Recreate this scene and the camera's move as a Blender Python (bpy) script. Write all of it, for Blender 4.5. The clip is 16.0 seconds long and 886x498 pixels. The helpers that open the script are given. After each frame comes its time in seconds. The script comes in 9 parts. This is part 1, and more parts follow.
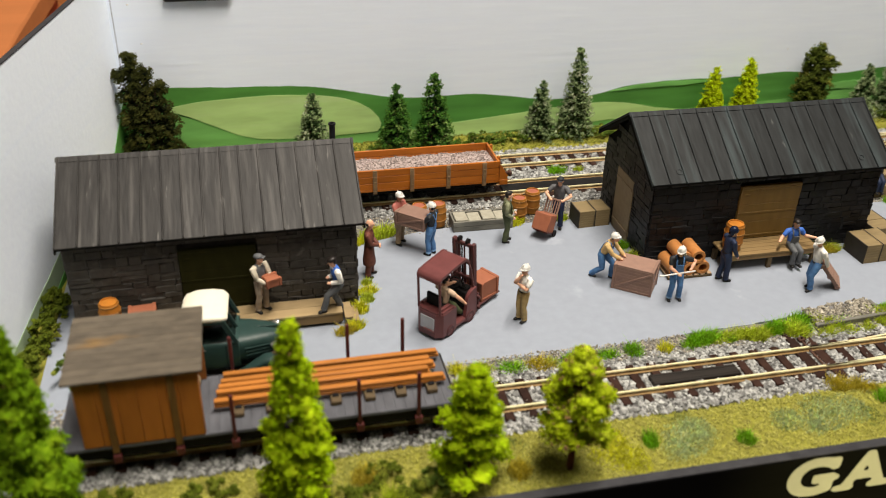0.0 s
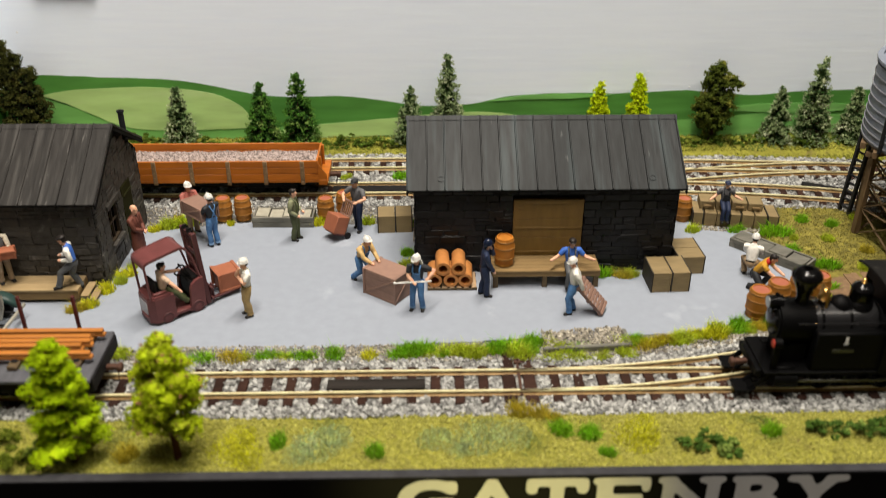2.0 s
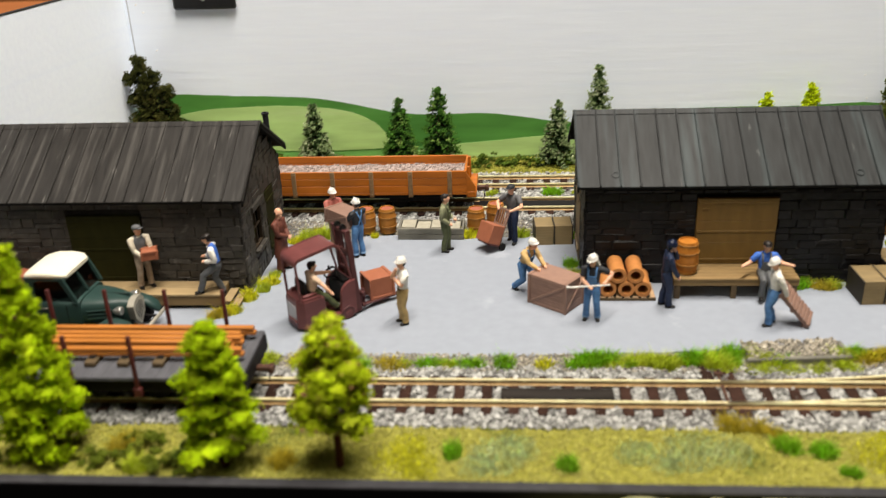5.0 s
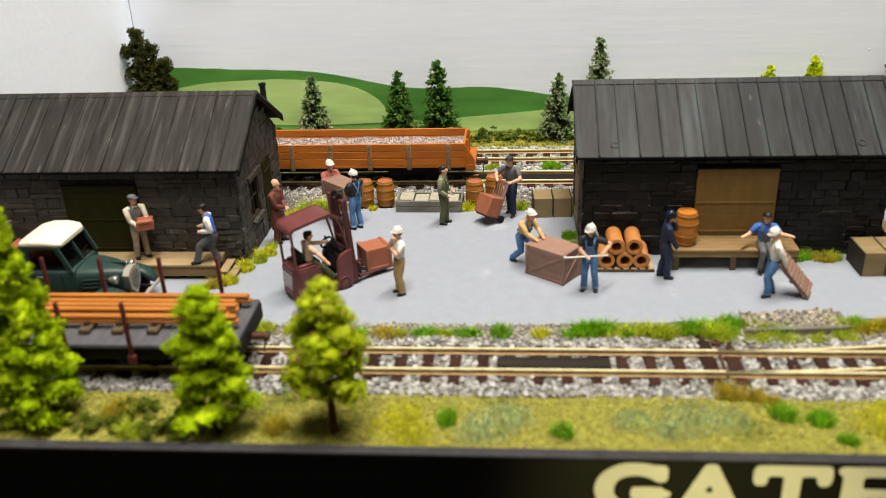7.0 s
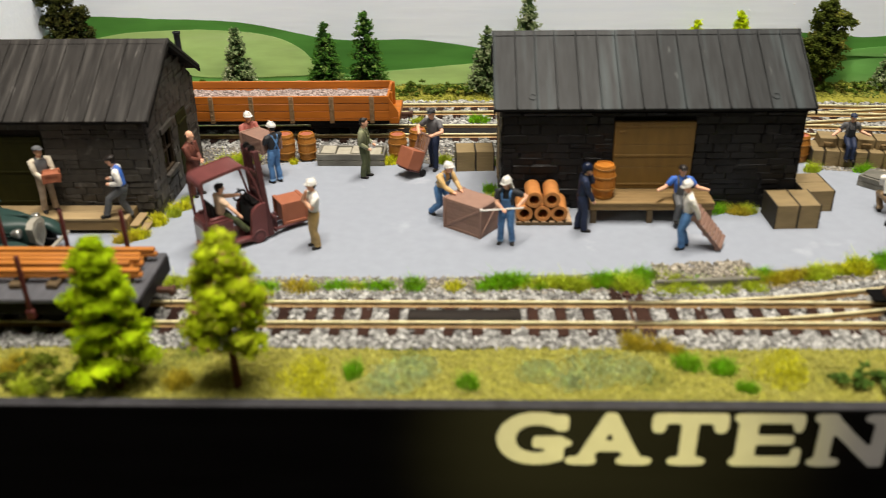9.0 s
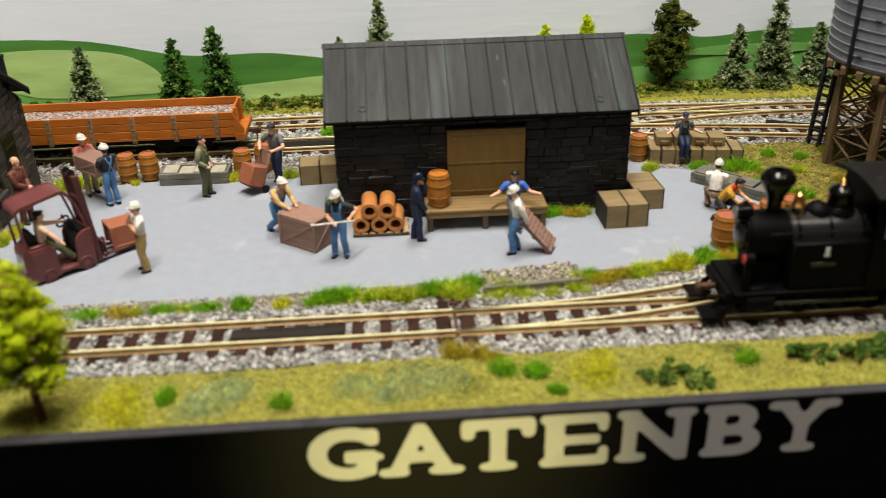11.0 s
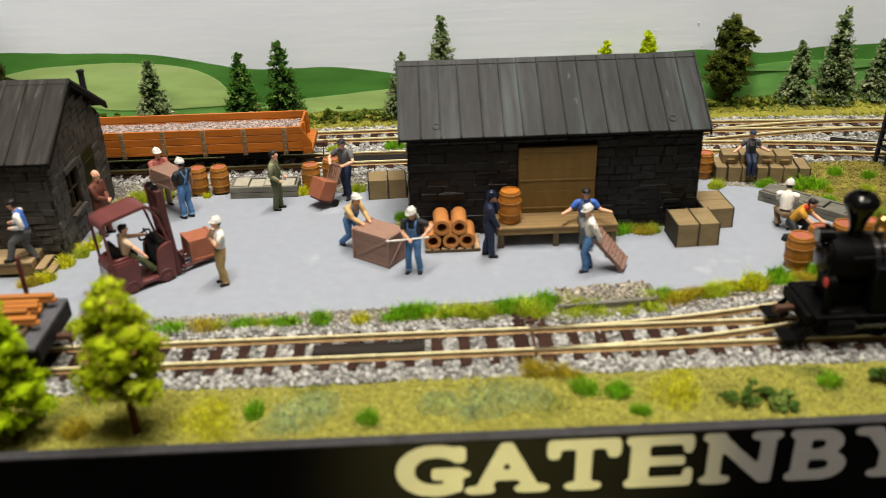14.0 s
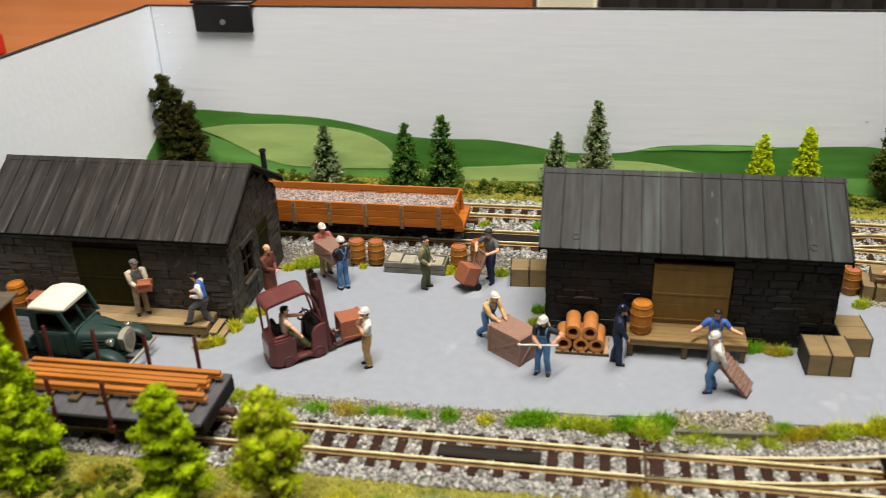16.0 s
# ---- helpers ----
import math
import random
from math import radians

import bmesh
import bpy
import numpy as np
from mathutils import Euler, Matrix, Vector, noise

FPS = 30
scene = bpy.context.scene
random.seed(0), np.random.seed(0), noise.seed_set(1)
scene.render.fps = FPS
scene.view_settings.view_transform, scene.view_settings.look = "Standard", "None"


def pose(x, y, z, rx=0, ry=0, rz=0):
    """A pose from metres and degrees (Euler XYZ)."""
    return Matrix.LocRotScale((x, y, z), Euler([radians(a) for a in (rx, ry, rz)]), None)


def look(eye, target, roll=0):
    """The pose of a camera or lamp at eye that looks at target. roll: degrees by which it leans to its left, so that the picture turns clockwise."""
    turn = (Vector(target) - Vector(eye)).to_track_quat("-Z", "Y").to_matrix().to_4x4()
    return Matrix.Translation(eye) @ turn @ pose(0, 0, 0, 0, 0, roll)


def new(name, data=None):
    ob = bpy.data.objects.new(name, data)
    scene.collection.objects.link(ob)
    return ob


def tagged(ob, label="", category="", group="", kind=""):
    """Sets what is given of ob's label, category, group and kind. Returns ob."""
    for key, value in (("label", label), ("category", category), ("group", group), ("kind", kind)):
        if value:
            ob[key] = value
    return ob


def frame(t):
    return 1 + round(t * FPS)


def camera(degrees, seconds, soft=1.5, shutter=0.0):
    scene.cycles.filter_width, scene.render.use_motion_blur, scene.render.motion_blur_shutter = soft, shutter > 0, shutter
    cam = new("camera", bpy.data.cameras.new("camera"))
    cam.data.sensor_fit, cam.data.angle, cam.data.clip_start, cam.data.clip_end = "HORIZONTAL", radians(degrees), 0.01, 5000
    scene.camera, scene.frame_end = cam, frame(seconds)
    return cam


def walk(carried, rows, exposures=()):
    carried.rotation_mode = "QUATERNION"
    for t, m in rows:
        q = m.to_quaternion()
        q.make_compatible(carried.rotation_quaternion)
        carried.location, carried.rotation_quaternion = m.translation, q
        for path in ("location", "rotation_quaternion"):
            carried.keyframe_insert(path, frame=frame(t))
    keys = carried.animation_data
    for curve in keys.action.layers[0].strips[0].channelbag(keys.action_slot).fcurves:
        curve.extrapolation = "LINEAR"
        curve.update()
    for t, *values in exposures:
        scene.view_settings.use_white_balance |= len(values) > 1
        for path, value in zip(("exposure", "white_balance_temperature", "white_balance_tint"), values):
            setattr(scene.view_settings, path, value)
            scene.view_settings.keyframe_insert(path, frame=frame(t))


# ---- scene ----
S = 1 / 48.0  # the layout is built to 1:48; all plan numbers below are in scale metres
FOV = 52.72
PATH = [
    (0, (-13.068, -19.811, 13.956), (-12.675, -18.133, 12.941), 1.45),
    (0.5, (-11.801, -20.318, 13.796), (-11.516, -18.621, 12.776), 0.40),
    (1, (-11.381, -20.082, 14.185), (-10.951, -18.405, 13.183), 4.63),
    (1.5, (-6.769, -20.841, 14.256), (-6.553, -19.121, 13.259), 3.06),
    (2, (-1.635, -21.165, 13.440), (-1.594, -19.423, 12.459), 0.18),
    (2.4, (-1.876, -20.542, 12.566), (-1.751, -18.835, 11.532), 2.49),
    (2.5, (-2.354, -20.118, 12.668), (-2.182, -18.415, 11.633), 2.27),
    (3, (-3.595, -19.869, 10.701), (-3.506, -18.076, 9.818), 2.68),
    (3.5, (-4.022, -20.137, 9.914), (-4.117, -18.320, 9.083), 0.31),
    (4, (-3.714, -20.139, 10.204), (-3.847, -18.317, 9.391), -0.69),
    (4.5, (-3.495, -20.085, 10.460), (-3.626, -18.257, 9.660), -2.22),
    (5, (-3.744, -19.916, 10.591), (-3.899, -18.099, 9.770), -2.26),
    (5.2, (-3.644, -19.922, 10.230), (-3.824, -18.118, 9.384), -2.24),
    (7.3, (-3.595, -19.919, 10.208), (-3.753, -18.118, 9.353), -2.11),
    (7.5, (-3.644, -19.866, 10.252), (-3.802, -18.074, 9.378), -1.86),
    (8, (-3.648, -19.475, 10.011), (-3.796, -17.686, 9.129), -1.57),
    (8.5, (-3.376, -19.426, 9.982), (-3.496, -17.644, 9.081), -1.45),
    (9, (-2.711, -19.752, 9.935), (-2.771, -17.985, 9.001), -0.91),
    (9.5, (-2.200, -19.838, 9.970), (-2.233, -18.072, 9.033), -1.15),
    (10, (-1.533, -19.808, 10.070), (-1.527, -18.039, 9.137), -1.42),
    (12.3, (-0.147, -19.436, 9.988), (0.034, -17.672, 9.064), -0.99),
    (12.5, (-0.462, -19.397, 10.033), (-0.294, -17.631, 9.108), -0.82),
    (13, (-1.021, -19.457, 10.130), (-0.913, -17.686, 9.207), -1.37),
    (13.5, (-1.229, -19.562, 10.226), (-1.152, -17.785, 9.311), -1.70),
    (14, (-1.598, -19.723, 10.403), (-1.555, -17.945, 9.489), -1.60),
    (14.5, (-1.881, -19.700, 10.936), (-1.872, -17.916, 10.031), -1.20),
    (15, (-1.569, -19.715, 12.891), (-1.697, -17.949, 11.961), -0.85),
    (15.5, (-0.911, -19.537, 13.278), (-1.152, -17.775, 12.364), -1.85),
    (16, (-0.869, -19.739, 13.462), (-1.187, -17.990, 12.546), -1.86),
]
cam = camera(FOV, 16.0, soft=0.75, shutter=0.5)
cam.data.dof.use_dof, cam.data.dof.focus_distance, cam.data.dof.aperture_fstop = True, 0.57, 8.5
walk(cam, [(t, look(Vector(e) * S, Vector(g) * S, r)) for t, e, g, r in PATH],
     exposures=[row + (6860.0, 8.0) for row in [(0.0, -0.04), (2.0, -0.05), (2.5, -0.07), (3.0, -0.20), (3.5, -0.23), (4.0, 0.07), (5.0, 0.13), (7.5, 0.13), (8.5, 0.11), (9.0, 0.08),
                (9.5, -0.05), (10.0, -0.04), (12.5, 0.08), (13.5, 0.05), (15.0, -0.03), (16.0, -0.05)]])

# ---- world and lights: a club room with ceiling tubes ----
world = bpy.data.worlds.new("room_air")
scene.world = world
world.use_nodes = True
world.node_tree.nodes["Background"].inputs[0].default_value = (1.0, 0.95, 0.88, 1)
world.node_tree.nodes["Background"].inputs[1].default_value = 0.003
scene.view_settings.exposure = 0.0


def ceiling_lamp(x, y, z, sx, sy, watts, colour, tx, ty):
    data = bpy.data.lights.new("ceiling_tube_light", "AREA")
    data.shape, data.size, data.size_y = "RECTANGLE", sx, sy
    data.energy, data.color = watts, colour
    ob = new("ceiling_tube_light", data)
    ob.matrix_world = look((x, y, z), (tx, ty, 0))
    return ob


ceiling_lamp(0.0, -0.13, 1.42, 1.1, 0.14, 40.0, (1.0, 0.93, 0.865), -0.30, 0.05)
ceiling_lamp(0.35, -0.65, 1.42, 1.2, 0.14, 8.0, (1.0, 0.93, 0.865), 0.2, 0.1)
ceiling_lamp(-1.3, -1.3, 1.42, 1.2, 0.14, 1.5, (1.0, 0.93, 0.865), -0.6, 0.0)


glow = bpy.data.lights.new("warm_room_lamp", "SPOT")
glow.energy, glow.color, glow.spot_size, glow.spot_blend, glow.shadow_soft_size = 54.0, (1.0, 0.89, 0.30), radians(8.6), 1.0, 0.01
glow_ob = new("warm_room_lamp", glow)
glow_ob.matrix_world = look((-0.05, -1.25, -0.42), (-0.002, -0.155, -0.020))


# ---- materials ----
def mat(name, colour, rough=0.6, metal=0.0, vary=0.18, grain=220.0, bump=0.15, blotch=18.0, spot=None, spot_at=0.62,
        spot_size=60.0, pick=0.0, island=0.0, stretch=(1, 1, 1), coat=0.0, streak=None, spec=0.32):
    """Procedural paint: grain, blotches, spots of a second colour, and a shift from piece to piece."""
    m = bpy.data.materials.new(name)
    m.use_nodes = True
    nt = m.node_tree
    n, link = nt.nodes, nt.links
    bsdf = n["Principled BSDF"]
    bsdf.inputs["Metallic"].default_value = metal
    bsdf.inputs["Coat Weight"].default_value = coat
    bsdf.inputs["Specular IOR Level"].default_value = spec
    where = n.new("ShaderNodeNewGeometry")
    scale = n.new("ShaderNodeVectorMath")
    scale.operation = "MULTIPLY"
    scale.inputs[1].default_value = stretch
    link.new(where.outputs["Position"], scale.inputs[0])

    def noise_at(size, detail=4.0):
        t = n.new("ShaderNodeTexNoise")
        t.inputs["Scale"].default_value, t.inputs["Detail"].default_value = size, detail
        link.new(scale.outputs[0], t.inputs["Vector"])
        return t.outputs["Fac"]

    def mixed(fac, a, b, mode="MIX"):
        x = n.new("ShaderNodeMix")
        x.data_type, x.blend_type = "RGBA", mode
        for socket, value in ((x.inputs[0], fac), (x.inputs[6], a), (x.inputs[7], b)):
            if hasattr(value, "links"):
                link.new(value, socket)
            else:
                socket.default_value = value
        return x.outputs[2]

    def ramp(value, lo, hi):
        r = n.new("ShaderNodeMapRange")
        r.inputs["From Min"].default_value, r.inputs["From Max"].default_value = lo, hi
        link.new(value, r.inputs["Value"])
        return r.outputs[0]

    dark = tuple(c * (1 - vary) for c in colour) + (1,)
    light = tuple(min(1, c * (1 + vary)) for c in colour) + (1,)
    fine, broad = noise_at(grain), noise_at(blotch, 3.0)
    col = mixed(ramp(fine, 0.3, 0.7), dark, light)
    col = mixed(ramp(broad, 0.35, 0.7), col, mixed(0.5, col, tuple(c * (1 - 0.8 * vary) for c in colour) + (1,)))
    if spot:
        col = mixed(ramp(noise_at(spot_size, 5.0), spot_at, spot_at + 0.1), col, tuple(spot) + (1,))
    if streak:
        tall = n.new("ShaderNodeTexNoise")
        down = n.new("ShaderNodeVectorMath")
        down.operation = "MULTIPLY"
        down.inputs[1].default_value = streak[2]
        link.new(where.outputs["Position"], down.inputs[0])
        link.new(down.outputs[0], tall.inputs["Vector"])
        tall.inputs["Scale"].default_value, tall.inputs["Detail"].default_value = 1.0, 5.0
        amount = n.new("ShaderNodeMath")
        amount.operation = "MULTIPLY"
        amount.inputs[1].default_value = streak[1]
        link.new(ramp(tall.outputs["Fac"], 0.52, 0.78), amount.inputs[0])
        col = mixed(amount.outputs[0], col, tuple(streak[0]) + (1,))
    for source, by in ((("ShaderNodeObjectInfo", "Random"), pick), (("ShaderNodeNewGeometry", "Random Per Island"), island)):
        if by:
            r = n.new(source[0])
            k = n.new("ShaderNodeMapRange")
            k.inputs["To Min"].default_value, k.inputs["To Max"].default_value = 1 - by, 1 + by
            link.new(r.outputs[source[1]], k.inputs["Value"])
            col = mixed(1.0, col, k.outputs[0], "MULTIPLY")
    link.new(col, bsdf.inputs["Base Color"])
    gloss = n.new("ShaderNodeMapRange")
    gloss.inputs["To Min"].default_value, gloss.inputs["To Max"].default_value = max(0.03, rough - 0.1), min(1, rough + 0.1)
    link.new(broad, gloss.inputs["Value"])
    link.new(gloss.outputs[0], bsdf.inputs["Roughness"])
    if bump:
        b = n.new("ShaderNodeBump")
        b.inputs["Strength"].default_value, b.inputs["Distance"].default_value = bump, 0.0006
        link.new(fine, b.inputs["Height"])
        link.new(b.outputs[0], bsdf.inputs["Normal"])
    return m


M = {}
M["backdrop"] = mat("backdrop_paint", (0.81, 0.885, 1.0), 0.7, vary=0.025, grain=260, bump=0.32, blotch=4, stretch=(0.10, 1, 1), streak=((0.72, 0.81, 0.97), 0.35, (5, 1, 150)))
M["hill_dark"] = mat("hill_paint_dark", (0.078, 0.255, 0.045), 0.6, vary=0.22, grain=70, bump=0.5, blotch=14, stretch=(0.25, 1, 1.4), streak=((0.11, 0.33, 0.075), 0.6, (7, 1, 110)))
M["hill_mid"] = mat("hill_paint_mid", (0.18, 0.46, 0.115), 0.6, vary=0.25, grain=80, bump=0.6, blotch=12, stretch=(0.25, 1, 1.4), streak=((0.26, 0.50, 0.16), 0.55, (7, 1, 110)))
M["hill_light"] = mat("hill_paint_light", (0.45, 0.66, 0.24), 0.6, vary=0.2, grain=80, bump=0.6, blotch=10, stretch=(0.25, 1, 1.4), streak=((0.52, 0.64, 0.32), 0.6, (6, 1, 110)))
M["hill_sage"] = mat("hill_paint_sage", (0.30, 0.40, 0.26), 0.6, vary=0.12, grain=80, bump=0.4, blotch=10)
M["yard"] = mat("yard_paint", (0.2685, 0.2985, 0.3503), 0.62, vary=0.05, grain=160, bump=0.08, blotch=9, spot=(0.355, 0.385, 0.44), spot_at=0.64, spot_size=26)
M["turf"] = mat("turf_base", (0.2184, 0.2111, 0.0273), 0.9, vary=0.4, grain=420, bump=0.6, blotch=30, spot=(0.15, 0.13, 0.03), spot_at=0.60, spot_size=90)
M["turf_bits"] = mat("turf_flock", (0.35, 0.338, 0.075), 0.9, vary=0.2, grain=300, bump=0.2, blotch=24, spot=(0.13, 0.16, 0.03), spot_at=0.58, spot_size=30, island=0.25)
M["turf_olive"] = mat("turf_flock_olive", (0.185, 0.160, 0.030), 0.9, vary=0.45, grain=300, bump=0.2, blotch=24, spot=(0.12, 0.085, 0.03), spot_at=0.54, spot_size=12, island=0.28)
M["soil"] = mat("soil", (0.1911, 0.1183, 0.0637), 0.95, vary=0.3, grain=500, bump=0.5, blotch=25)
M["bed"] = mat("ballast_bed", (0.1456, 0.1411, 0.1365), 0.9, vary=0.5, grain=380, bump=0.6, blotch=60)
M["stone_chips"] = mat("ballast_stone", (0.3121, 0.314, 0.2988), 0.8, vary=0.25, grain=600, bump=0.2, blotch=80, island=0.65)
M["fine_chips"] = mat("fine_gravel", (0.3094, 0.2821, 0.2275), 0.85, vary=0.25, grain=600, bump=0.2, blotch=80, island=0.5)
M["pink_chips"] = mat("wagon_gravel", (0.3458, 0.2821, 0.2593), 0.8, vary=0.2, grain=600, bump=0.2, blotch=80, island=0.5)
M["rail"] = mat("brass_rail", (1.0, 0.85, 0.50), 0.28, metal=0.3, vary=0.15, grain=200, bump=0.05, blotch=20, spot=(0.22, 0.13, 0.06), spot_at=0.70, spot_size=45)
M["rail_side"] = mat("rail_side_rust", (0.28, 0.175, 0.065), 0.5, metal=0.2, vary=0.3, grain=200)
M["rust"] = mat("rusty_iron", (0.07735, 0.0364, 0.02366), 0.65, metal=0.2, vary=0.3, grain=200)
M["turf_rear"] = mat("turf_flock_rear", (0.1683, 0.1775, 0.02002), 0.9, vary=0.25, grain=300, bump=0.2, blotch=24, spot=(0.11, 0.15, 0.025), spot_at=0.56, spot_size=24, island=0.25)
M["plate_dark"] = mat("uncoupler_black", (0.022, 0.018, 0.015), 0.6, spec=0.2, vary=0.4, grain=220, bump=0.3, stretch=(0.15, 1, 1))
M["tie"] = mat("sleeper_brown", (0.03276, 0.01547, 0.01092), 0.75, spec=0.12, vary=0.3, grain=200, bump=0.3, pick=0.3)
M["fascia"] = mat("fascia_black", (0.003185, 0.003185, 0.003458), 0.45, spec=0.07, vary=0.3, grain=90, bump=0.06, blotch=6, stretch=(0.2, 1, 1))
M["fascia_edge"] = mat("fascia_edge", (0.035, 0.035, 0.039), 0.6, spec=0.2, vary=0.3, grain=200, bump=0.1)
M["letter"] = mat("letter_cream", (0.50, 0.50, 0.485), 0.5, vary=0.06, grain=120, bump=0.04, blotch=8)
M["roof"] = mat("roof_sheet", (0.0235, 0.0218, 0.0202), 0.52, spec=0.27, pick=0.16, vary=0.40, grain=420, bump=0.35, blotch=40, stretch=(1, 0.16, 0.16), spot=(0.13, 0.124, 0.116), spot_at=0.672, spot_size=420,
                streak=((0.115, 0.109, 0.101), 0.6, (260, 16, 16)))
M["roof_blue"] = mat("roof_sheet_slate", (0.0165, 0.0188, 0.0197), 0.55, spec=0.19, pick=0.16, vary=0.42, grain=380, bump=0.3, blotch=36, stretch=(1, 0.16, 0.16), spot=(0.095, 0.100, 0.098), spot_at=0.690, spot_size=420,
                     streak=((0.052, 0.071, 0.075), 0.75, (170, 12, 12)))
M["mortar_grey"] = mat("wall_mortar_grey", (0.02366, 0.02139, 0.0182), 0.85, spec=0.08, vary=0.3, grain=300)
M["mortar"] = mat("wall_mortar", (0.00637, 0.006006, 0.00546), 0.85, spec=0.08, vary=0.3, grain=300)
M["stone"] = mat("wall_stone", (0.052, 0.047, 0.040), 0.58, spec=0.26, vary=0.28, grain=320, bump=0.7, blotch=60, pick=0.22, spot=(0.115, 0.106, 0.094), spot_at=0.63, spot_size=170)
M["stone_black"] = mat("wall_stone_black", (0.0072, 0.0070, 0.0075), 0.48, spec=0.28, vary=0.35, grain=320, bump=0.7, blotch=60, pick=0.4, spot=(0.019, 0.0185, 0.0190), spot_at=0.64, spot_size=130)
M["door_brown"] = mat("door_brown", (0.1547, 0.091, 0.02366), 0.6, vary=0.14, grain=240, bump=0.25, stretch=(1, 1, 0.3))
M["door_olive"] = mat("door_olive", (0.019, 0.0185, 0.0042), 0.7, spec=0.08, vary=0.2, grain=240, bump=0.25, stretch=(1, 1, 0.3))
M["door_tan"] = mat("door_tan", (0.2366, 0.1729, 0.1001), 0.6, vary=0.12, grain=240, bump=0.2)
M["deck_pale"] = mat("dock_boards_pale", (0.3094, 0.223, 0.1138), 0.7, vary=0.14, grain=240, bump=0.2, stretch=(0.3, 1, 1), pick=0.08)
M["deck"] = mat("dock_boards", (0.2138, 0.1383, 0.05642), 0.7, vary=0.15, grain=240, bump=0.25, stretch=(0.3, 1, 1), pick=0.14)
M["deck_dark"] = mat("dock_frame", (0.09555, 0.06552, 0.03276), 0.7, vary=0.2, grain=240, bump=0.25)
M["crate_tan"] = mat("crate_olive", (0.2238, 0.1638, 0.07862), 0.7, vary=0.15, grain=260, bump=0.2, stretch=(0.35, 1, 1))
M["crate_line"] = mat("crate_edge_dark", (0.0364, 0.02912, 0.02002), 0.7, vary=0.2)
M["crate_mauve"] = mat("crate_mauve", (0.2593, 0.1547, 0.1165), 0.6, vary=0.1, grain=260, bump=0.15, pick=0.08)
M["crate_red"] = mat("crate_red", (0.3112, 0.1051, 0.0541), 0.6, vary=0.1, grain=260, bump=0.15)
M["barrel_orange"] = mat("barrel_orange", (0.4357, 0.1577, 0.0201), 0.55, vary=0.18, grain=200, bump=0.2, stretch=(1, 1, 0.3))
M["barrel_rust"] = mat("barrel_rust", (0.3631, 0.1433, 0.0217), 0.55, vary=0.2, grain=200, bump=0.2, stretch=(1, 1, 0.3), pick=0.12)
M["barrel_lid"] = mat("barrel_lid", (0.3458, 0.1092, 0.0637), 0.6, vary=0.15)
M["hoop"] = mat("barrel_hoop", (0.2912, 0.1274, 0.02366), 0.5, vary=0.2)
M["clay"] = mat("clay_pipe", (0.4565, 0.1864, 0.0526), 0.65, vary=0.12, grain=220, bump=0.15)
M["pallet"] = mat("pallet_wood", (0.3822, 0.2548, 0.1456), 0.7, vary=0.15, grain=240, bump=0.2)
M["greywood"] = mat("grey_wood", (0.1411, 0.1365, 0.1138), 0.75, vary=0.3, grain=240, bump=0.35, stretch=(0.3, 1, 1), spot=(0.30, 0.29, 0.24), spot_at=0.6, spot_size=70)
M["sack"] = mat("pale_timber", (0.36, 0.34, 0.27), 0.8, vary=0.2, grain=240, bump=0.3)
M["maroon"] = mat("maroon_paint", (0.135, 0.043, 0.042), 0.4, vary=0.12, grain=200, bump=0.08, pick=0.05)
M["maroon_dull"] = mat("maroon_dull", (0.085, 0.027, 0.027), 0.55, vary=0.15, grain=200, bump=0.1)
M["plate_grey"] = mat("worn_grey_plate", (0.40, 0.40, 0.42), 0.5, vary=0.15, grain=200, bump=0.1, spot=(0.16, 0.06, 0.06), spot_at=0.66, spot_size=90)
M["stake"] = mat("stake_oxide", (0.0819, 0.01638, 0.01456), 0.5, vary=0.15)
M["rubber"] = mat("black_rubber", (0.01092, 0.01001, 0.01001), 0.65, spec=0.12, vary=0.2)
M["black"] = mat("loco_black", (0.002002, 0.002002, 0.002184), 0.5, spec=0.08, vary=0.25, grain=260, bump=0.08)
M["gloss_black"] = mat("gloss_black", (0.00273, 0.00273, 0.002912), 0.16, spec=0.3, vary=0.2, grain=120, bump=0.02)
M["boiler"] = mat("boiler_sheen", (0.01092, 0.01092, 0.01183), 0.26, spec=0.75, vary=0.2, grain=150, bump=0.05)
M["roof_loco"] = mat("cab_roof_black", (0.00819, 0.007735, 0.00728), 0.65, spec=0.12, vary=0.3, grain=260, bump=0.2, spot=(0.05, 0.047, 0.04), spot_at=0.68, spot_size=70)
M["brass"] = mat("brass", (0.7098, 0.4186, 0.1274), 0.3, metal=1.0, vary=0.15, bump=0.03)
M["white"] = mat("white_paint", (0.75, 0.75, 0.74), 0.5, vary=0.04, bump=0.02)
M["red"] = mat("red_paint", (0.455, 0.0273, 0.0182), 0.45, vary=0.08, bump=0.02)
M["paper"] = mat("grey_blind", (0.2184, 0.2184, 0.2366), 0.5, vary=0.12, grain=120, bump=0.05)
M["wagon_deck"] = mat("wagon_deck_grey", (0.088, 0.09, 0.102), 0.6, vary=0.25, grain=240, bump=0.25, stretch=(1, 0.3, 1))
M["wagon_frame"] = mat("wagon_frame_dark", (0.01092, 0.01001, 0.01092), 0.65, spec=0.12, vary=0.25, grain=240, bump=0.15)
M["timber"] = mat("orange_timber", (0.41, 0.15, 0.028), 0.5, vary=0.22, grain=180, bump=0.2, stretch=(0.15, 1, 1), pick=0.1)
M["shed_wood"] = mat("shed_orange_wood", (0.364, 0.1229, 0.02002), 0.5, vary=0.2, grain=160, bump=0.2, stretch=(1, 1, 0.2), pick=0.05)
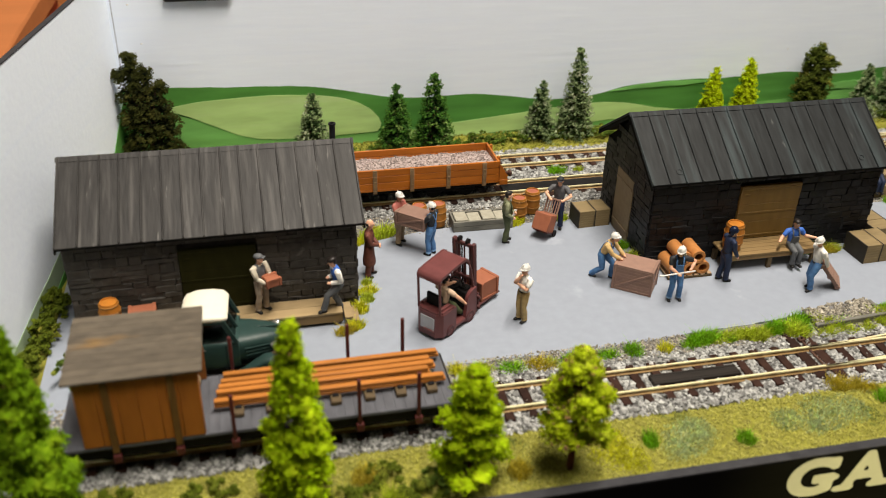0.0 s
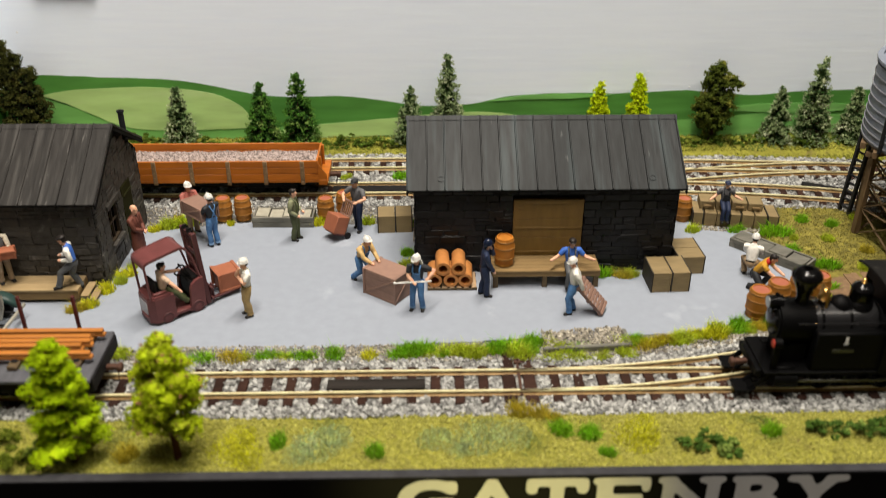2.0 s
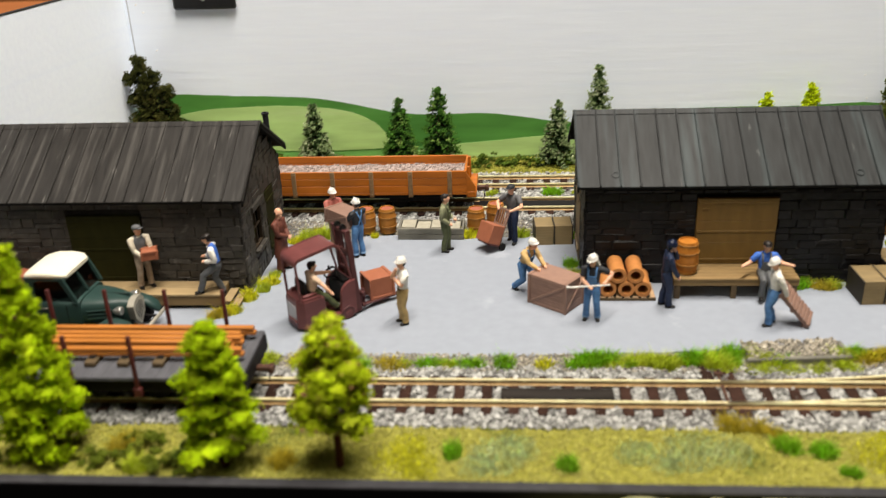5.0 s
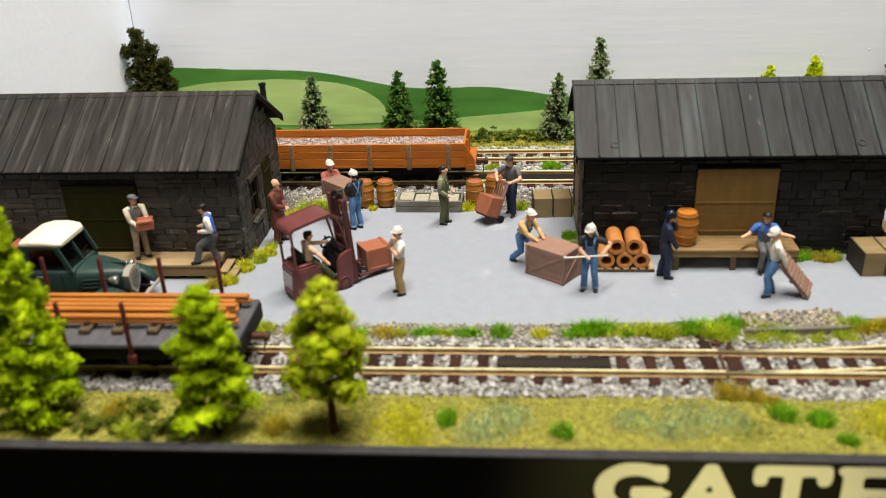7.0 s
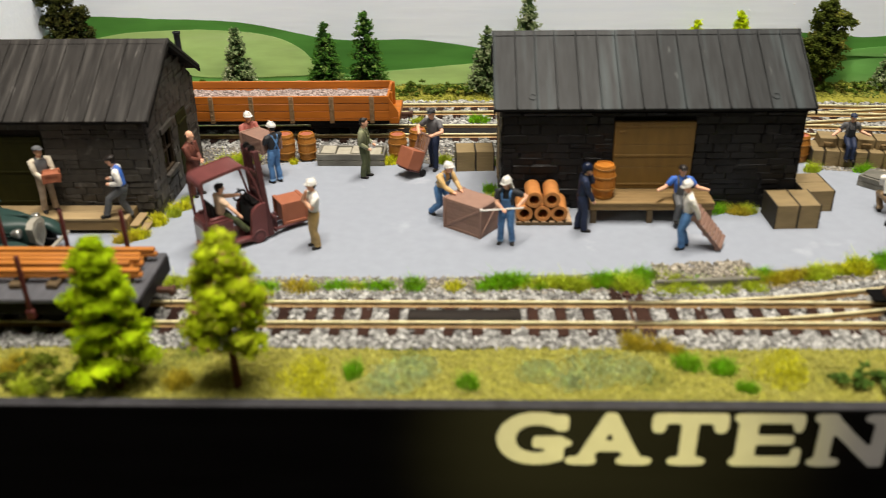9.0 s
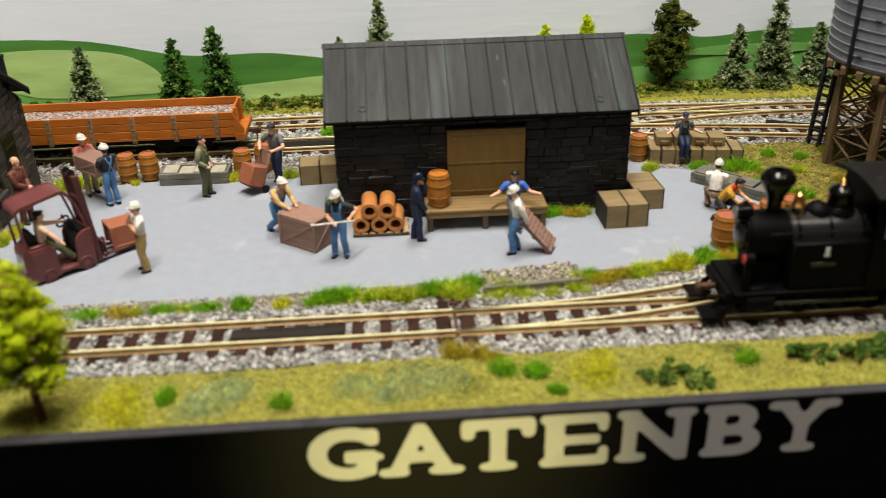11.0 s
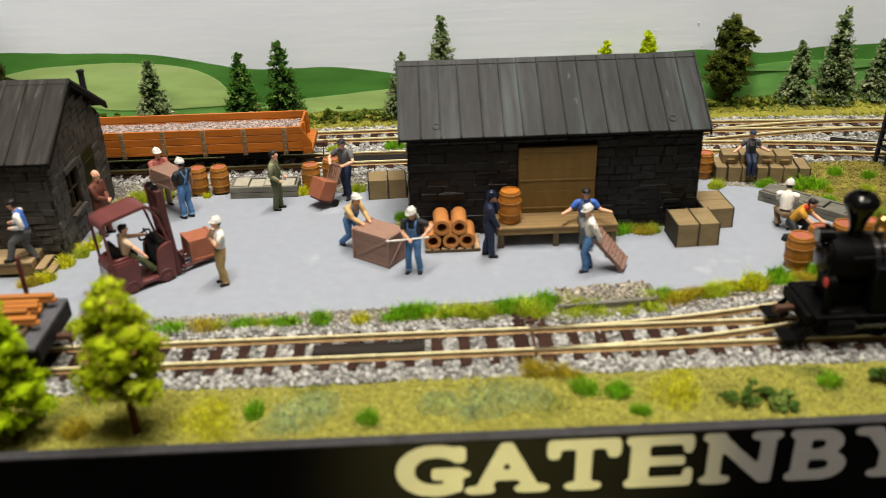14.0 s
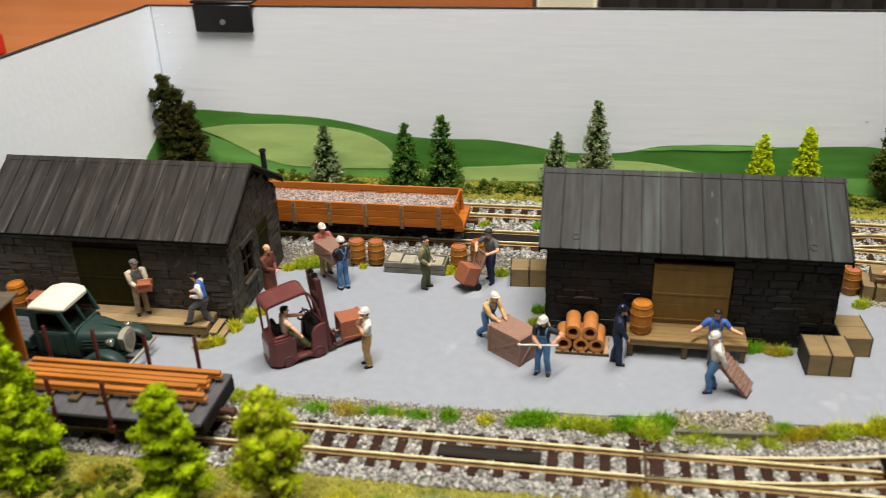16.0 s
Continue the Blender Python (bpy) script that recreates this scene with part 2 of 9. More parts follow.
M["shed_post"] = mat("shed_post_olive", (0.1456, 0.0728, 0.0182), 0.6, vary=0.2, grain=200, bump=0.2)
M["shed_roof"] = mat("shed_roof_brown", (0.098, 0.080, 0.058), 0.72, vary=0.3, grain=240, bump=0.3, blotch=30, stretch=(0.5, 1, 1), spot=(0.22, 0.125, 0.040), spot_at=0.57, spot_size=34, pick=0.12)
M["gondola"] = mat("gondola_wood", (0.415, 0.1223, 0.0124), 0.5, vary=0.25, grain=180, bump=0.25, stretch=(0.2, 1, 1), pick=0.1)
M["gondola_dark"] = mat("gondola_bracket", (0.2366, 0.1502, 0.07735), 0.5, vary=0.25)
M["green_paint"] = mat("truck_green", (0.02, 0.045, 0.04), 0.42, spec=0.3, vary=0.15, grain=140, bump=0.04)
M["cream"] = mat("cream_roof", (0.72, 0.69, 0.56), 0.45, vary=0.05, bump=0.03)
M["grille_tan"] = mat("grille_tan", (0.364, 0.3458, 0.2912), 0.45, metal=0.2, vary=0.15)
M["chrome"] = mat("dull_chrome", (0.4095, 0.4095, 0.3822), 0.3, metal=0.8, vary=0.2)
M["window_brown"] = mat("window_brown", (0.045, 0.032, 0.020), 0.7, spec=0.15, vary=0.2)
M["cab_dark"] = mat("cab_interior", (0.05005, 0.01638, 0.01274), 0.6, vary=0.2)
M["tank"] = mat("tank_grey", (0.200, 0.226, 0.280), 0.55, vary=0.10, grain=200, bump=0.2, stretch=(1, 1, 0.25), streak=((0.26, 0.285, 0.335), 0.4, (150, 150, 10)))
M["tank_hoop"] = mat("tank_hoop", (0.2275, 0.2366, 0.2639), 0.5, vary=0.15)
M["tower_wood"] = mat("tower_wood", (0.1413, 0.09091, 0.04668), 0.7, vary=0.25, grain=220, bump=0.3, stretch=(1, 1, 0.3))
M["ladder"] = mat("ladder_black", (0.01092, 0.01183, 0.01456), 0.5, vary=0.2)
M["trunk_red"] = mat("trunk_red", (0.1092, 0.0364, 0.0182), 0.8, vary=0.25, grain=260, bump=0.4)
M["twig"] = mat("twig_brown", (0.27, 0.14, 0.055), 0.85, vary=0.3, grain=260, bump=0.3, island=0.3)
M["bark"] = mat("bark", (0.06825, 0.03458, 0.02002), 0.85, vary=0.3, grain=260, bump=0.5)


def leaf(name, colour, spot, through_leaf=0.3):
    """Foliage: matt paint, with some light passing through the thin crumbs."""
    m = mat(name, colour, 0.75, vary=0.28, grain=260, bump=0.2, blotch=60, spot=spot, spot_at=0.56, spot_size=110, island=0.38, spec=0.12)
    n, link = m.node_tree.nodes, m.node_tree.links
    bsdf, out = n["Principled BSDF"], n["Material Output"]
    thin, blend = n.new("ShaderNodeBsdfTranslucent"), n.new("ShaderNodeMixShader")
    link.new(bsdf.inputs["Base Color"].links[0].from_socket, thin.inputs["Color"])
    blend.inputs[0].default_value = through_leaf
    link.new(bsdf.outputs[0], blend.inputs[1])
    link.new(thin.outputs[0], blend.inputs[2])
    link.new(blend.outputs[0], out.inputs["Surface"])
    return m


M["leaf_lime"] = leaf("leaf_lime", (0.42, 0.58, 0.010), (0.58, 0.72, 0.020), 0.48)
M["leaf_mid"] = leaf("leaf_mid_green", (0.18, 0.33, 0.008), (0.31, 0.47, 0.016), 0.46)
M["leaf_lime_tan"] = leaf("leaf_lime_tan", (0.50, 0.61, 0.018), (0.64, 0.73, 0.05), 0.48)
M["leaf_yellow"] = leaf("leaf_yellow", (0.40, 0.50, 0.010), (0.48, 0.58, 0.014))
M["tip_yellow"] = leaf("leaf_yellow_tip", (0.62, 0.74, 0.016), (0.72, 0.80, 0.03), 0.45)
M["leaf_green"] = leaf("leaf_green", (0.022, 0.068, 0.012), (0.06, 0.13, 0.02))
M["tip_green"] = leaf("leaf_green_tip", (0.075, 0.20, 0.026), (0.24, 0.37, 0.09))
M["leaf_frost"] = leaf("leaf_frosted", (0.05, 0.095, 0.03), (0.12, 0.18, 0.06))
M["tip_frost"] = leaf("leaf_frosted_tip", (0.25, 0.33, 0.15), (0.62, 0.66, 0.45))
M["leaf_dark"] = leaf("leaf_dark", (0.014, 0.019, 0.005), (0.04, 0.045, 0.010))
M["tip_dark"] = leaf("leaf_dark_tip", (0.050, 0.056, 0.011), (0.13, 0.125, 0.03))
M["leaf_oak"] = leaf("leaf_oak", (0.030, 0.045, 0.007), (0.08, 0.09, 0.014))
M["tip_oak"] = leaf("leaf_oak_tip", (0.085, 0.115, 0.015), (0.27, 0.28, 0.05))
M["leaf_shade"] = leaf("leaf_shade", (0.11, 0.145, 0.012), (0.22, 0.24, 0.03))
M["leaf_bush"] = leaf("leaf_bush", (0.085, 0.140, 0.017), (0.28, 0.32, 0.05))
M["leaf_shrub"] = leaf("leaf_shrub", (0.075, 0.150, 0.022), (0.24, 0.32, 0.07))
M["grass_green"] = leaf("grass_green", (0.33, 0.62, 0.035), (0.46, 0.7, 0.06), 0.6)
M["grass_pale"] = leaf("grass_pale", (0.58, 0.67, 0.06), (0.66, 0.72, 0.09), 0.5)
M["grass_yellow"] = leaf("grass_yellow", (0.73, 0.73, 0.045), (0.80, 0.79, 0.07), 0.5)
M["grass_brown"] = leaf("grass_brown", (0.62, 0.53, 0.06), (0.7, 0.61, 0.1), 0.5)
M["grass_mint"] = leaf("grass_mint", (0.57, 0.67, 0.37), (0.65, 0.73, 0.46), 0.5)
M["skin"] = mat("figure_skin", (0.74, 0.41, 0.265), 0.5, vary=0.08, bump=0.02)
M["hair"] = mat("figure_hair", (0.01456, 0.01092, 0.0091), 0.5, vary=0.2, bump=0.1)
M["shoe"] = mat("figure_shoe", (0.01456, 0.01274, 0.01183), 0.5, vary=0.2, bump=0.05)
for key, colour in (("denim", (0.075, 0.185, 0.38)), ("navy", (0.015, 0.025, 0.060)), ("blue_shirt", (0.045, 0.14, 0.50)), ("pale_shirt", (0.80, 0.78, 0.72)),
                    ("khaki", (0.42, 0.29, 0.12)), ("olive", (0.085, 0.10, 0.045)), ("brick_shirt", (0.40, 0.125, 0.10)), ("shirt_grey", (0.105, 0.105, 0.11)), ("olive_pale", (0.20, 0.21, 0.12)), ("coat_brown", (0.14, 0.045, 0.030)),
                    ("grey_cloth", (0.105, 0.11, 0.115)), ("dark_cloth", (0.022, 0.024, 0.028)), ("beige", (0.60, 0.43, 0.30)), ("tan_trousers", (0.34, 0.235, 0.135)),
                    ("pale_trousers", (0.42, 0.33, 0.245)), ("cuff_denim", (0.20, 0.33, 0.52)), ("beige_shirt", (0.60, 0.40, 0.17)), ("cream_sleeve", (0.62, 0.56, 0.44)),
                    ("yellow_shirt", (0.55, 0.29, 0.03)), ("orange_shirt", (0.55, 0.16, 0.05)), ("helmet", (0.70, 0.69, 0.65)), ("sky_cap", (0.13, 0.26, 0.42))):
    M[key] = mat("cloth_" + key, colour, 0.62, vary=0.22, grain=420, bump=0.55, blotch=150)
M["navy_shell"] = mat("navy_shell", (0.008, 0.013, 0.032), 0.22, vary=0.1, bump=0.02)
M["room_wall"] = mat("room_wall_paint", (0.18, 0.155, 0.13), 0.8, vary=0.05, grain=20, bump=0.05, blotch=2)
M["room_floor"] = mat("room_floor_vinyl", (0.06, 0.05, 0.04), 0.5, vary=0.15, grain=30, bump=0.05, blotch=3)
M["room_ceiling"] = mat("room_ceiling_paint", (0.42, 0.40, 0.37), 0.85, vary=0.03, grain=30, bump=0.05)
M["bench_wood"] = mat("bench_wood", (0.4368, 0.1547, 0.0546), 0.4, vary=0.12, grain=40, bump=0.05, blotch=8, stretch=(0.15, 1, 1))
M["cupboard_wood"] = mat("cupboard_wood", (0.21, 0.085, 0.028), 0.45, vary=0.18, grain=40, bump=0.05, blotch=8, stretch=(1, 1, 0.15))
M["curtain"] = mat("curtain_dark", (0.03185, 0.02912, 0.0273), 0.85, vary=0.25, grain=60, bump=0.1)
M["clip_black"] = mat("clip_black", (0.01092, 0.01092, 0.01183), 0.35, vary=0.15, bump=0.02)
glass = bpy.data.materials.new("dark_cab_glass")
glass.use_nodes = True
g_bsdf = glass.node_tree.nodes["Principled BSDF"]
g_bsdf.inputs["Base Color"].default_value = (0.16, 0.15, 0.15, 1)
g_bsdf.inputs["Roughness"].default_value = 0.05
g_bsdf.inputs["Transmission Weight"].default_value = 1.0
M["cab_glass"] = glass


# ---- mesh helpers ----
def rot_z(a):
    return Matrix.Rotation(radians(a), 4, "Z")


class Geo:
    """Collects vertices, faces and material slots of one mesh, in scale metres."""

    def __init__(self):
        self.v, self.f, self.m = [], [], []

    def add(self, verts, faces, slot=0, at=None, convex=False):
        if convex:
            c = [sum(p[i] for p in verts) / len(verts) for i in range(3)]
            out = []
            for f in faces:
                a, b, d = (Vector(verts[f[k]]) for k in (0, 1, 2))
                nrm = (b - a).cross(d - a)
                if nrm.length < 1e-12 and len(f) > 3:
                    nrm = (d - b).cross(Vector(verts[f[3]]) - b)
                mid = sum((Vector(verts[i]) for i in f), Vector()) / len(f) - Vector(c)
                out.append(tuple(f) if nrm.dot(mid) >= 0 else tuple(reversed(f)))
            faces = out
        base = len(self.v)
        if at is not None:
            verts = [tuple(at @ Vector(p)) for p in verts]
        self.v += verts
        self.f += [tuple(i + base for i in f) for f in faces]
        self.m += [slot] * len(faces)
        return self

    def box(self, x0, x1, y0, y1, z0, z1, c=0.0, slot=0, at=None):
        lo, hi = (x0, y0, z0), (x1, y1, z1)
        if c <= 0:
            v = [(x, y, z) for x in (x0, x1) for y in (y0, y1) for z in (z0, z1)]
            return self.add(v, [(0, 1, 3, 2), (4, 6, 7, 5), (0, 4, 5, 1), (2, 3, 7, 6), (0, 2, 6, 4), (1, 5, 7, 3)], slot, at)
        c = min(c, 0.45 * min(x1 - x0, y1 - y0, z1 - z0))
        v, idx = [], {}
        corners = [(i, j, k) for i in (0, 1) for j in (0, 1) for k in (0, 1)]
        for s in corners:
            for a in range(3):
                idx[s, a] = len(v)
                v.append(tuple((hi[q] if s[q] else lo[q]) if q == a else ((hi[q] - c) if s[q] else (lo[q] + c)) for q in range(3)))
        faces = []
        for a in range(3):
            p, q = (a + 1) % 3, (a + 2) % 3
            for s in (0, 1):
                ring = []
                for i, j in ((0, 0), (1, 0), (1, 1), (0, 1)):
                    k = [0, 0, 0]
                    k[a], k[p], k[q] = s, i, j
                    ring.append(idx[tuple(k), a])
                faces.append(ring)
            for i in (0, 1):
                for j in (0, 1):
                    k0, k1 = [0, 0, 0], [0, 0, 0]
                    k0[p] = k1[p] = i
                    k0[q] = k1[q] = j
                    k1[a] = 1
                    faces.append([idx[tuple(k0), p], idx[tuple(k1), p], idx[tuple(k1), q], idx[tuple(k0), q]])
        faces += [[idx[s, 0], idx[s, 1], idx[s, 2]] for s in corners]
        return self.add(v, faces, slot, at, True)

    def cyl(self, p0, p1, r0, r1=None, n=12, slot=0, at=None):
        r1 = r0 if r1 is None else r1
        p0, p1 = Vector(p0), Vector(p1)
        q = (p1 - p0).to_track_quat("Z", "Y")
        v = []
        for p, r in ((p0, r0), (p1, r1)):
            v += [tuple(p + q @ Vector((r * math.cos(2 * math.pi * i / n), r * math.sin(2 * math.pi * i / n), 0))) for i in range(n)]
        f = [(i, (i + 1) % n, n + (i + 1) % n, n + i) for i in range(n)] + [tuple(range(n - 1, -1, -1)), tuple(range(n, 2 * n))]
        return self.add(v, f, slot, at)

    def lathe(self, prof, n=16, slot=0, at=None, caps=True):
        v = [(r * math.cos(2 * math.pi * j / n), r * math.sin(2 * math.pi * j / n), z) for r, z in prof for j in range(n)]
        f = [(i * n + j, i * n + (j + 1) % n, (i + 1) * n + (j + 1) % n, (i + 1) * n + j) for i in range(len(prof) - 1) for j in range(n)]
        if caps:
            f += [tuple(range(n - 1, -1, -1)), tuple((len(prof) - 1) * n + j for j in range(n))]
        return self.add(v, f, slot, at)

    def ball(self, c, r, n=10, k=7, slot=0, at=None, top=1.0, low=-1.0):
        rx, ry, rz = (r, r, r) if isinstance(r, (int, float)) else r
        a0, a1 = math.asin(low), math.asin(top)
        v = []
        for i in range(k + 1):
            a = a0 + (a1 - a0) * i / k
            v += [(c[0] + rx * max(math.cos(a), 0.02) * math.cos(2 * math.pi * j / n), c[1] + ry * max(math.cos(a), 0.02) * math.sin(2 * math.pi * j / n),
                   c[2] + rz * math.sin(a)) for j in range(n)]
        f = [(i * n + j, i * n + (j + 1) % n, (i + 1) * n + (j + 1) % n, (i + 1) * n + j) for i in range(k) for j in range(n)]
        f += [tuple(range(n - 1, -1, -1)), tuple(k * n + j for j in range(n))]
        return self.add(v, f, slot, at)

    def prism(self, poly, axis, lo, hi, slot=0, at=None):
        """A flat outline of (a, b) drawn out along an axis: x: (y, z), y: (x, z), z: (x, y)."""
        def put(a, b, d):
            return {"x": (d, a, b), "y": (a, d, b), "z": (a, b, d)}[axis]

        area = sum(poly[i][0] * poly[(i + 1) % len(poly)][1] - poly[(i + 1) % len(poly)][0] * poly[i][1] for i in range(len(poly)))
        if (area > 0) == (axis == "y"):
            poly = poly[::-1]
        n = len(poly)
        v = [put(a, b, lo) for a, b in poly] + [put(a, b, hi) for a, b in poly]
        f = [tuple(range(n - 1, -1, -1)), tuple(range(n, 2 * n))] + [(i, (i + 1) % n, n + (i + 1) % n, n + i) for i in range(n)]
        return self.add(v, f, slot, at)

    def mesh(self, name, materials, angle=0.7):
        me = bpy.data.meshes.new(name)
        me.from_pydata([(x * S, y * S, z * S) for x, y, z in self.v], [], self.f)
        for m in materials:
            me.materials.append(m)
        if len(materials) > 1:
            me.polygons.foreach_set("material_index", self.m)
        me.polygons.foreach_set("use_smooth", [True] * len(self.f))
        me.set_sharp_from_angle(angle=angle)
        me.update()
        return me


def thing(name, label, category, at=(0, 0, 0), turn=0.0, group="", kind=""):
    ob = new(name)
    ob.empty_display_size = 0.01
    ob.matrix_world = Matrix.Translation(Vector(at) * S) @ rot_z(turn)
    return tagged(ob, label, category, group, kind)


def part(name, geo, material, parent=None, label="", angle=0.7):
    mats = material if isinstance(material, list) else [material]
    me = geo.mesh(name, mats, angle) if isinstance(geo, Geo) else geo
    ob = new(name, me)
    ob.parent = parent
    if label:
        ob["label"] = label
    return ob


def single(name, geo, material, label, category, at=(0, 0, 0), turn=0.0, group="", kind="", angle=0.7):
    ob = part(name, geo, material, None, "", angle)
    ob.matrix_world = Matrix.Translation(Vector(at) * S) @ rot_z(turn)
    return tagged(ob, label, category, group, kind)


def piece(name, me, parent, at, size=(1, 1, 1), turn=(0, 0, 0)):
    """One more object on a shared mesh."""
    ob = new(name, me)
    ob.parent = parent
    ob.matrix_basis = Matrix.LocRotScale(Vector(at) * S, Euler(turn), Vector(size))
    return ob


PHI = (1 + 5 ** 0.5) / 2
ICO_V = np.array([(-1, PHI, 0), (1, PHI, 0), (-1, -PHI, 0), (1, -PHI, 0), (0, -1, PHI), (0, 1, PHI), (0, -1, -PHI), (0, 1, -PHI), (PHI, 0, -1), (PHI, 0, 1), (-PHI, 0, -1), (-PHI, 0, 1)]) / 1.9
ICO_F = np.array([(0, 11, 5), (0, 5, 1), (0, 1, 7), (0, 7, 10), (0, 10, 11), (1, 5, 9), (5, 11, 4), (11, 10, 2), (10, 7, 6), (7, 1, 8),
                  (3, 9, 4), (3, 4, 2), (3, 2, 6), (3, 6, 8), (3, 8, 9), (4, 9, 5), (2, 4, 11), (6, 2, 10), (8, 6, 7), (9, 8, 1)])
OCT_V = np.array([(1, 0, 0), (-1, 0, 0), (0, 1, 0), (0, -1, 0), (0, 0, 1), (0, 0, -1)], float)
OCT_F = np.array([(0, 2, 4), (2, 1, 4), (1, 3, 4), (3, 0, 4), (2, 0, 5), (1, 2, 5), (3, 1, 5), (0, 3, 5)])


def cloud(name, places, sizes, material, rng, kind="oct", rough=0.35, flat=1.0, smooth=False):
    """Many small uneven lumps in one mesh."""
    tv, tf = (ICO_V, ICO_F) if kind == "ico" else (OCT_V, OCT_F)
    n, k = len(places), len(tv)
    places, sizes = np.asarray(places, float), np.asarray(sizes, float)
    q = rng.normal(size=(n, 4))
    q /= np.linalg.norm(q, axis=1)[:, None]
    w, x, y, z = q.T
    R = np.stack([np.stack([1 - 2 * (y * y + z * z), 2 * (x * y - z * w), 2 * (x * z + y * w)], -1),
                  np.stack([2 * (x * y + z * w), 1 - 2 * (x * x + z * z), 2 * (y * z - x * w)], -1),
                  np.stack([2 * (x * z - y * w), 2 * (y * z + x * w), 1 - 2 * (x * x + y * y)], -1)], 1)
    local = tv[None] * (1 + rough * rng.uniform(-1, 1, (n, k, 3))) * rng.uniform(0.75, 1.25, (n, 1, 3))
    v = np.einsum("nij,nkj->nki", R, local) * sizes[:, None, None]
    v[:, :, 2] *= flat
    v = (v + places[:, None]).reshape(-1, 3) * S
    f = (tf[None] + (np.arange(n) * k)[:, None, None]).reshape(-1, 3)
    me = bpy.data.meshes.new(name)
    me.vertices.add(len(v))
    me.vertices.foreach_set("co", v.ravel())
    me.loops.add(f.size)
    me.loops.foreach_set("vertex_index", f.ravel().astype(np.int32))
    me.polygons.add(len(f))
    me.polygons.foreach_set("loop_start", np.arange(0, f.size, 3, dtype=np.int32))
    me.polygons.foreach_set("use_smooth", np.full(len(f), smooth))
    me.materials.append(material)
    me.update(calc_edges=True)
    return me


def blades(name, roots, heights, material, rng, spread=0.45, width=0.02):
    """Standing grass fibres: narrow, bent, three-sided at the foot."""
    g_v, g_f = [], []
    for (x, y, z), h in zip(roots, heights):
        a, lean = rng.uniform(0, 6.283), h * spread * rng.uniform(0.1, 1)
        b = rng.uniform(0, 6.283)
        dx, dy = math.cos(a) * lean, math.sin(a) * lean
        i = len(g_v)
        for s in range(3):
            c = b + s * 2.094
            g_v.append((x + width * math.cos(c), y + width * math.sin(c), z))
        for s in range(3):
            c = b + s * 2.094
            g_v.append((x + dx * 0.4 + 0.7 * width * math.cos(c), y + dy * 0.4 + 0.7 * width * math.sin(c), z + h * 0.6))
        g_v.append((x + dx, y + dy, z + h))
        for s in range(3):
            t = (s + 1) % 3
            g_f += [(i + s, i + t, i + 3 + t, i + 3 + s), (i + 3 + s, i + 3 + t, i + 6)]
    me = bpy.data.meshes.new(name)
    me.from_pydata([(x * S, y * S, z * S) for x, y, z in g_v], [], g_f)
    me.materials.append(material)
    return me


RNG = np.random.default_rng(7)

# ---- the room round the layout ----
g = Geo().box(-110, 110, -95, 75, -46, -45)
single("floor", g, M["room_floor"], "brown vinyl floor of the club room", "floor", kind="structure")
g = Geo().box(-110, 110, -95, 75, 70, 71)
single("ceiling", g, M["room_ceiling"], "white painted ceiling of the club room", "ceiling", kind="structure")
for nm, b in (("wall_north", (-110, 110, 75, 77)), ("wall_south", (-110, 110, -97, -95)), ("wall_west", (-112, -110, -97, 77)), ("wall_east", (110, 112, -97, 77))):
    single(nm, Geo().box(*b, -45, 70), M["room_wall"], "plain painted wall of the club room", "wall", kind="structure")
for x, y in ((0, -6), (17, -31), (-62, -62)):
    lamp = thing("ceiling_lamp", "long white ceiling lamp housing", "lamp", (x, y, 70), group="ceiling lamps")
    part("housing", Geo().box(-30, 30, -4, 4, -0.8, 0, 0.2), M["white"], lamp)
bench = thing("wooden_bench", "orange varnished wooden bench behind the layout", "bench", (0, 30, -45))
part("front_panel", Geo().box(-28.1, -4.5, 0, 0.8, 0, 56, 0.1), M["bench_wood"], bench)
part("side_panel", Geo().box(-28.1, -27.1, 0.8, 18, 0, 56, 0.1), M["bench_wood"], bench)
cupboard = thing("cupboard", "brown wooden cupboard with pale door edges behind the layout", "cupboard", (0, 30, -45))
part("body", Geo().box(-85, -28.2, 1.0, 18, 0, 58, 0.1), M["cupboard_wood"], cupboard)
part("door", Geo().box(-34.2, -28.4, 0.3, 1.0, 1, 57, 0.1), M["cupboard_wood"], cupboard)
part("door_edge", Geo().box(-35.15, -34.25, 0.0, 1.0, 1, 57, 0.1), M["pallet"], cupboard, "pale wooden door edge")
part("door_edge", Geo().box(-35.95, -35.35, 0.0, 1.0, 1, 57, 0.1), M["pallet"], cupboard, "pale wooden door edge")
part("door", Geo().box(-52, -36.0, 0.3, 1.0, 1, 57, 0.1), M["curtain"], cupboard, "dark door")
single("storage_box", Geo().box(-4.2, -1.0, 29, 34, -45, 11, 0.2), M["cream"], "tall cream storage box behind the layout", "box")
g = Geo()
n_fold = 160
pts = [(-0.8 + 85 * i / n_fold, 33 + 0.9 * math.sin(i * 1.35) + 0.4 * math.sin(i * 0.37)) for i in range(n_fold + 1)]
ring = pts + [(x, y + 0.3) for x, y in pts[::-1]]
g.v = [(x, y, z) for z in (-45, 45) for x, y in ring]
k = len(ring)
g.f = [(i, (i + 1) % k, k + (i + 1) % k, k + i) for i in range(k)]
g.m = [0] * k
single("curtain", g, M["curtain"], "dark hanging curtain behind the layout", "curtain")
shelf = thing("wall_shelf", "orange wooden shelf beside the layout", "shelf", (-27, 8, -45))
part("top", Geo().box(-6, 6.2, -16, 17, 48.2, 49.2, 0.1), M["bench_wood"], shelf)
part("side_panel", Geo().box(-6, -5, -16, 17, 0, 48.2, 0.1), M["red"], shelf)
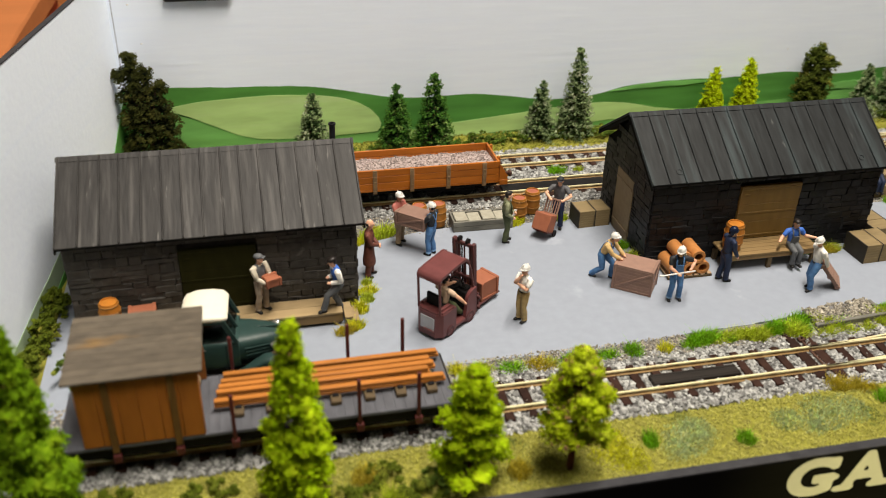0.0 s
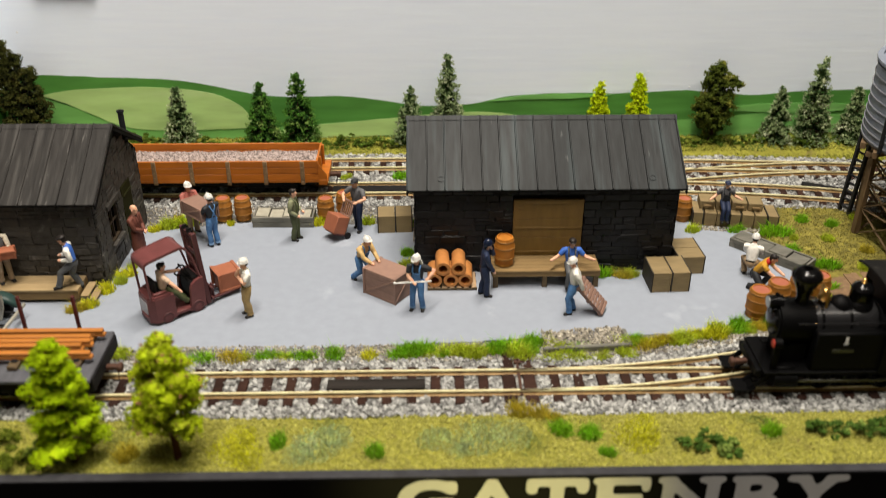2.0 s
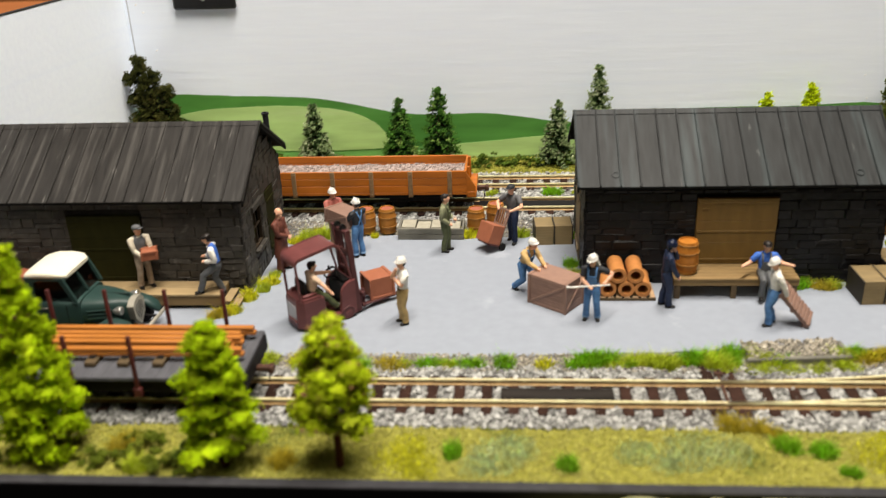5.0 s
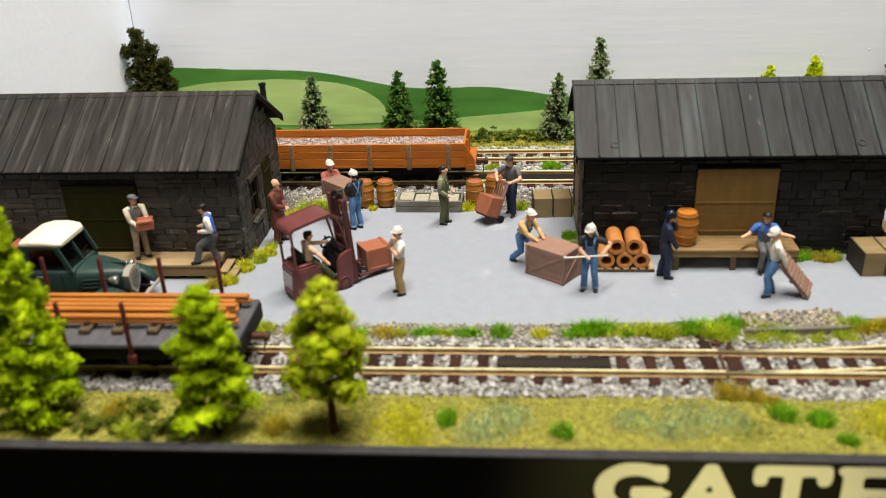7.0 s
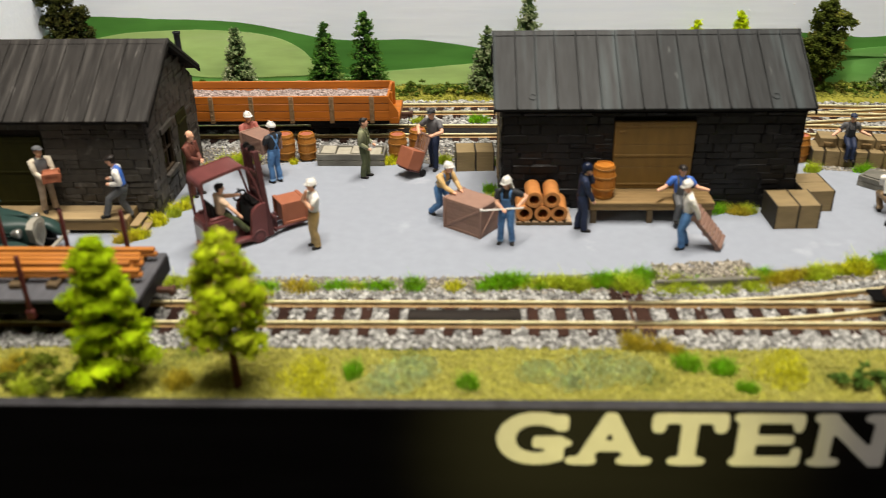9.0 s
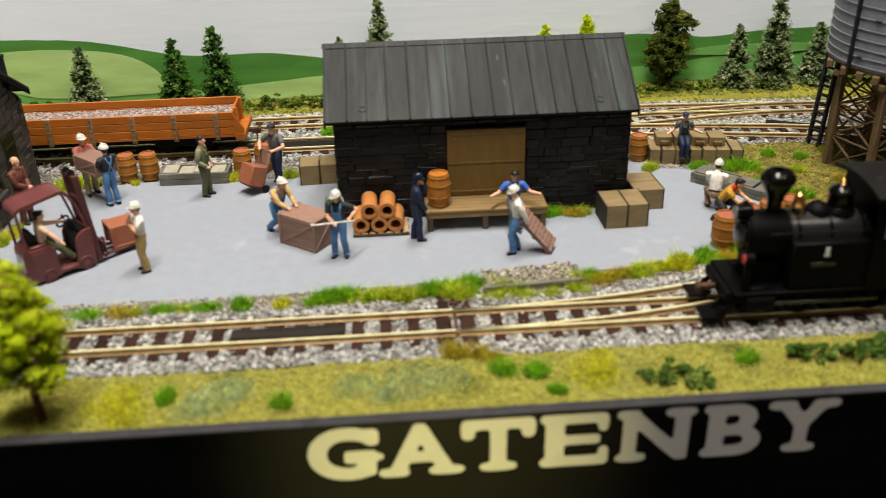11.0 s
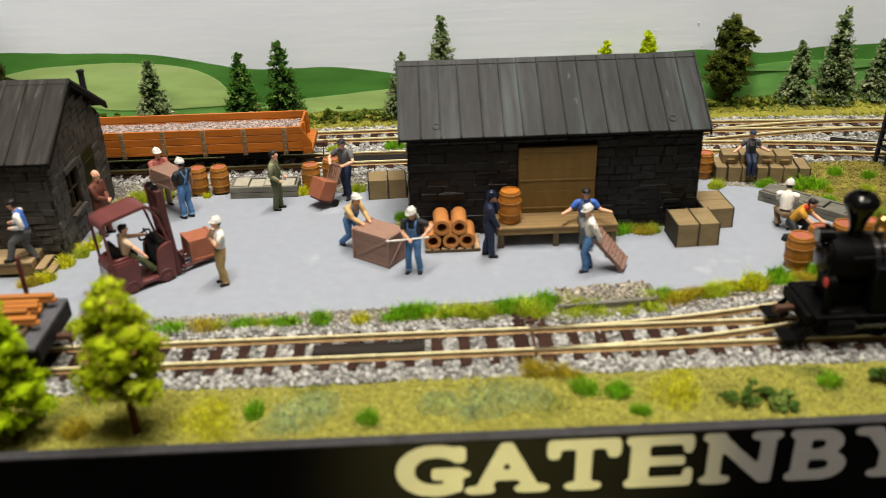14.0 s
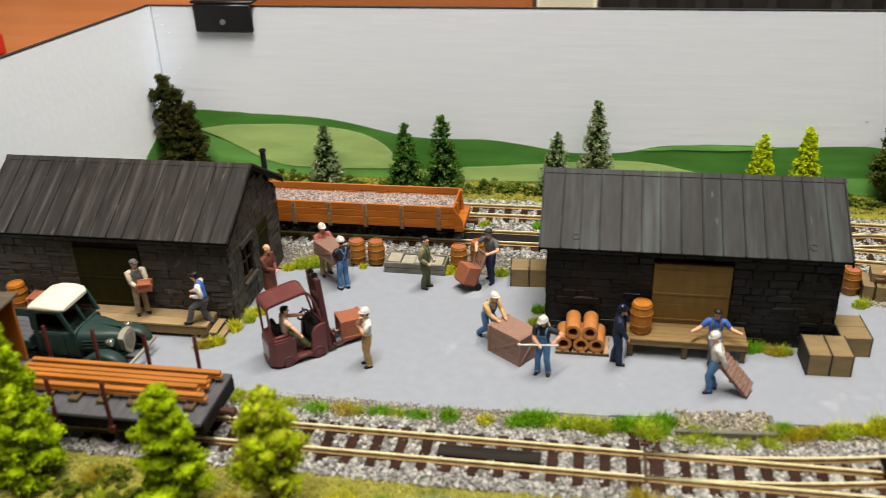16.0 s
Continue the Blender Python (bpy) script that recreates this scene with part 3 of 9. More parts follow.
part("back_panel", Geo().box(4.8, 5.6, -16, 17, 0, 48.2, 0.1), M["red"], shelf)
single("red_box", Geo().box(-1.2, 1.2, -1.9, 1.9, 0, 0.86, 0.08), M["red"], "small red box on the orange wooden shelf", "box", (-26.2, 11.6, 4.2))

# ---- backdrop boards with painted hills ----
YB = 11.6
XW = -17.4


def smooth_line(keys, step=0.25, wob=0.02, seed=1):
    """A soft line through a few keys (a, b)."""
    out = []
    for i in range(len(keys) - 1):
        p0, p1, p2, p3 = keys[max(i - 1, 0)], keys[i], keys[i + 1], keys[min(i + 2, len(keys) - 1)]
        n = max(2, int(math.dist(p1, p2) / step))
        for j in range(n):
            t = j / n
            pt = [0.5 * (2 * p1[k] + (p2[k] - p0[k]) * t + (2 * p0[k] - 5 * p1[k] + 4 * p2[k] - p3[k]) * t * t + (3 * p1[k] - p0[k] - 3 * p2[k] + p3[k]) * t ** 3) for k in (0, 1)]
            out.append((pt[0], pt[1] + wob * noise.noise((pt[0] * 1.7, seed * 9.1, 0))))
    return out + [keys[-1]]


back = single("backdrop_board", Geo().box(XW - 0.14, 21, YB, YB + 0.14, -0.6, 6.6, 0.03), M["backdrop"], "pale grey-blue painted backdrop board with green hills", "backdrop", kind="structure")
part("top_edge", Geo().box(XW - 0.14, 21, YB - 0.01, YB + 0.15, 6.59, 6.62), M["fascia_edge"], back, "dark bare top edge")
part("corner_joint", Geo().box(XW + 0.09, XW + 0.115, YB - 0.006, YB, 2.7, 6.58), M["tank_hoop"], back, "open joint in the board corner")
for x, z in ((-16.98, 5.87), (-16.76, 5.6), (-16.49, 4.25), (-17.15, 6.2)):
    part("nail_head", Geo().ball((x, YB - 0.005, z), (0.035, 0.02, 0.03), 8, 6), M["white"], back, "small white nail head")


def painted(name, top, low, layer, material, label):
    line = smooth_line(top, seed=layer)
    y = YB - 0.02 * layer
    g = Geo()
    bottom = [(a, low) for a, b in line] if not isinstance(low, list) else smooth_line(low, seed=layer + 5)
    poly = line + bottom[::-1]
    if not isinstance(low, list):
        for i in range(len(line) - 1):
            (xa, za), (xb, zb) = line[i], line[i + 1]
            g.add([(xa, y, low), (xb, y, low), (xb, y, zb), (xa, y, za)], [(0, 1, 2, 3)])
    else:
        g.prism(poly, "y", y, y + 0.015)
    part(name, g, material, back, label)


painted("painted_hill", [(XW, 2.58), (-16.2, 2.64), (-13.8, 2.54), (-11.5, 2.45), (-10, 2.26), (-8.2, 1.87), (-6.9, 1.73), (-4.8, 1.75), (-3.3, 1.58), (-1.6, 1.34), (0.2, 1.41),
                         (1.8, 1.73), (4.1, 1.83), (6.1, 1.81), (8.5, 1.91), (11, 1.72), (12.4, 1.82), (14.1, 1.9), (21, 1.95)], -0.5, 1, M["hill_dark"], "dark green painted hill")
painted("painted_hill", [(XW, 1.85), (-16.2, 1.75), (-14.4, 1.15), (-12.9, 0.55), (-10.6, 0.42), (-8.0, 0.48), (-6.1, 0.6), (-4, 0.75), (-2, 0.7), (0, 0.75), (4, 0.6), (9, 0.75), (12, 1.0), (16, 0.9), (21, 1.0)], -0.5, 2, M["hill_mid"], "mid green painted meadow")
painted("painted_field", [(-16.1, 1.86), (-14.9, 2.04), (-13.0, 2.14), (-11.3, 2.11), (-9.6, 1.87), (-8.6, 1.35), (-8.25, 0.8), (-8.4, 0.5)],
        [(-16.1, 1.82), (-15.2, 1.50), (-14.4, 1.10), (-12.9, 0.50), (-10.6, 0.42), (-8.4, 0.49)], 3, M["hill_light"], "pale green painted field")
painted("painted_field", [(-8.4, 0.18), (-6.1, 0.55), (-3.9, 0.76), (-1.6, 0.98), (0.2, 1.1), (1.5, 1.02), (3.0, 0.72), (4.6, 0.50)],
        [(-8.4, 0.14), (-6.0, 0.05), (-3.9, 0.12), (-1.6, 0.2), (0.2, 0.3), (1.5, 0.35), (3.0, 0.4), (4.6, 0.48)], 3, M["hill_light"], "pale green painted field")
painted("painted_crest", [(0.9, 1.55), (1.9, 1.71), (3.2, 1.80), (4.9, 1.79), (5.6, 1.77)], [(0.9, 1.53), (2.4, 1.60), (4.0, 1.62), (5.6, 1.75)], 3, M["hill_mid"], "mid green painted crest")
painted("painted_crest", [(9.6, 1.15), (11.2, 1.35), (13.5, 1.40), (16, 1.3)], [(9.6, 1.10), (11.2, 1.05), (13.5, 1.0), (16, 1.2)], 3, M["hill_mid"], "mid green painted crest")

DX, DY = -3.1, -18.6  # plan run of the side board
side_len = math.hypot(DX, DY)
side = thing("side_board", "pale grey-blue painted side board of the layout", "backdrop", (XW, YB, 0), math.degrees(math.atan2(DY, DX)), kind="structure")
part("board", Geo().box(0, side_len, -0.14, 0, -0.6, 6.6, 0.03), M["backdrop"], side)
part("top_edge", Geo().box(0, side_len, -0.15, 0.01, 6.59, 6.62), M["fascia_edge"], side, "dark bare top edge")
g = Geo()
line = smooth_line([(0, 2.3), (1.0, 1.7), (2.2, 0.9), (3.2, 0.2), (3.6, -0.3)])
g.prism(line + [(0, -0.3)], "y", 0.02, 0.035)
part("painted_hill", g, M["hill_dark"], side, "dark green painted hill")
g = Geo()
line = smooth_line([(4.0, 1.55), (6.0, 1.15), (8.27, 0.74), (10.7, 0.42), (13.0, 0.05), (14.6, -0.3)])
g.prism(line + [(4.0, -0.3)], "y", 0.02, 0.035)
part("painted_field", g, M["hill_sage"], side, "grey-green painted hill")
g = Geo()
line = smooth_line([(4.0, 1.1), (6.0, 0.62), (8.27, 0.12), (9.6, -0.3)])
g.prism(line + [(4.0, -0.3)], "y", 0.04, 0.055)
part("painted_hill", g, M["hill_dark"], side, "dark green painted hill")
for x, z in ((8.41, 2.87), (6.91, 2.67), (8.58, 2.05)):
    single("pin", Geo().ball((0, -0.02, 0), 0.022, 8, 6).cyl((0, -0.02, 0), (0, 0.02, 0), 0.012, n=6), M["white"], "tiny white pin pressed into the backdrop", "pin", (x, YB, z), group="backdrop pins")

holder = thing("sign_holder", "glossy black plastic holder clipped over the backdrop board", "holder", (-14.45, YB, 6.3))
g = Geo().box(-1.12, 1.12, -0.22, -0.06, -0.62, 0.42, 0.06)
part("plate", g, M["clip_black"], holder)
part("hook", Geo().box(-1.2, 1.2, -0.2, 0.42, 0.42, 0.52, 0.03), M["clip_black"], holder)
part("screw", Geo().cyl((0, -0.27, -0.22), (0, -0.2, -0.22), 0.1, 0.1, 12), M["chrome"], holder, "bright screw head")


# ---- ground ----
def near_c(x):
    return -3.98


def branch_c(x):
    return -3.98 + 0.0189 * max(0.0, x - 0.5) ** 2


def rear_c(x):
    return 6.85 - (0.014 * (x - 5.0) ** 2 if x > 5 else 0)


def far_c(x):
    return 8.95 - (0.0028 * (x + 2) ** 2 if x > -2 else 0)


def cross_c(x):
    t = min(1, max(0, (x - 1.5) / 12.0))
    t = t * t * (3 - 2 * t)
    return rear_c(x) * (1 - t) + far_c(x) * t


def ground_z(x, y):
    n = 0.05 * noise.noise((x * 0.9, y * 0.9, 1.3)) + 0.03 * noise.noise((x * 2.7, y * 2.7, 5.0))
    z = -0.10
    if y < -4.9:
        z += min(1, (-4.9 - y) / 0.5) * 0.12 + n * 0.8
    elif x > 9.2 and branch_c(x) + 1.2 < y < rear_c(x) - 1.15:
        z += 0.10 + n
        if y < 6:
            z += min(1, max(0, (x - 9.5) / 2)) * 0.08
    elif y > 10.1:
        z += 0.12 + n + (y - 10.1) * 0.05
    return z


g = Geo()
step = 0.22
nx, ny = int(40.5 / step), int(18.9 / step)
g.v = [(-19.5 + i * step, -7.25 + j * step, ground_z(-19.5 + i * step, -7.25 + j * step)) for j in range(ny + 1) for i in range(nx + 1)]
g.f = [(j * (nx + 1) + i, j * (nx + 1) + i + 1, (j + 1) * (nx + 1) + i + 1, (j + 1) * (nx + 1) + i) for j in range(ny) for i in range(nx)]
g.m = [0] * len(g.f)
ground = single("ground", g, M["turf"], "flocked yellow-green scenic ground of the layout", "ground", kind="structure", angle=3)
single("baseboard", Geo().box(-19.3, 21, -7.19, 11.55, -3.5, -0.3), M["deck_dark"], "plain wooden baseboard under the scenery", "board", kind="structure")

# painted yard, with a soft outline
front = smooth_line([(-18.6, -2.7), (-14, -2.62), (-10, -2.42), (-6, -2.42), (-3.6, -2.38), (0, -2.15), (3, -1.95), (5.2, -1.92), (6.8, -1.42), (8.2, -0.85), (9.2, -0.1), (9.7, 0.9)], wob=0.12)
rear = smooth_line([(9.7, 0.9), (9.0, 2.6), (8.6, 3.75), (7.2, 4.15), (5.8, 4.9), (-1.0, 4.9), (-2.2, 4.35), (-5, 4.45), (-7.5, 4.55), (-9.2, 4.2), (-10.3, 4.0), (-12, 3.8), (-18.6, 3.8)], wob=0.12, seed=4)
g = Geo().prism(front + rear[1:], "z", -0.12, 0.0)
single("yard", g, M["yard"], "smooth grey painted concrete goods yard", "yard", kind="structure")


# ---- track ----
def normal(c, x):
    d = (c(x + 0.05) - c(x - 0.05)) / 0.1
    n = math.hypot(1, d)
    return Vector((-d / n, 1 / n, 0)), math.atan(d)


def rail_geo(c, x0, x1, off, g, step=0.5):
    n = max(1, int((x1 - x0) / step))
    prof = [(-0.055, 0.02), (0.055, 0.02), (0.02, 0.045), (0.016, 0.098), (0.026, 0.104), (0.026, 0.145), (-0.026, 0.145), (-0.026, 0.104), (-0.016, 0.098), (-0.02, 0.045)]
    rings = []
    for i in range(n + 1):
        x = x0 + (x1 - x0) * i / n
        nv, _ = normal(c, x)
        p = Vector((x, c(x), 0)) + nv * off
        rings.append([(p.x + nv.x * a, p.y + nv.y * a, b) for a, b in prof])
    k = len(prof)
    base = len(g.v)
    for r in rings:
        g.v += r
    for i in range(n):
        for j in range(k):
            g.f.append((base + i * k + j, base + (i + 1) * k + j, base + (i + 1) * k + (j + 1) % k, base + i * k + (j + 1) % k)[::-1])
            g.m.append(0 if j in (4, 5, 6) else 1)
    for i in (0, n):
        f = tuple(base + i * k + j for j in range(k))
        g.f.append(f if i else f[::-1])
        g.m.append(0)


tie_mesh = Geo().box(-0.118, 0.118, -0.72, 0.72, -0.08, 0.022, 0.02).mesh("sleeper", [M["tie"]])
tie_long = Geo().box(-0.13, 0.13, -1.15, 1.15, -0.08, 0.023, 0.02).mesh("sleeper", [M["tie"]])
TIES = []


def track(name, label, c, x0, x1, skip=None):
    ob = thing(name, label, "track", kind="structure")
    for off in (-0.40, 0.40):
        g = Geo()
        rail_geo(c, x0, x1, off, g)
        part("rail", g, [M["rail"], M["rail_side"]], ob, "shiny brass-topped rail")
    x = x0 + 0.2
    while x < x1 - 0.1:
        if not (skip and skip(x)):
            nv, a = normal(c, x)
            piece("sleeper", tie_mesh, ob, (x, c(x), 0), turn=(0, 0, a + RNG.normal(0, 0.015)))
            TIES.append((x, c(x)))
        x += 0.58
    return ob


main = track("front_track", "brass-railed narrow gauge track on dark brown sleepers", near_c, -19.0, 20.5)
branch = track("branch_track", "curving brass-railed branch of the turnout", branch_c, 0.6, 17.0, skip=lambda x: branch_c(x) - near_c(x) < 0.9)
track("rear_track", "brass-railed siding holding the gravel wagon", rear_c, -19.0, 17.0)
track("far_track", "brass-railed track along the backdrop", far_c, -19.0, 20.5)
track("crossover_track", "brass-railed crossover between two rear tracks", cross_c, 2.0, 13.2, skip=lambda x: min(abs(cross_c(x) - rear_c(x)), abs(cross_c(x) - far_c(x))) < 0.7)
single("uncoupler_plate", Geo().box(-4.0, -1.65, -0.21, 0.17, -0.03, 0.09, 0.02).box(-3.98, -1.67, -0.15, -0.13, 0.08, 0.10, 0.005).box(-3.98, -1.67, 0.08, 0.10, 0.08, 0.10, 0.005), M["plate_dark"], "flat black uncoupling plate between the rails", "plate", (0, -3.98, 0))
single("uncoupler_plate", Geo().box(-2.6, 1.2, -0.25, 0.25, -0.03, 0.10, 0.02), M["rubber"], "flat black uncoupling plate between the rails", "plate", (-2.2, 6.85, 0))
single("uncoupler_plate", Geo().box(0.3, 2.2, -0.15, 0.15, -0.03, 0.09, 0.02), M["rubber"], "flat black uncoupling plate between the rails", "plate", (11.37, 7.22, 0), -25)
for x in (0.42, 0.86):
    piece("sleeper", tie_long, main, (x, -3.62, 0.004))
single("throw_bar", Geo().box(-0.035, 0.035, -0.62, 0.62, 0.03, 0.06, 0.008).box(-0.09, 0.09, 0.60, 0.74, 0.02, 0.11, 0.02).cyl((0, 0.67, 0.1), (0, 0.67, 0.17), 0.03, n=8), M["rust"], "small rusty throw bar across the turnout", "lever", (0.64, -3.85, 0))


def scatter(n, x0, x1, c, half, keep=None):
    xs = RNG.uniform(x0, x1, n)
    ds = RNG.uniform(-half, half, n)
    out = []
    for x, d in zip(xs, ds):
        y = c(x) + d
        if keep is None or keep(x, y, d):
            out.append((x, y))
    return out




def off_sleeper(x, y, d):
    if min(abs(abs(d) - 0.4), 9) < 0.07:
        return False
    ph = (x - (-18.8)) % 0.58
    return not ((ph < 0.14 or ph > 0.44) and abs(d) < 0.70 and RNG.random() < 0.90)


for nm, c, x0, x1, count in (("front_ballast", near_c, -19, 20.5, 26000), ("branch_ballast", branch_c, 4.5, 16, 7500), ("rear_ballast", rear_c, -12, 17, 12000), ("far_ballast", far_c, -12, 20, 13000), ("crossover_ballast", cross_c, 3, 13, 4500)):
    g = Geo()
    n = 60
    for i in range(n):
        xa, xb = x0 + (x1 - x0) * i / n, x0 + (x1 - x0) * (i + 1) / n
        ya, yb = c(xa), c(xb)
        za = -0.045 if nm != "branch_ballast" else -0.055
        g.add([(xa, ya - 1.25, za - 0.06), (xb, yb - 1.25, za - 0.06), (xb, yb - 0.85, za), (xa, ya - 0.85, za), (xb, yb + 0.85, za), (xa, ya + 0.85, za), (xb, yb + 1.25, za - 0.06), (xa, ya + 1.25, za - 0.06)],
              [(0, 1, 2, 3), (3, 2, 4, 5), (5, 4, 6, 7)])
    bed = single(nm, g, M["bed"], "grey crushed stone ballast under the track", "ballast", kind="structure")
    pts = scatter(count, x0, x1, c, 1.12, off_sleeper)
    pos = [(x, y, RNG.uniform(-0.05, 0.0)) for x, y in pts]
    tagged(part("gravel", cloud("gravel", pos, RNG.uniform(0.032, 0.086, len(pos)), M["stone_chips"], RNG, flat=0.8), None, bed, "loose pale grey ballast stones"), kind="stuff")

# loose ballast spread between and beside the rear tracks
g = Geo()
n = 70
for i in range(n):
    xa, xb = -12 + 31.5 * i / n, -12 + 31.5 * (i + 1) / n
    la, lb = (max(4.95, rear_c(x) - 1.35) if x > 5.6 else 4.3 for x in (xa, xb))
    g.add([(xa, la, -0.085), (xb, lb, -0.085), (xb, far_c(xb) + 1.1, -0.078), (xa, far_c(xa) + 1.1, -0.078)], [(0, 1, 2, 3)])
spread = single("rear_yard_ballast", g, M["bed"], "grey ballast spread between the rear tracks", "ballast", kind="structure")
pos = []
for x, u in zip(RNG.uniform(-12, 19.5, 15000), RNG.uniform(0, 1, 15000)):
    lo = max(5.0, rear_c(x) - 1.3) if x > 5.6 else 5.2
    y = lo + (far_c(x) + 1.05 - lo) * u
    if min(abs(y - rear_c(x)), abs(y - far_c(x))) > 0.8:
        pos.append((x, y, RNG.uniform(-0.08, -0.03)))
tagged(part("gravel", cloud("gravel", pos, RNG.uniform(0.03, 0.065, len(pos)), M["stone_chips"], RNG, flat=0.8), None, spread, "loose pale grey ballast stones"), kind="stuff")

# gravel verge between the yard and the track, and behind the yard
verge = []
for x in RNG.uniform(-18.5, 7.5, 7000):
    lo = max(-3.02, branch_c(x) + 0.95)
    hi = -2.3 + max(0, x + 1) * 0.06
    if hi > lo:
        y = RNG.uniform(lo, hi)
        verge.append((x, y, -0.02 + RNG.uniform(0, 0.03)))
for x in RNG.uniform(-11, 6, 3200):
    verge.append((x, RNG.uniform(4.3, 5.75), RNG.uniform(-0.06, -0.01)))
for x in RNG.uniform(6.9, 9.6, 420):
    verge.append((x, 3.98 - 0.135 * (x - 6.95) + RNG.uniform(-0.16, 0.12), 0.01))
g = Geo().box(-18.6, 5.2, -3.2, -2.2, -0.2, -0.02).box(-18.6, 5.9, 4.2, 5.9, -0.2, -0.06)
vb = single("gravel_verge", g, M["bed"], "fine tan gravel verge along the yard edge", "gravel", kind="structure")
tagged(part("gravel", cloud("gravel", verge, RNG.uniform(0.02, 0.045, len(verge)), M["fine_chips"], RNG), None, vb, "fine tan gravel"), kind="stuff")


# flock on the grass
def flock(name, label, n, test, x0, x1, y0, y1, material, lo=0.018, hi=0.05):
    pos = []
    for x, y in zip(RNG.uniform(x0, x1, n), RNG.uniform(y0, y1, n)):
        if test(x, y):
            pos.append((x, y, ground_z(x, y) + RNG.uniform(-0.01, 0.03)))
    tagged(part(name, cloud(name, pos, RNG.uniform(lo, hi, len(pos)), material, RNG), None, None, ""), label, "grass", kind="stuff")


flock("front_turf", "yellow-green flocked grass along the layout's front", 56000, lambda x, y: y < -5.0 + 0.15 * noise.noise((x * 2, 0, 0)), -19, 20.5, -7.18, -4.85, M["turf_bits"], 0.012, 0.034)
flock("rear_turf", "yellow-green flocked grass along the backdrop", 15000, lambda x, y: y > far_c(x) + 1.05 + 0.2 * noise.noise((x * 2, 0, 0)), -17.2, 20.5, 9.0, 11.55, M["turf_rear"])
g = Geo()
for i in range(50):
    for j in range(34):
        x, y, d = 9.3 + i * 0.22, -1.6 + j * 0.22, 0.22
        if branch_c(x) + 1.3 < y and y + d < rear_c(x) - 1.2:
            g.add([(x, y, ground_z(x, y) + 0.012), (x + d, y, ground_z(x + d, y) + 0.012), (x + d, y + d, ground_z(x + d, y + d) + 0.012), (x, y + d, ground_z(x, y + d) + 0.012)], [(0, 1, 2, 3)])
single("side_ground", g, M["turf_olive"], "olive-brown scenic ground beside the yard", "ground", kind="structure", angle=3)
flock("side_turf", "patchy olive flocked grass beside the yard", 46000,
      lambda x, y: x > 9.2 + 0.8 * noise.noise((y, 2, 0)) + (y < 0.5) * 0.4 and branch_c(x) + 1.2 < y < rear_c(x) - 1.1 and not (x > 9.6 and abs(y - 0.2 - 0.1 * (x - 10)) < 0.8 + 0.3 * noise.noise((x, y, 3))), 8.4, 20, -1.6, 6.4, M["turf_olive"], 0.012, 0.030)
g = Geo()
for i in range(40):
    x = 9.8 + i * 0.25
    w = 0.7 + 0.3 * noise.noise((x, 0, 3))
    y = 0.2 + 0.1 * (x - 10)
    g.box(x, x + 0.25, y - w, y + w, -0.12, ground_z(x, y) + 0.025)
single("dirt_path", g, M["soil"], "bare brown dirt path beside the yard", "path", kind="structure")

# ---- fascia with the layout's name ----
fascia = single("fascia_board", Geo().box(-20, 21.5, -7.47, -7.21, -6.5, 0.34, 0.03), M["fascia"], "black painted fascia board with a cream name", "board", kind="structure")
part("top_edge", Geo().box(-19.9, 21.4, -7.455, -7.225, 0.33, 0.355, 0.005), M["fascia_edge"], fascia, "worn dark grey top edge")


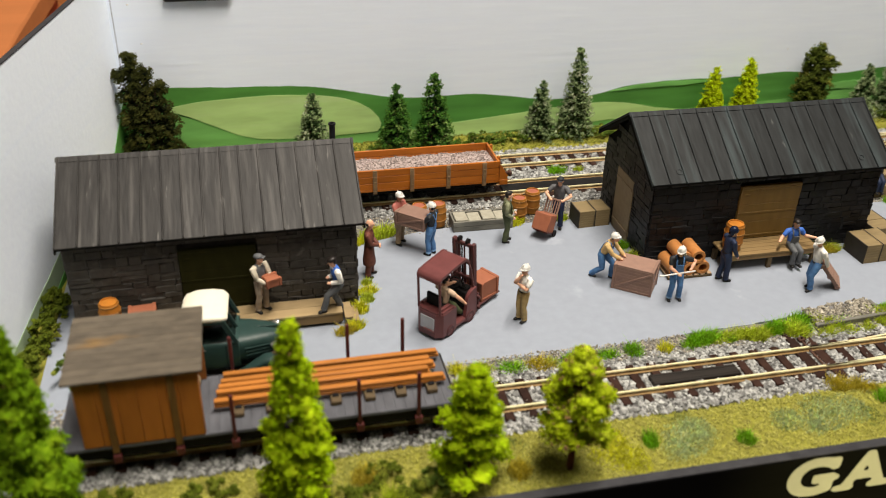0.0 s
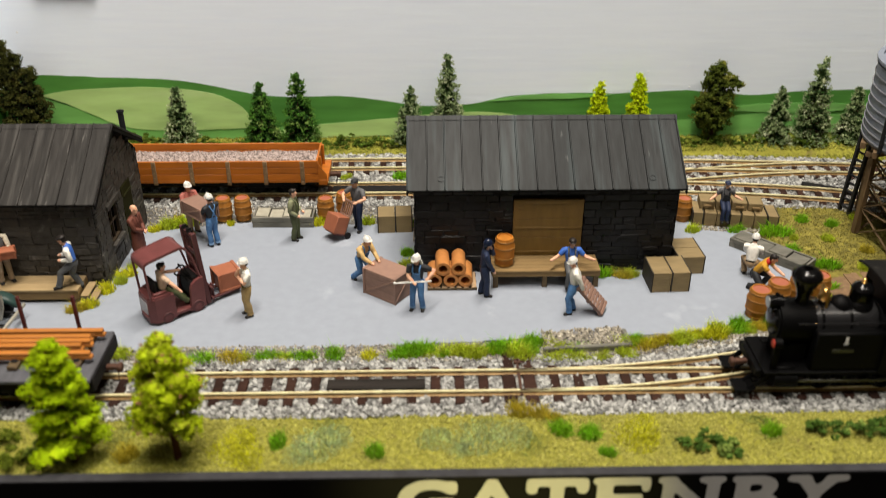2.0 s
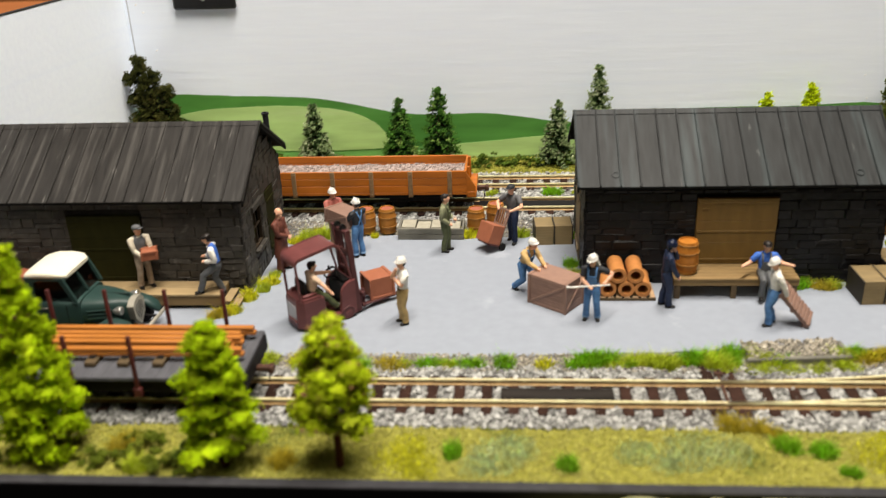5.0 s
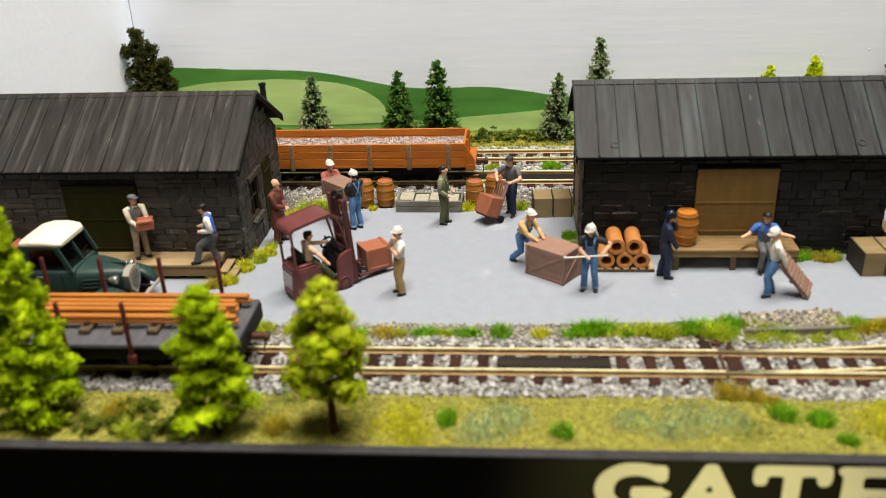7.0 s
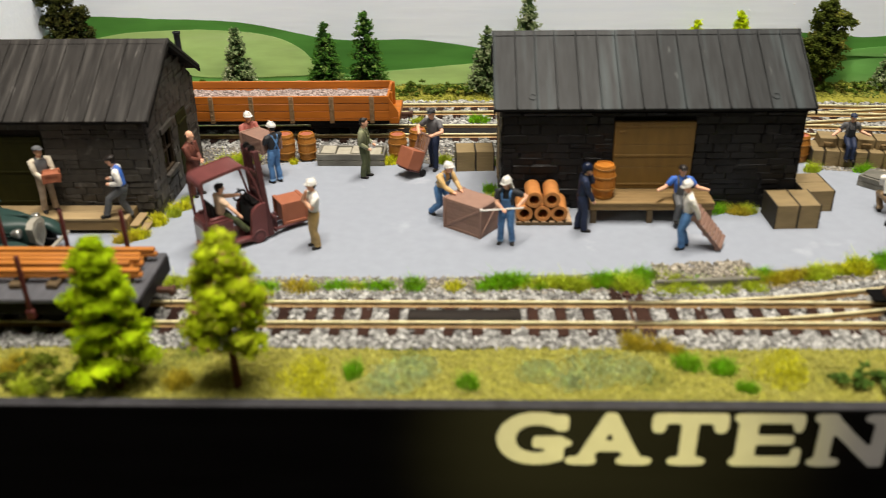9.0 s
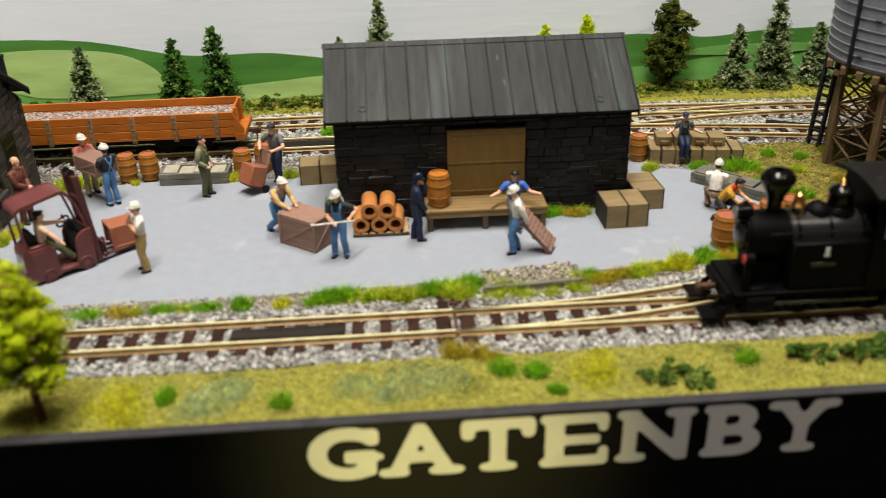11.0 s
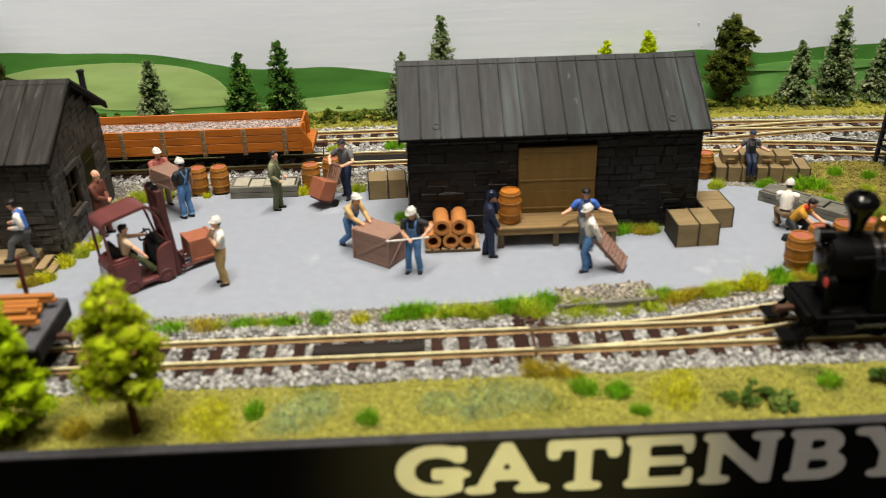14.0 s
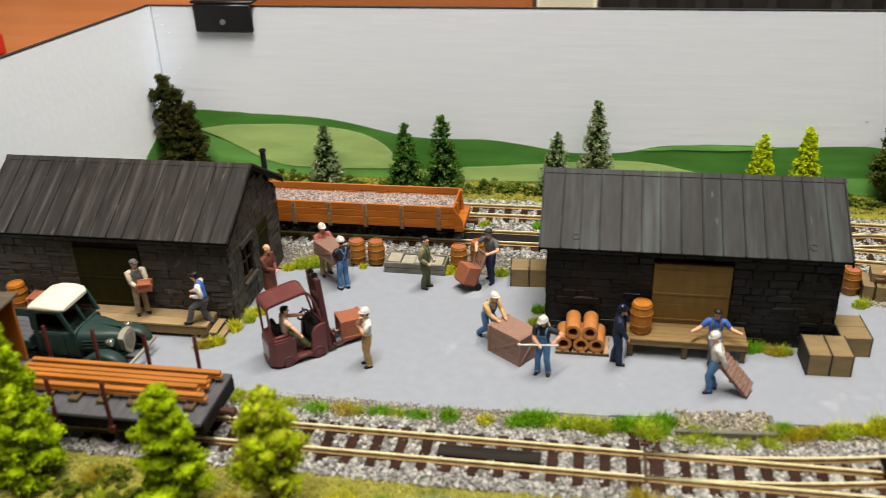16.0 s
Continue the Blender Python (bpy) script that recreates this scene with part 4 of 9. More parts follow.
def letter(ch, x0, x1, serifs, heavy=0.05, soften=9):
    """A heavy letter from the built-in font, widened to its place, with slab serifs."""
    z0, z1, y = -0.88, 0.28, -7.472
    cu = bpy.data.curves.new("letter", "FONT")
    cu.body, cu.size, cu.offset, cu.resolution_u = ch, 1.0, heavy, 8
    tmp = bpy.data.objects.new("letter_form", cu)
    scene.collection.objects.link(tmp)
    me0 = bpy.data.meshes.new_from_object(tmp.evaluated_get(bpy.context.evaluated_depsgraph_get()))
    pts = [v.co.copy() for v in me0.vertices]
    faces = [tuple(p.vertices) for p in me0.polygons]
    bpy.data.objects.remove(tmp)
    ax, bx = min(p.x for p in pts), max(p.x for p in pts)
    ay, by = min(p.y for p in pts), max(p.y for p in pts)
    inset = 0.16 if serifs else 0.0
    w0, w1 = x0 + inset * (x1 - x0) * 0.5, x1 - inset * (x1 - x0) * 0.5
    v = [(w0 + (p.x - ax) / (bx - ax) * (w1 - w0), z0 + (p.y - ay) / (by - ay) * (z1 - z0)) for p in pts]
    shapes = [[v[i] for i in f] for f in faces]
    h, wd = z1 - z0, x1 - x0
    for k, (a, b, low, high) in enumerate(serifs):
        n, cx, cz, rx, rz = 20, x0 + wd * (a + b) / 2, z0 + h * (low + high) / 2, wd * (b - a) / 2, h * (high - low) / 2
        ring = []
        for i in range(n):
            t = 2 * math.pi * i / n
            c, s = math.cos(t), math.sin(t)
            ring.append((cx + rx * math.copysign(abs(c) ** 0.6, c), cz + rz * math.copysign(abs(s) ** 0.6, s)))
        shapes.append(ring)
    # one soft, round-cornered outline out of stem and serifs
    cell, pad = 0.016, 0.12
    gx, gz = np.arange(x0 - pad, x1 + pad, cell), np.arange(z0 - pad, z1 + pad, cell)
    fill = np.zeros((len(gz), len(gx)))
    px, pz = np.meshgrid(gx, gz)
    for poly in shapes:
        inside = np.zeros(px.shape, bool)
        for (ax_, az_), (bx_, bz_) in zip(poly, poly[1:] + poly[:1]):
            if az_ != bz_:
                inside ^= ((az_ > pz) != (bz_ > pz)) & (px < (bx_ - ax_) * (pz - az_) / (bz_ - az_) + ax_)
        fill[inside] = 1.0
    for _ in range(soften):
        fill[1:-1] = (fill[:-2] + 2 * fill[1:-1] + fill[2:]) / 4
        fill[:, 1:-1] = (fill[:, :-2] + 2 * fill[:, 1:-1] + fill[:, 2:]) / 4
    g = Geo()
    level = 0.47
    for j in range(len(gz) - 1):
        for i in range(len(gx) - 1):
            q = [(gx[i], gz[j], fill[j, i]), (gx[i + 1], gz[j], fill[j, i + 1]), (gx[i + 1], gz[j + 1], fill[j + 1, i + 1]), (gx[i], gz[j + 1], fill[j + 1, i])]
            if max(c[2] for c in q) <= level:
                continue
            ring = []
            for a, b in zip(q, q[1:] + q[:1]):
                if a[2] > level:
                    ring.append((a[0], y, a[1]))
                if (a[2] > level) != (b[2] > level):
                    t = (level - a[2]) / (b[2] - a[2])
                    ring.append((a[0] + t * (b[0] - a[0]), y, a[1] + t * (b[1] - a[1])))
            if len(ring) > 2:
                g.add(ring, [tuple(range(len(ring)))])
    part("letter", g, M["letter"], fascia, "cream painted capital letter")


FOOT = 0.17
letter("G", -2.36, -0.95, [(0.78, 0.97, 0.64, 0.96), (0.52, 1.02, 0.34, 0.50)])
letter("A", -1.03, 0.49, [(0, 0.36, 0, FOOT), (0.58, 1, 0, FOOT)], 0.035)
letter("T", 0.43, 1.74, [(0.24, 0.76, 0, FOOT), (0, 0.19, 0.62, 1), (0.81, 1, 0.62, 1)], 0.03)
letter("E", 1.82, 3.03, [(0, 0.3, 0, FOOT), (0, 0.3, 1 - FOOT, 1), (0.85, 1.0, 0.64, 1), (0.87, 1.02, 0, 0.36)], 0.025)
letter("N", 3.18, 4.60, [(0, 0.40, 0, FOOT), (0, 0.3, 1 - FOOT, 1), (0.6, 1.0, 1 - FOOT, 1)], 0.03)
letter("B", 4.73, 5.91, [(0, 0.3, 0, FOOT), (0, 0.3, 1 - FOOT, 1)], 0.034, 6)
letter("Y", 5.88, 7.19, [(0, 0.4, 1 - FOOT, 1), (0.6, 1.0, 1 - FOOT, 1), (0.26, 0.74, 0, FOOT)])


# ---- stone goods sheds ----
stone_unit = {}
for key in ("stone", "stone_black"):
    stone_unit[key] = []
    for k in range(6):
        g = Geo().box(-0.5, 0.5, -0.5, 0.5, -0.5, 0.5, 0.06)
        r = random.Random(k + 3)
        g.v = [(x + r.uniform(-0.035, 0.035), y + r.uniform(-0.2, 0.2) * (y < 0), z + r.uniform(-0.05, 0.05)) for x, y, z in g.v]
        stone_unit[key].append(g.mesh("stone", [M[key]], 0.4))


def lay_stones(parent, key, length, height, place, r, clear, tall=(0.15, 0.30), wide=(0.26, 0.85), cuts=()):
    """Courses of squared rubble. place(u, z) gives the wall point, clear(u0, u1, z0, z1) says where stones may lie."""
    z = 0.0
    while z < height - 0.08:
        h = min(r.uniform(*tall), height - z)
        u = -r.uniform(0, 0.3)
        while u < length:
            w = r.uniform(*wide)
            a, b = max(u, 0), min(u + w, length)
            rows = [(z, z + h / 2), (z + h / 2, z + h)] if h > 0.21 and r.random() < 0.35 else [(z, z + h)]
            for za, zb in rows:
                spans = [(a, b)]
                for ca, cb, cz0, cz1 in cuts:
                    if za < cz1 - 0.05 and zb > cz0 + 0.05:
                        spans = [s for p, q in spans for s in ((p, min(q, ca - 0.01)), (max(p, cb + 0.01), q)) if s[1] - s[0] > 0.07]
                for a1, b1 in spans:
                    if b1 - a1 < 0.07 or not clear(a1, b1, za, zb):
                        continue
                    at, yaw = place((a1 + b1) / 2, (za + zb) / 2)
                    piece("stone", r.choice(stone_unit[key]), parent, at, (b1 - a1 - 0.014, (0.07 if key == "stone" else 0.06) + r.uniform(0, 0.04), zb - za - 0.011), (0, 0, yaw))
            u += w
        z += h


def shed(label, x0, x1, y0, y1, eave, ridge, rx0, rx1, ry0, ry1, ez, key, roof_mat, door, door_mat, gable, seed, ring_marks=()):
    """door: (x0, x1, z0, z1) in the front; gable: (side, opening list of (y0, y1, z0, z1, kind))."""
    r = random.Random(seed)
    ob = thing("stone_shed", label, "shed", ((x0 + x1) / 2, (y0 + y1) / 2, 0), group="goods sheds")
    ox, oy = (x0 + x1) / 2, (y0 + y1) / 2
    hx, hy = (x1 - x0) / 2, (y1 - y0) / 2
    t = 0.18
    mortar = M["mortar_grey" if key == "stone" else "mortar"]
    fw = part("front_wall", Geo().box(-hx, hx, -hy, -hy + t, -0.05, eave + 0.1), mortar, ob)
    part("rear_wall", Geo().box(-hx, hx, hy - t, hy, -0.05, eave), M["mortar"], ob)
    side, openings = gable
    rz = ridge - 0.10
    walls = {}
    for s in (-1, 1):
        g = Geo()
        xa, xb = (s * hx - t, s * hx) if s > 0 else (s * hx, s * hx + t)
        holes = sorted([o for o in openings if o[4] == "window"]) if s == side else []
        if holes:
            h = holes[0]
            a, b = h[0] - oy, h[1] - oy
            g.box(xa, xb, -hy + t, a, -0.05, eave).box(xa, xb, b, hy - t, -0.05, eave).box(xa, xb, a, b, -0.05, h[2]).box(xa, xb, a, b, h[3], eave)
        else:
            g.box(xa, xb, -hy + t, hy - t, -0.05, eave)
        g.prism([(-hy, eave), (hy, eave), (0.0, rz)], "x", xa, xb)
        walls[s] = part("gable_wall", g, mortar, ob)
    # front stones
    def clear(a, b, za, zb):
        return True
    lay_stones(fw, key, x1 - x0, eave - 0.04, lambda u, z: ((u - hx, -hy, z), 0.0), r, clear, cuts=[(door[0] - x0, door[1] - x0, door[2] - 9, door[3])])
    # gable stones
    def clear_g(a, b, za, zb):
        mid = (a + b) / 2
        roof = eave + (rz - eave) * (1 - abs(mid - hy) / hy)
        return zb < roof - 0.02
    yaw = radians(90) if side > 0 else radians(-90)
    if side > 0:
        lay_stones(walls[1], key, y1 - y0, rz, lambda u, z: ((hx, u - hy, z), yaw), r, clear_g, cuts=[(o[0] - y0, o[1] - y0, o[2], o[3]) for o in openings])
    else:
        lay_stones(walls[-1], key, y1 - y0, rz, lambda u, z: ((-hx, u - hy, z), yaw), r, clear_g, tall=(0.16, 0.28), wide=(0.25, 0.7), cuts=[(o[0] - y0, o[1] - y0, o[2], o[3]) for o in openings])
    # front door: boarded, proud of the wall
    d = part("door", Geo().box(door[0] - ox, door[1] - ox, -hy - 0.10, -hy + 0.02, door[2], door[3], 0.015), door_mat, ob, "wide boarded sliding door")
    bm = Geo().box(0.02, door[1] - door[0] - 0.02, -0.018, 0, -0.03, 0.03, 0.006).mesh("batten", [door_mat])
    for z in (door[2] + 0.12, (door[2] + door[3]) / 2, door[3] - 0.12):
        piece("batten", bm, d, (door[0] - ox, -hy - 0.10, z))
    n = 3
    for i in range(n):
        w = (door[3] - door[2] - 0.02) / n
        part("panel", Geo().box(door[0] - ox + 0.01, door[1] - ox - 0.01, -hy - 0.106, -hy - 0.095, door[2] + 0.01 + i * w + 0.004, door[2] + 0.01 + (i + 1) * w - 0.004, 0.004), door_mat, d)
    part("latch", Geo().box(door[0] - ox + 0.12, door[0] - ox + 0.28, -hy - 0.125, -hy - 0.10, door[3] - 0.30, door[3] - 0.24, 0.006), door_mat, d)
    for o in openings:
        s = side
        xf = s * hx
        a, b = o[0] - oy, o[1] - oy
        out = 0.06 * s
        if o[4] == "door":
            dd = part("side_door", Geo().box(min(xf, xf + out), max(xf, xf + out), a, b, o[2], o[3], 0.01), o[5], ob, "narrow boarded side door")
            for q in (0.15, 0.85):
                zc = o[2] + (o[3] - o[2]) * q
                part("batten", Geo().box(min(xf + out, xf + 1.6 * out), max(xf + out, xf + 1.6 * out), a + 0.05, b - 0.05, zc - 0.05, zc + 0.05, 0.01), o[5], dd)
        else:
            fr = Geo()
            for ya, yb, za, zb in ((a, a + 0.06, o[2], o[3]), (b - 0.06, b, o[2], o[3]), (a, b, o[2], o[2] + 0.06), (a, b, o[3] - 0.06, o[3]), ((a + b) / 2 - 0.025, (a + b) / 2 + 0.025, o[2], o[3]),
                                   (a, b, (o[2] + o[3]) / 2 - 0.025, (o[2] + o[3]) / 2 + 0.025))[:4]:
                fr.box(min(xf - out, xf + out * 0.6), max(xf - out, xf + out * 0.6), ya, yb, za, zb, 0.008)
            w = part("window", fr, M["window_brown"], ob, "small dark brown window frame in the stone gable")
            part("glazing_bar", Geo().box(min(xf - out, xf), max(xf - out, xf), (a + b) / 2 - 0.025, (a + b) / 2 + 0.025, o[2] + 0.06, o[3] - 0.06, 0.006), M["window_brown"], w)
            part("glazing_bar", Geo().box(min(xf - out * 0.9, xf), max(xf - out * 0.9, xf), a + 0.06, b - 0.06, (o[2] + o[3]) / 2 - 0.025, (o[2] + o[3]) / 2 + 0.025, 0.006), M["window_brown"], w)
            part("sill", Geo().box(min(xf, xf + 2.4 * out), max(xf, xf + 2.4 * out), a - 0.06, b + 0.06, o[2] - 0.09, o[2], 0.012), M["stone"], ob)
            part("lintel", Geo().box(min(xf, xf + 2.0 * out), max(xf, xf + 2.0 * out), a - 0.1, b + 0.1, o[3], o[3] + 0.16, 0.012), M["stone"], ob)
            part("pane", Geo().box(xf - 1.3 * out - 0.006, xf - 1.3 * out + 0.006, a, b, o[2], o[3]), M["gloss_black"], w)
    # roof sheets with standing seams
    px0, px1 = rx0 - ox, rx1 - ox
    f0, f1, top = ry0 - oy, ry1 - oy, ridge
    mid = (f0 + f1) / 2
    for s, fy in ((0, f0), (1, f1)):
        thick = 0.07
        sheet = part("roof_deck", Geo().prism([(fy, ez - 0.02), (mid, top - 0.02), (mid, top - thick), (fy, ez - thick)], "x", px0 + 0.01, px1 - 0.01), M["mortar"], ob, "dark roof boarding")
        run = Vector((0, mid - fy, top - ez))
        slope = math.atan2(run.z, abs(run.y))
        L = run.length
        seam = Geo().box(-0.022, 0.022, -L / 2, L / 2, 0, 0.045, 0.012).mesh("seam", [roof_mat])
        count = 15
        xs = [px0 + 0.03 + (px1 - px0 - 0.06) * i / count + (r.uniform(-0.03, 0.03) if 0 < i < count else 0) for i in range(count + 1)]
        for a, b in zip([px0] + xs[1:-1], xs[1:-1] + [px1]):
            dz = r.uniform(0, 0.006)
            part("roof_sheet", Geo().prism([(fy, ez + dz), (mid, top + dz), (mid, top - 0.025), (fy, ez - 0.025)], "x", a, b), roof_mat, sheet)
        for x in xs:
            piece("seam", seam, sheet, (x, (fy + mid) / 2, (ez + top) / 2 + 0.0), turn=(slope if fy < mid else -slope, 0, 0))
    for x in ring_marks:
        m = Matrix.Translation((x - ox, f0 + 0.31, ez + 0.31 * (top - ez) / (mid - f0) + 0.012)) @ Matrix.Rotation(math.atan2(top - ez, mid - f0), 4, "X")
        part("roof_ring", Geo().lathe([(0.07, -0.01), (0.07, 0.012), (0.10, 0.012), (0.10, -0.01)], 18, at=m, caps=False), roof_mat, ob, "small round mark on the roof")
    part("ridge_cap", Geo().prism([(mid - 0.13, top - 0.06), (mid, top + 0.035), (mid + 0.13, top - 0.06), (mid, top - 0.03)], "x", px0 - 0.02, px1 + 0.02), roof_mat, ob)
    for s in (-1, 1):
        xe = px0 if s < 0 else px1
        for fy in (f0, f1):
            part("barge_board", Geo().prism([(fy, ez - 0.07), (mid, top - 0.07), (mid, top - 0.17), (fy, ez - 0.16)], "x", xe - 0.05 * (s > 0), xe + 0.05 * (s < 0)), M["mortar"], ob)
    return ob


shed("black stone goods shed with a dark seamed roof and brown door", -1.88, 5.55, 1.36, 4.98, 2.62, 4.12, -2.13, 5.68, 1.08, 5.26, 2.76, "stone_black", M["roof_blue"],
     (0.88, 2.86, 0.58, 2.37), M["door_brown"], (-1, [(2.62, 3.85, 0.0, 2.10, "door", M["door_tan"])]), 11, (-1.17, 4.74))
shed("dark grey stone goods shed with a weathered seamed roof", -17.95, -10.66, 0.70, 4.80, 2.62, 4.10, -18.05, -10.42, 0.40, 5.06, 2.74, "stone", M["roof"],
     (-15.2, -13.25, 0.42, 2.28), M["door_olive"], (1, [(1.62, 2.42, 0.85, 1.95, "window"), (2.95, 3.75, 0.0, 2.0, "door", M["door_olive"])]), 23)
single("stove_pipe", Geo().lathe([(0.085, 0), (0.085, 0.95), (0.11, 0.97), (0.11, 1.02), (0.06, 1.02), (0.06, 0.9)], 12), M["ladder"], "black stove pipe standing up from the shed roof", "chimney", (-10.78, 4.55, 2.82))


# ---- loading docks ----
def boards(parent, x0, x1, y0, y1, z0, z1, n, material, along="x"):
    for i in range(n):
        a = y0 + (y1 - y0) * i / n
        b = y0 + (y1 - y0) * (i + 1) / n
        if along == "x":
            part("board", Geo().box(x0, x1, a + 0.006, b - 0.006, z0, z1, 0.012), material, parent)
        else:
            part("board", Geo().box(a + 0.006, b - 0.006, x0, x1, z0, z1, 0.012), material, parent)


dock = thing("loading_dock", "low brown plank loading dock against the black shed", "dock", (0.27, 0.38, 0))
boards(dock, 0, 3.05, 0, 0.92, 0.50, 0.57, 5, M["deck"])
part("front_beam", Geo().box(0, 3.05, 0.03, 0.13, 0.36, 0.50, 0.01), M["deck"], dock)
for x in (0.03, 1.42, 2.88):
    for y in (0.04, 0.78):
        part("leg", Geo().box(x, x + 0.14, y, y + 0.12, 0, 0.36, 0.01), M["deck_dark"], dock)
dock = thing("loading_dock", "tan plank loading dock with steps beside the grey shed", "dock", (-17.8, -0.18, 0))
boards(dock, 0, 6.65, 0, 0.80, 0.36, 0.43, 2, M["deck_pale"])
part("front_beam", Geo().box(0, 6.65, 0.03, 0.12, 0.10, 0.36, 0.01), M["deck"], dock)
part("end_beam", Geo().box(6.53, 6.65, 0.12, 0.8, 0.06, 0.36, 0.01), M["deck"], dock)
for x in (0.05, 2.2, 4.4, 6.4):
    part("leg", Geo().box(x, x + 0.14, 0.02, 0.14, 0, 0.1, 0.01), M["deck_dark"], dock)
steps = thing("plank_steps", "two weathered plank steps at the dock's end", "steps", (-11.1, -0.2, 0))
for k, (a, z) in enumerate(((0, 0.26), (0.18, 0.12))):
    part("tread", Geo().box(a, a + 0.22, 0.0, 0.75, z - 0.05, z, 0.01), M["deck_pale"], steps)
part("stringer", Geo().prism([(0, 0), (0.42, 0), (0.42, 0.07), (0, 0.24)], "y", 0.0, 0.06), M["greywood"], steps)
part("stringer", Geo().prism([(0, 0), (0.42, 0), (0.42, 0.07), (0, 0.24)], "y", 0.69, 0.75), M["greywood"], steps)


# ---- barrels, crates and other goods ----
def barrel_parts(ob, body_mat, lid_mat, h=0.78, r=0.27):
    prof = [(r * 0.80, 0), (r * 0.90, h * 0.14), (r * 0.98, h * 0.34), (r, h * 0.5), (r * 0.98, h * 0.66), (r * 0.90, h * 0.86), (r * 0.80, h), (r * 0.70, h), (r * 0.70, h - 0.05)]
    part("barrel_body", Geo().lathe(prof, 20), body_mat, ob)
    part("lid", Geo().cyl((0, 0, h - 0.06), (0, 0, h - 0.03), r * 0.72, n=20), lid_mat, ob, "reddish barrel head")
    for z in (0.05, 0.30, 0.66, 0.90):
        rr = r * (0.80 + 0.2 * math.sin(math.pi * z))
        part("hoop", Geo().lathe([(rr + 0.006, h * z - 0.025), (rr + 0.02, h * z - 0.02), (rr + 0.02, h * z + 0.02), (rr + 0.006, h * z + 0.025)], 20, caps=False), M["hoop"], ob)


def barrel(at, label, body_mat="barrel_rust", lid="barrel_lid", h=0.78, r=0.27, group="wooden barrels"):
    ob = thing("barrel", label, "barrel", at, group=group)
    barrel_parts(ob, M[body_mat], M[lid], h, r)
    return ob


barrel((0.62, 0.82, 0.575), "golden-orange wooden barrel standing on the brown dock", "barrel_orange", "barrel_orange", 0.86, 0.29)
for x, y in ((-8.12, 4.80), (-7.5, 4.82), (-4.82, 4.75), (-4.25, 5.15)):
    barrel((x, y, 0), "rusty brown barrel with a red head, behind the yard", group="barrels behind the yard")
for x, y in ((7.34, -1.10), (7.98, -0.72), (8.64, -0.56), (9.22, -0.38)):
    barrel((x, y, 0), "rusty brown barrel in a row at the yard's edge", group="row of barrels", h=0.84, r=0.325)
barrel((6.75, 4.55, 0), "rusty brown barrel behind the black shed", group="barrels behind the yard")
barrel((-17.0, 0.22, 0.435), "orange wooden barrel on the tan dock", "barrel_orange", "barrel_orange")


def crate(at, size, turn, label, material, line, group, braced=True, name="crate"):
    """A closed crate: body, corner battens and diagonal braces."""
    sx, sy, sz = size
    ob = thing(name, label, "crate", at, turn, group)
    part("body", Geo().box(-sx / 2, sx / 2, -sy / 2, sy / 2, 0, sz, 0.012), material, ob)
    b = 0.055
    for s in (-1, 1):
        for q in (-1, 1):
            part("corner_batten", Geo().box(s * sx / 2 - b + 0.012 * s, s * sx / 2 + b * 0.2 + 0.012 * s, q * sy / 2 - b * 0.6, q * sy / 2 + b * 0.6, 0.0, sz + 0.004, 0.008), line, ob)
        part("top_batten", Geo().box(s * sx / 2 - 0.07, s * sx / 2 + 0.018, -sy / 2 - 0.018, sy / 2 + 0.018, sz - 0.05, sz + 0.016, 0.008), material, ob)
        part("foot_batten", Geo().box(-sx / 2 - 0.015, sx / 2 + 0.015, s * sy / 2 - 0.02, s * sy / 2 + 0.02, 0.0, 0.07, 0.008), material, ob)
    if braced:
        rows = 7
        for s in (-1, 1):
            for k in range(rows):
                za, zb = 0.07 + (sz - 0.12) * k / rows + 0.004, 0.07 + (sz - 0.12) * (k + 1) / rows - 0.004
                part("plank", Geo().box(-sx / 2 + 0.05, sx / 2 - 0.05, min(s * sy / 2, s * (sy / 2 + 0.008)), max(s * sy / 2, s * (sy / 2 + 0.008)), za, zb, 0.003), material, ob)
                part("plank", Geo().box(min(s * sx / 2, s * (sx / 2 + 0.008)), max(s * sx / 2, s * (sx / 2 + 0.008)), -sy / 2 + 0.04, sy / 2 - 0.04, za, zb, 0.003), material, ob)
        for s in (-1, 1):
            L, a = math.hypot(sx, sz * 0.85), math.atan2(sz * 0.85, sx)
            part("brace", Geo().box(-L / 2 + 0.03, L / 2 - 0.03, -0.014, 0.014, -0.03, 0.03, 0.006, at=Matrix.Translation((0, s * sy / 2 + 0.01 * s, sz / 2)) @ Matrix.Rotation(-a, 4, "Y")), material, ob)
            L, a = math.hypot(sy, sz * 0.85), math.atan2(sz * 0.85, sy)
            part("brace", Geo().box(-0.014, 0.014, -L / 2 + 0.03, L / 2 - 0.03, -0.03, 0.03, 0.006, at=Matrix.Translation((s * sx / 2 + 0.01 * s, 0, sz / 2)) @ Matrix.Rotation(a, 4, "X")), material, ob)
    return ob


crate((-2.65, 0.20, 0), (1.07, 0.76, 0.80), -37, "large mauve-brown braced crate on the grey yard", M["crate_mauve"], M["crate_mauve"], "braced crates")
crate((-8.50, 3.46, 0.86), (0.95, 0.62, 0.42), -42, "mauve-brown crate carried between two figurines", M["crate_mauve"], M["crate_mauve"], "braced crates")
crate((-16.2, 0.20, 0.435), (0.6, 0.5, 0.45), 4, "red-brown crate on the tan dock", M["crate_red"], M["crate_red"], "braced crates", braced=False)


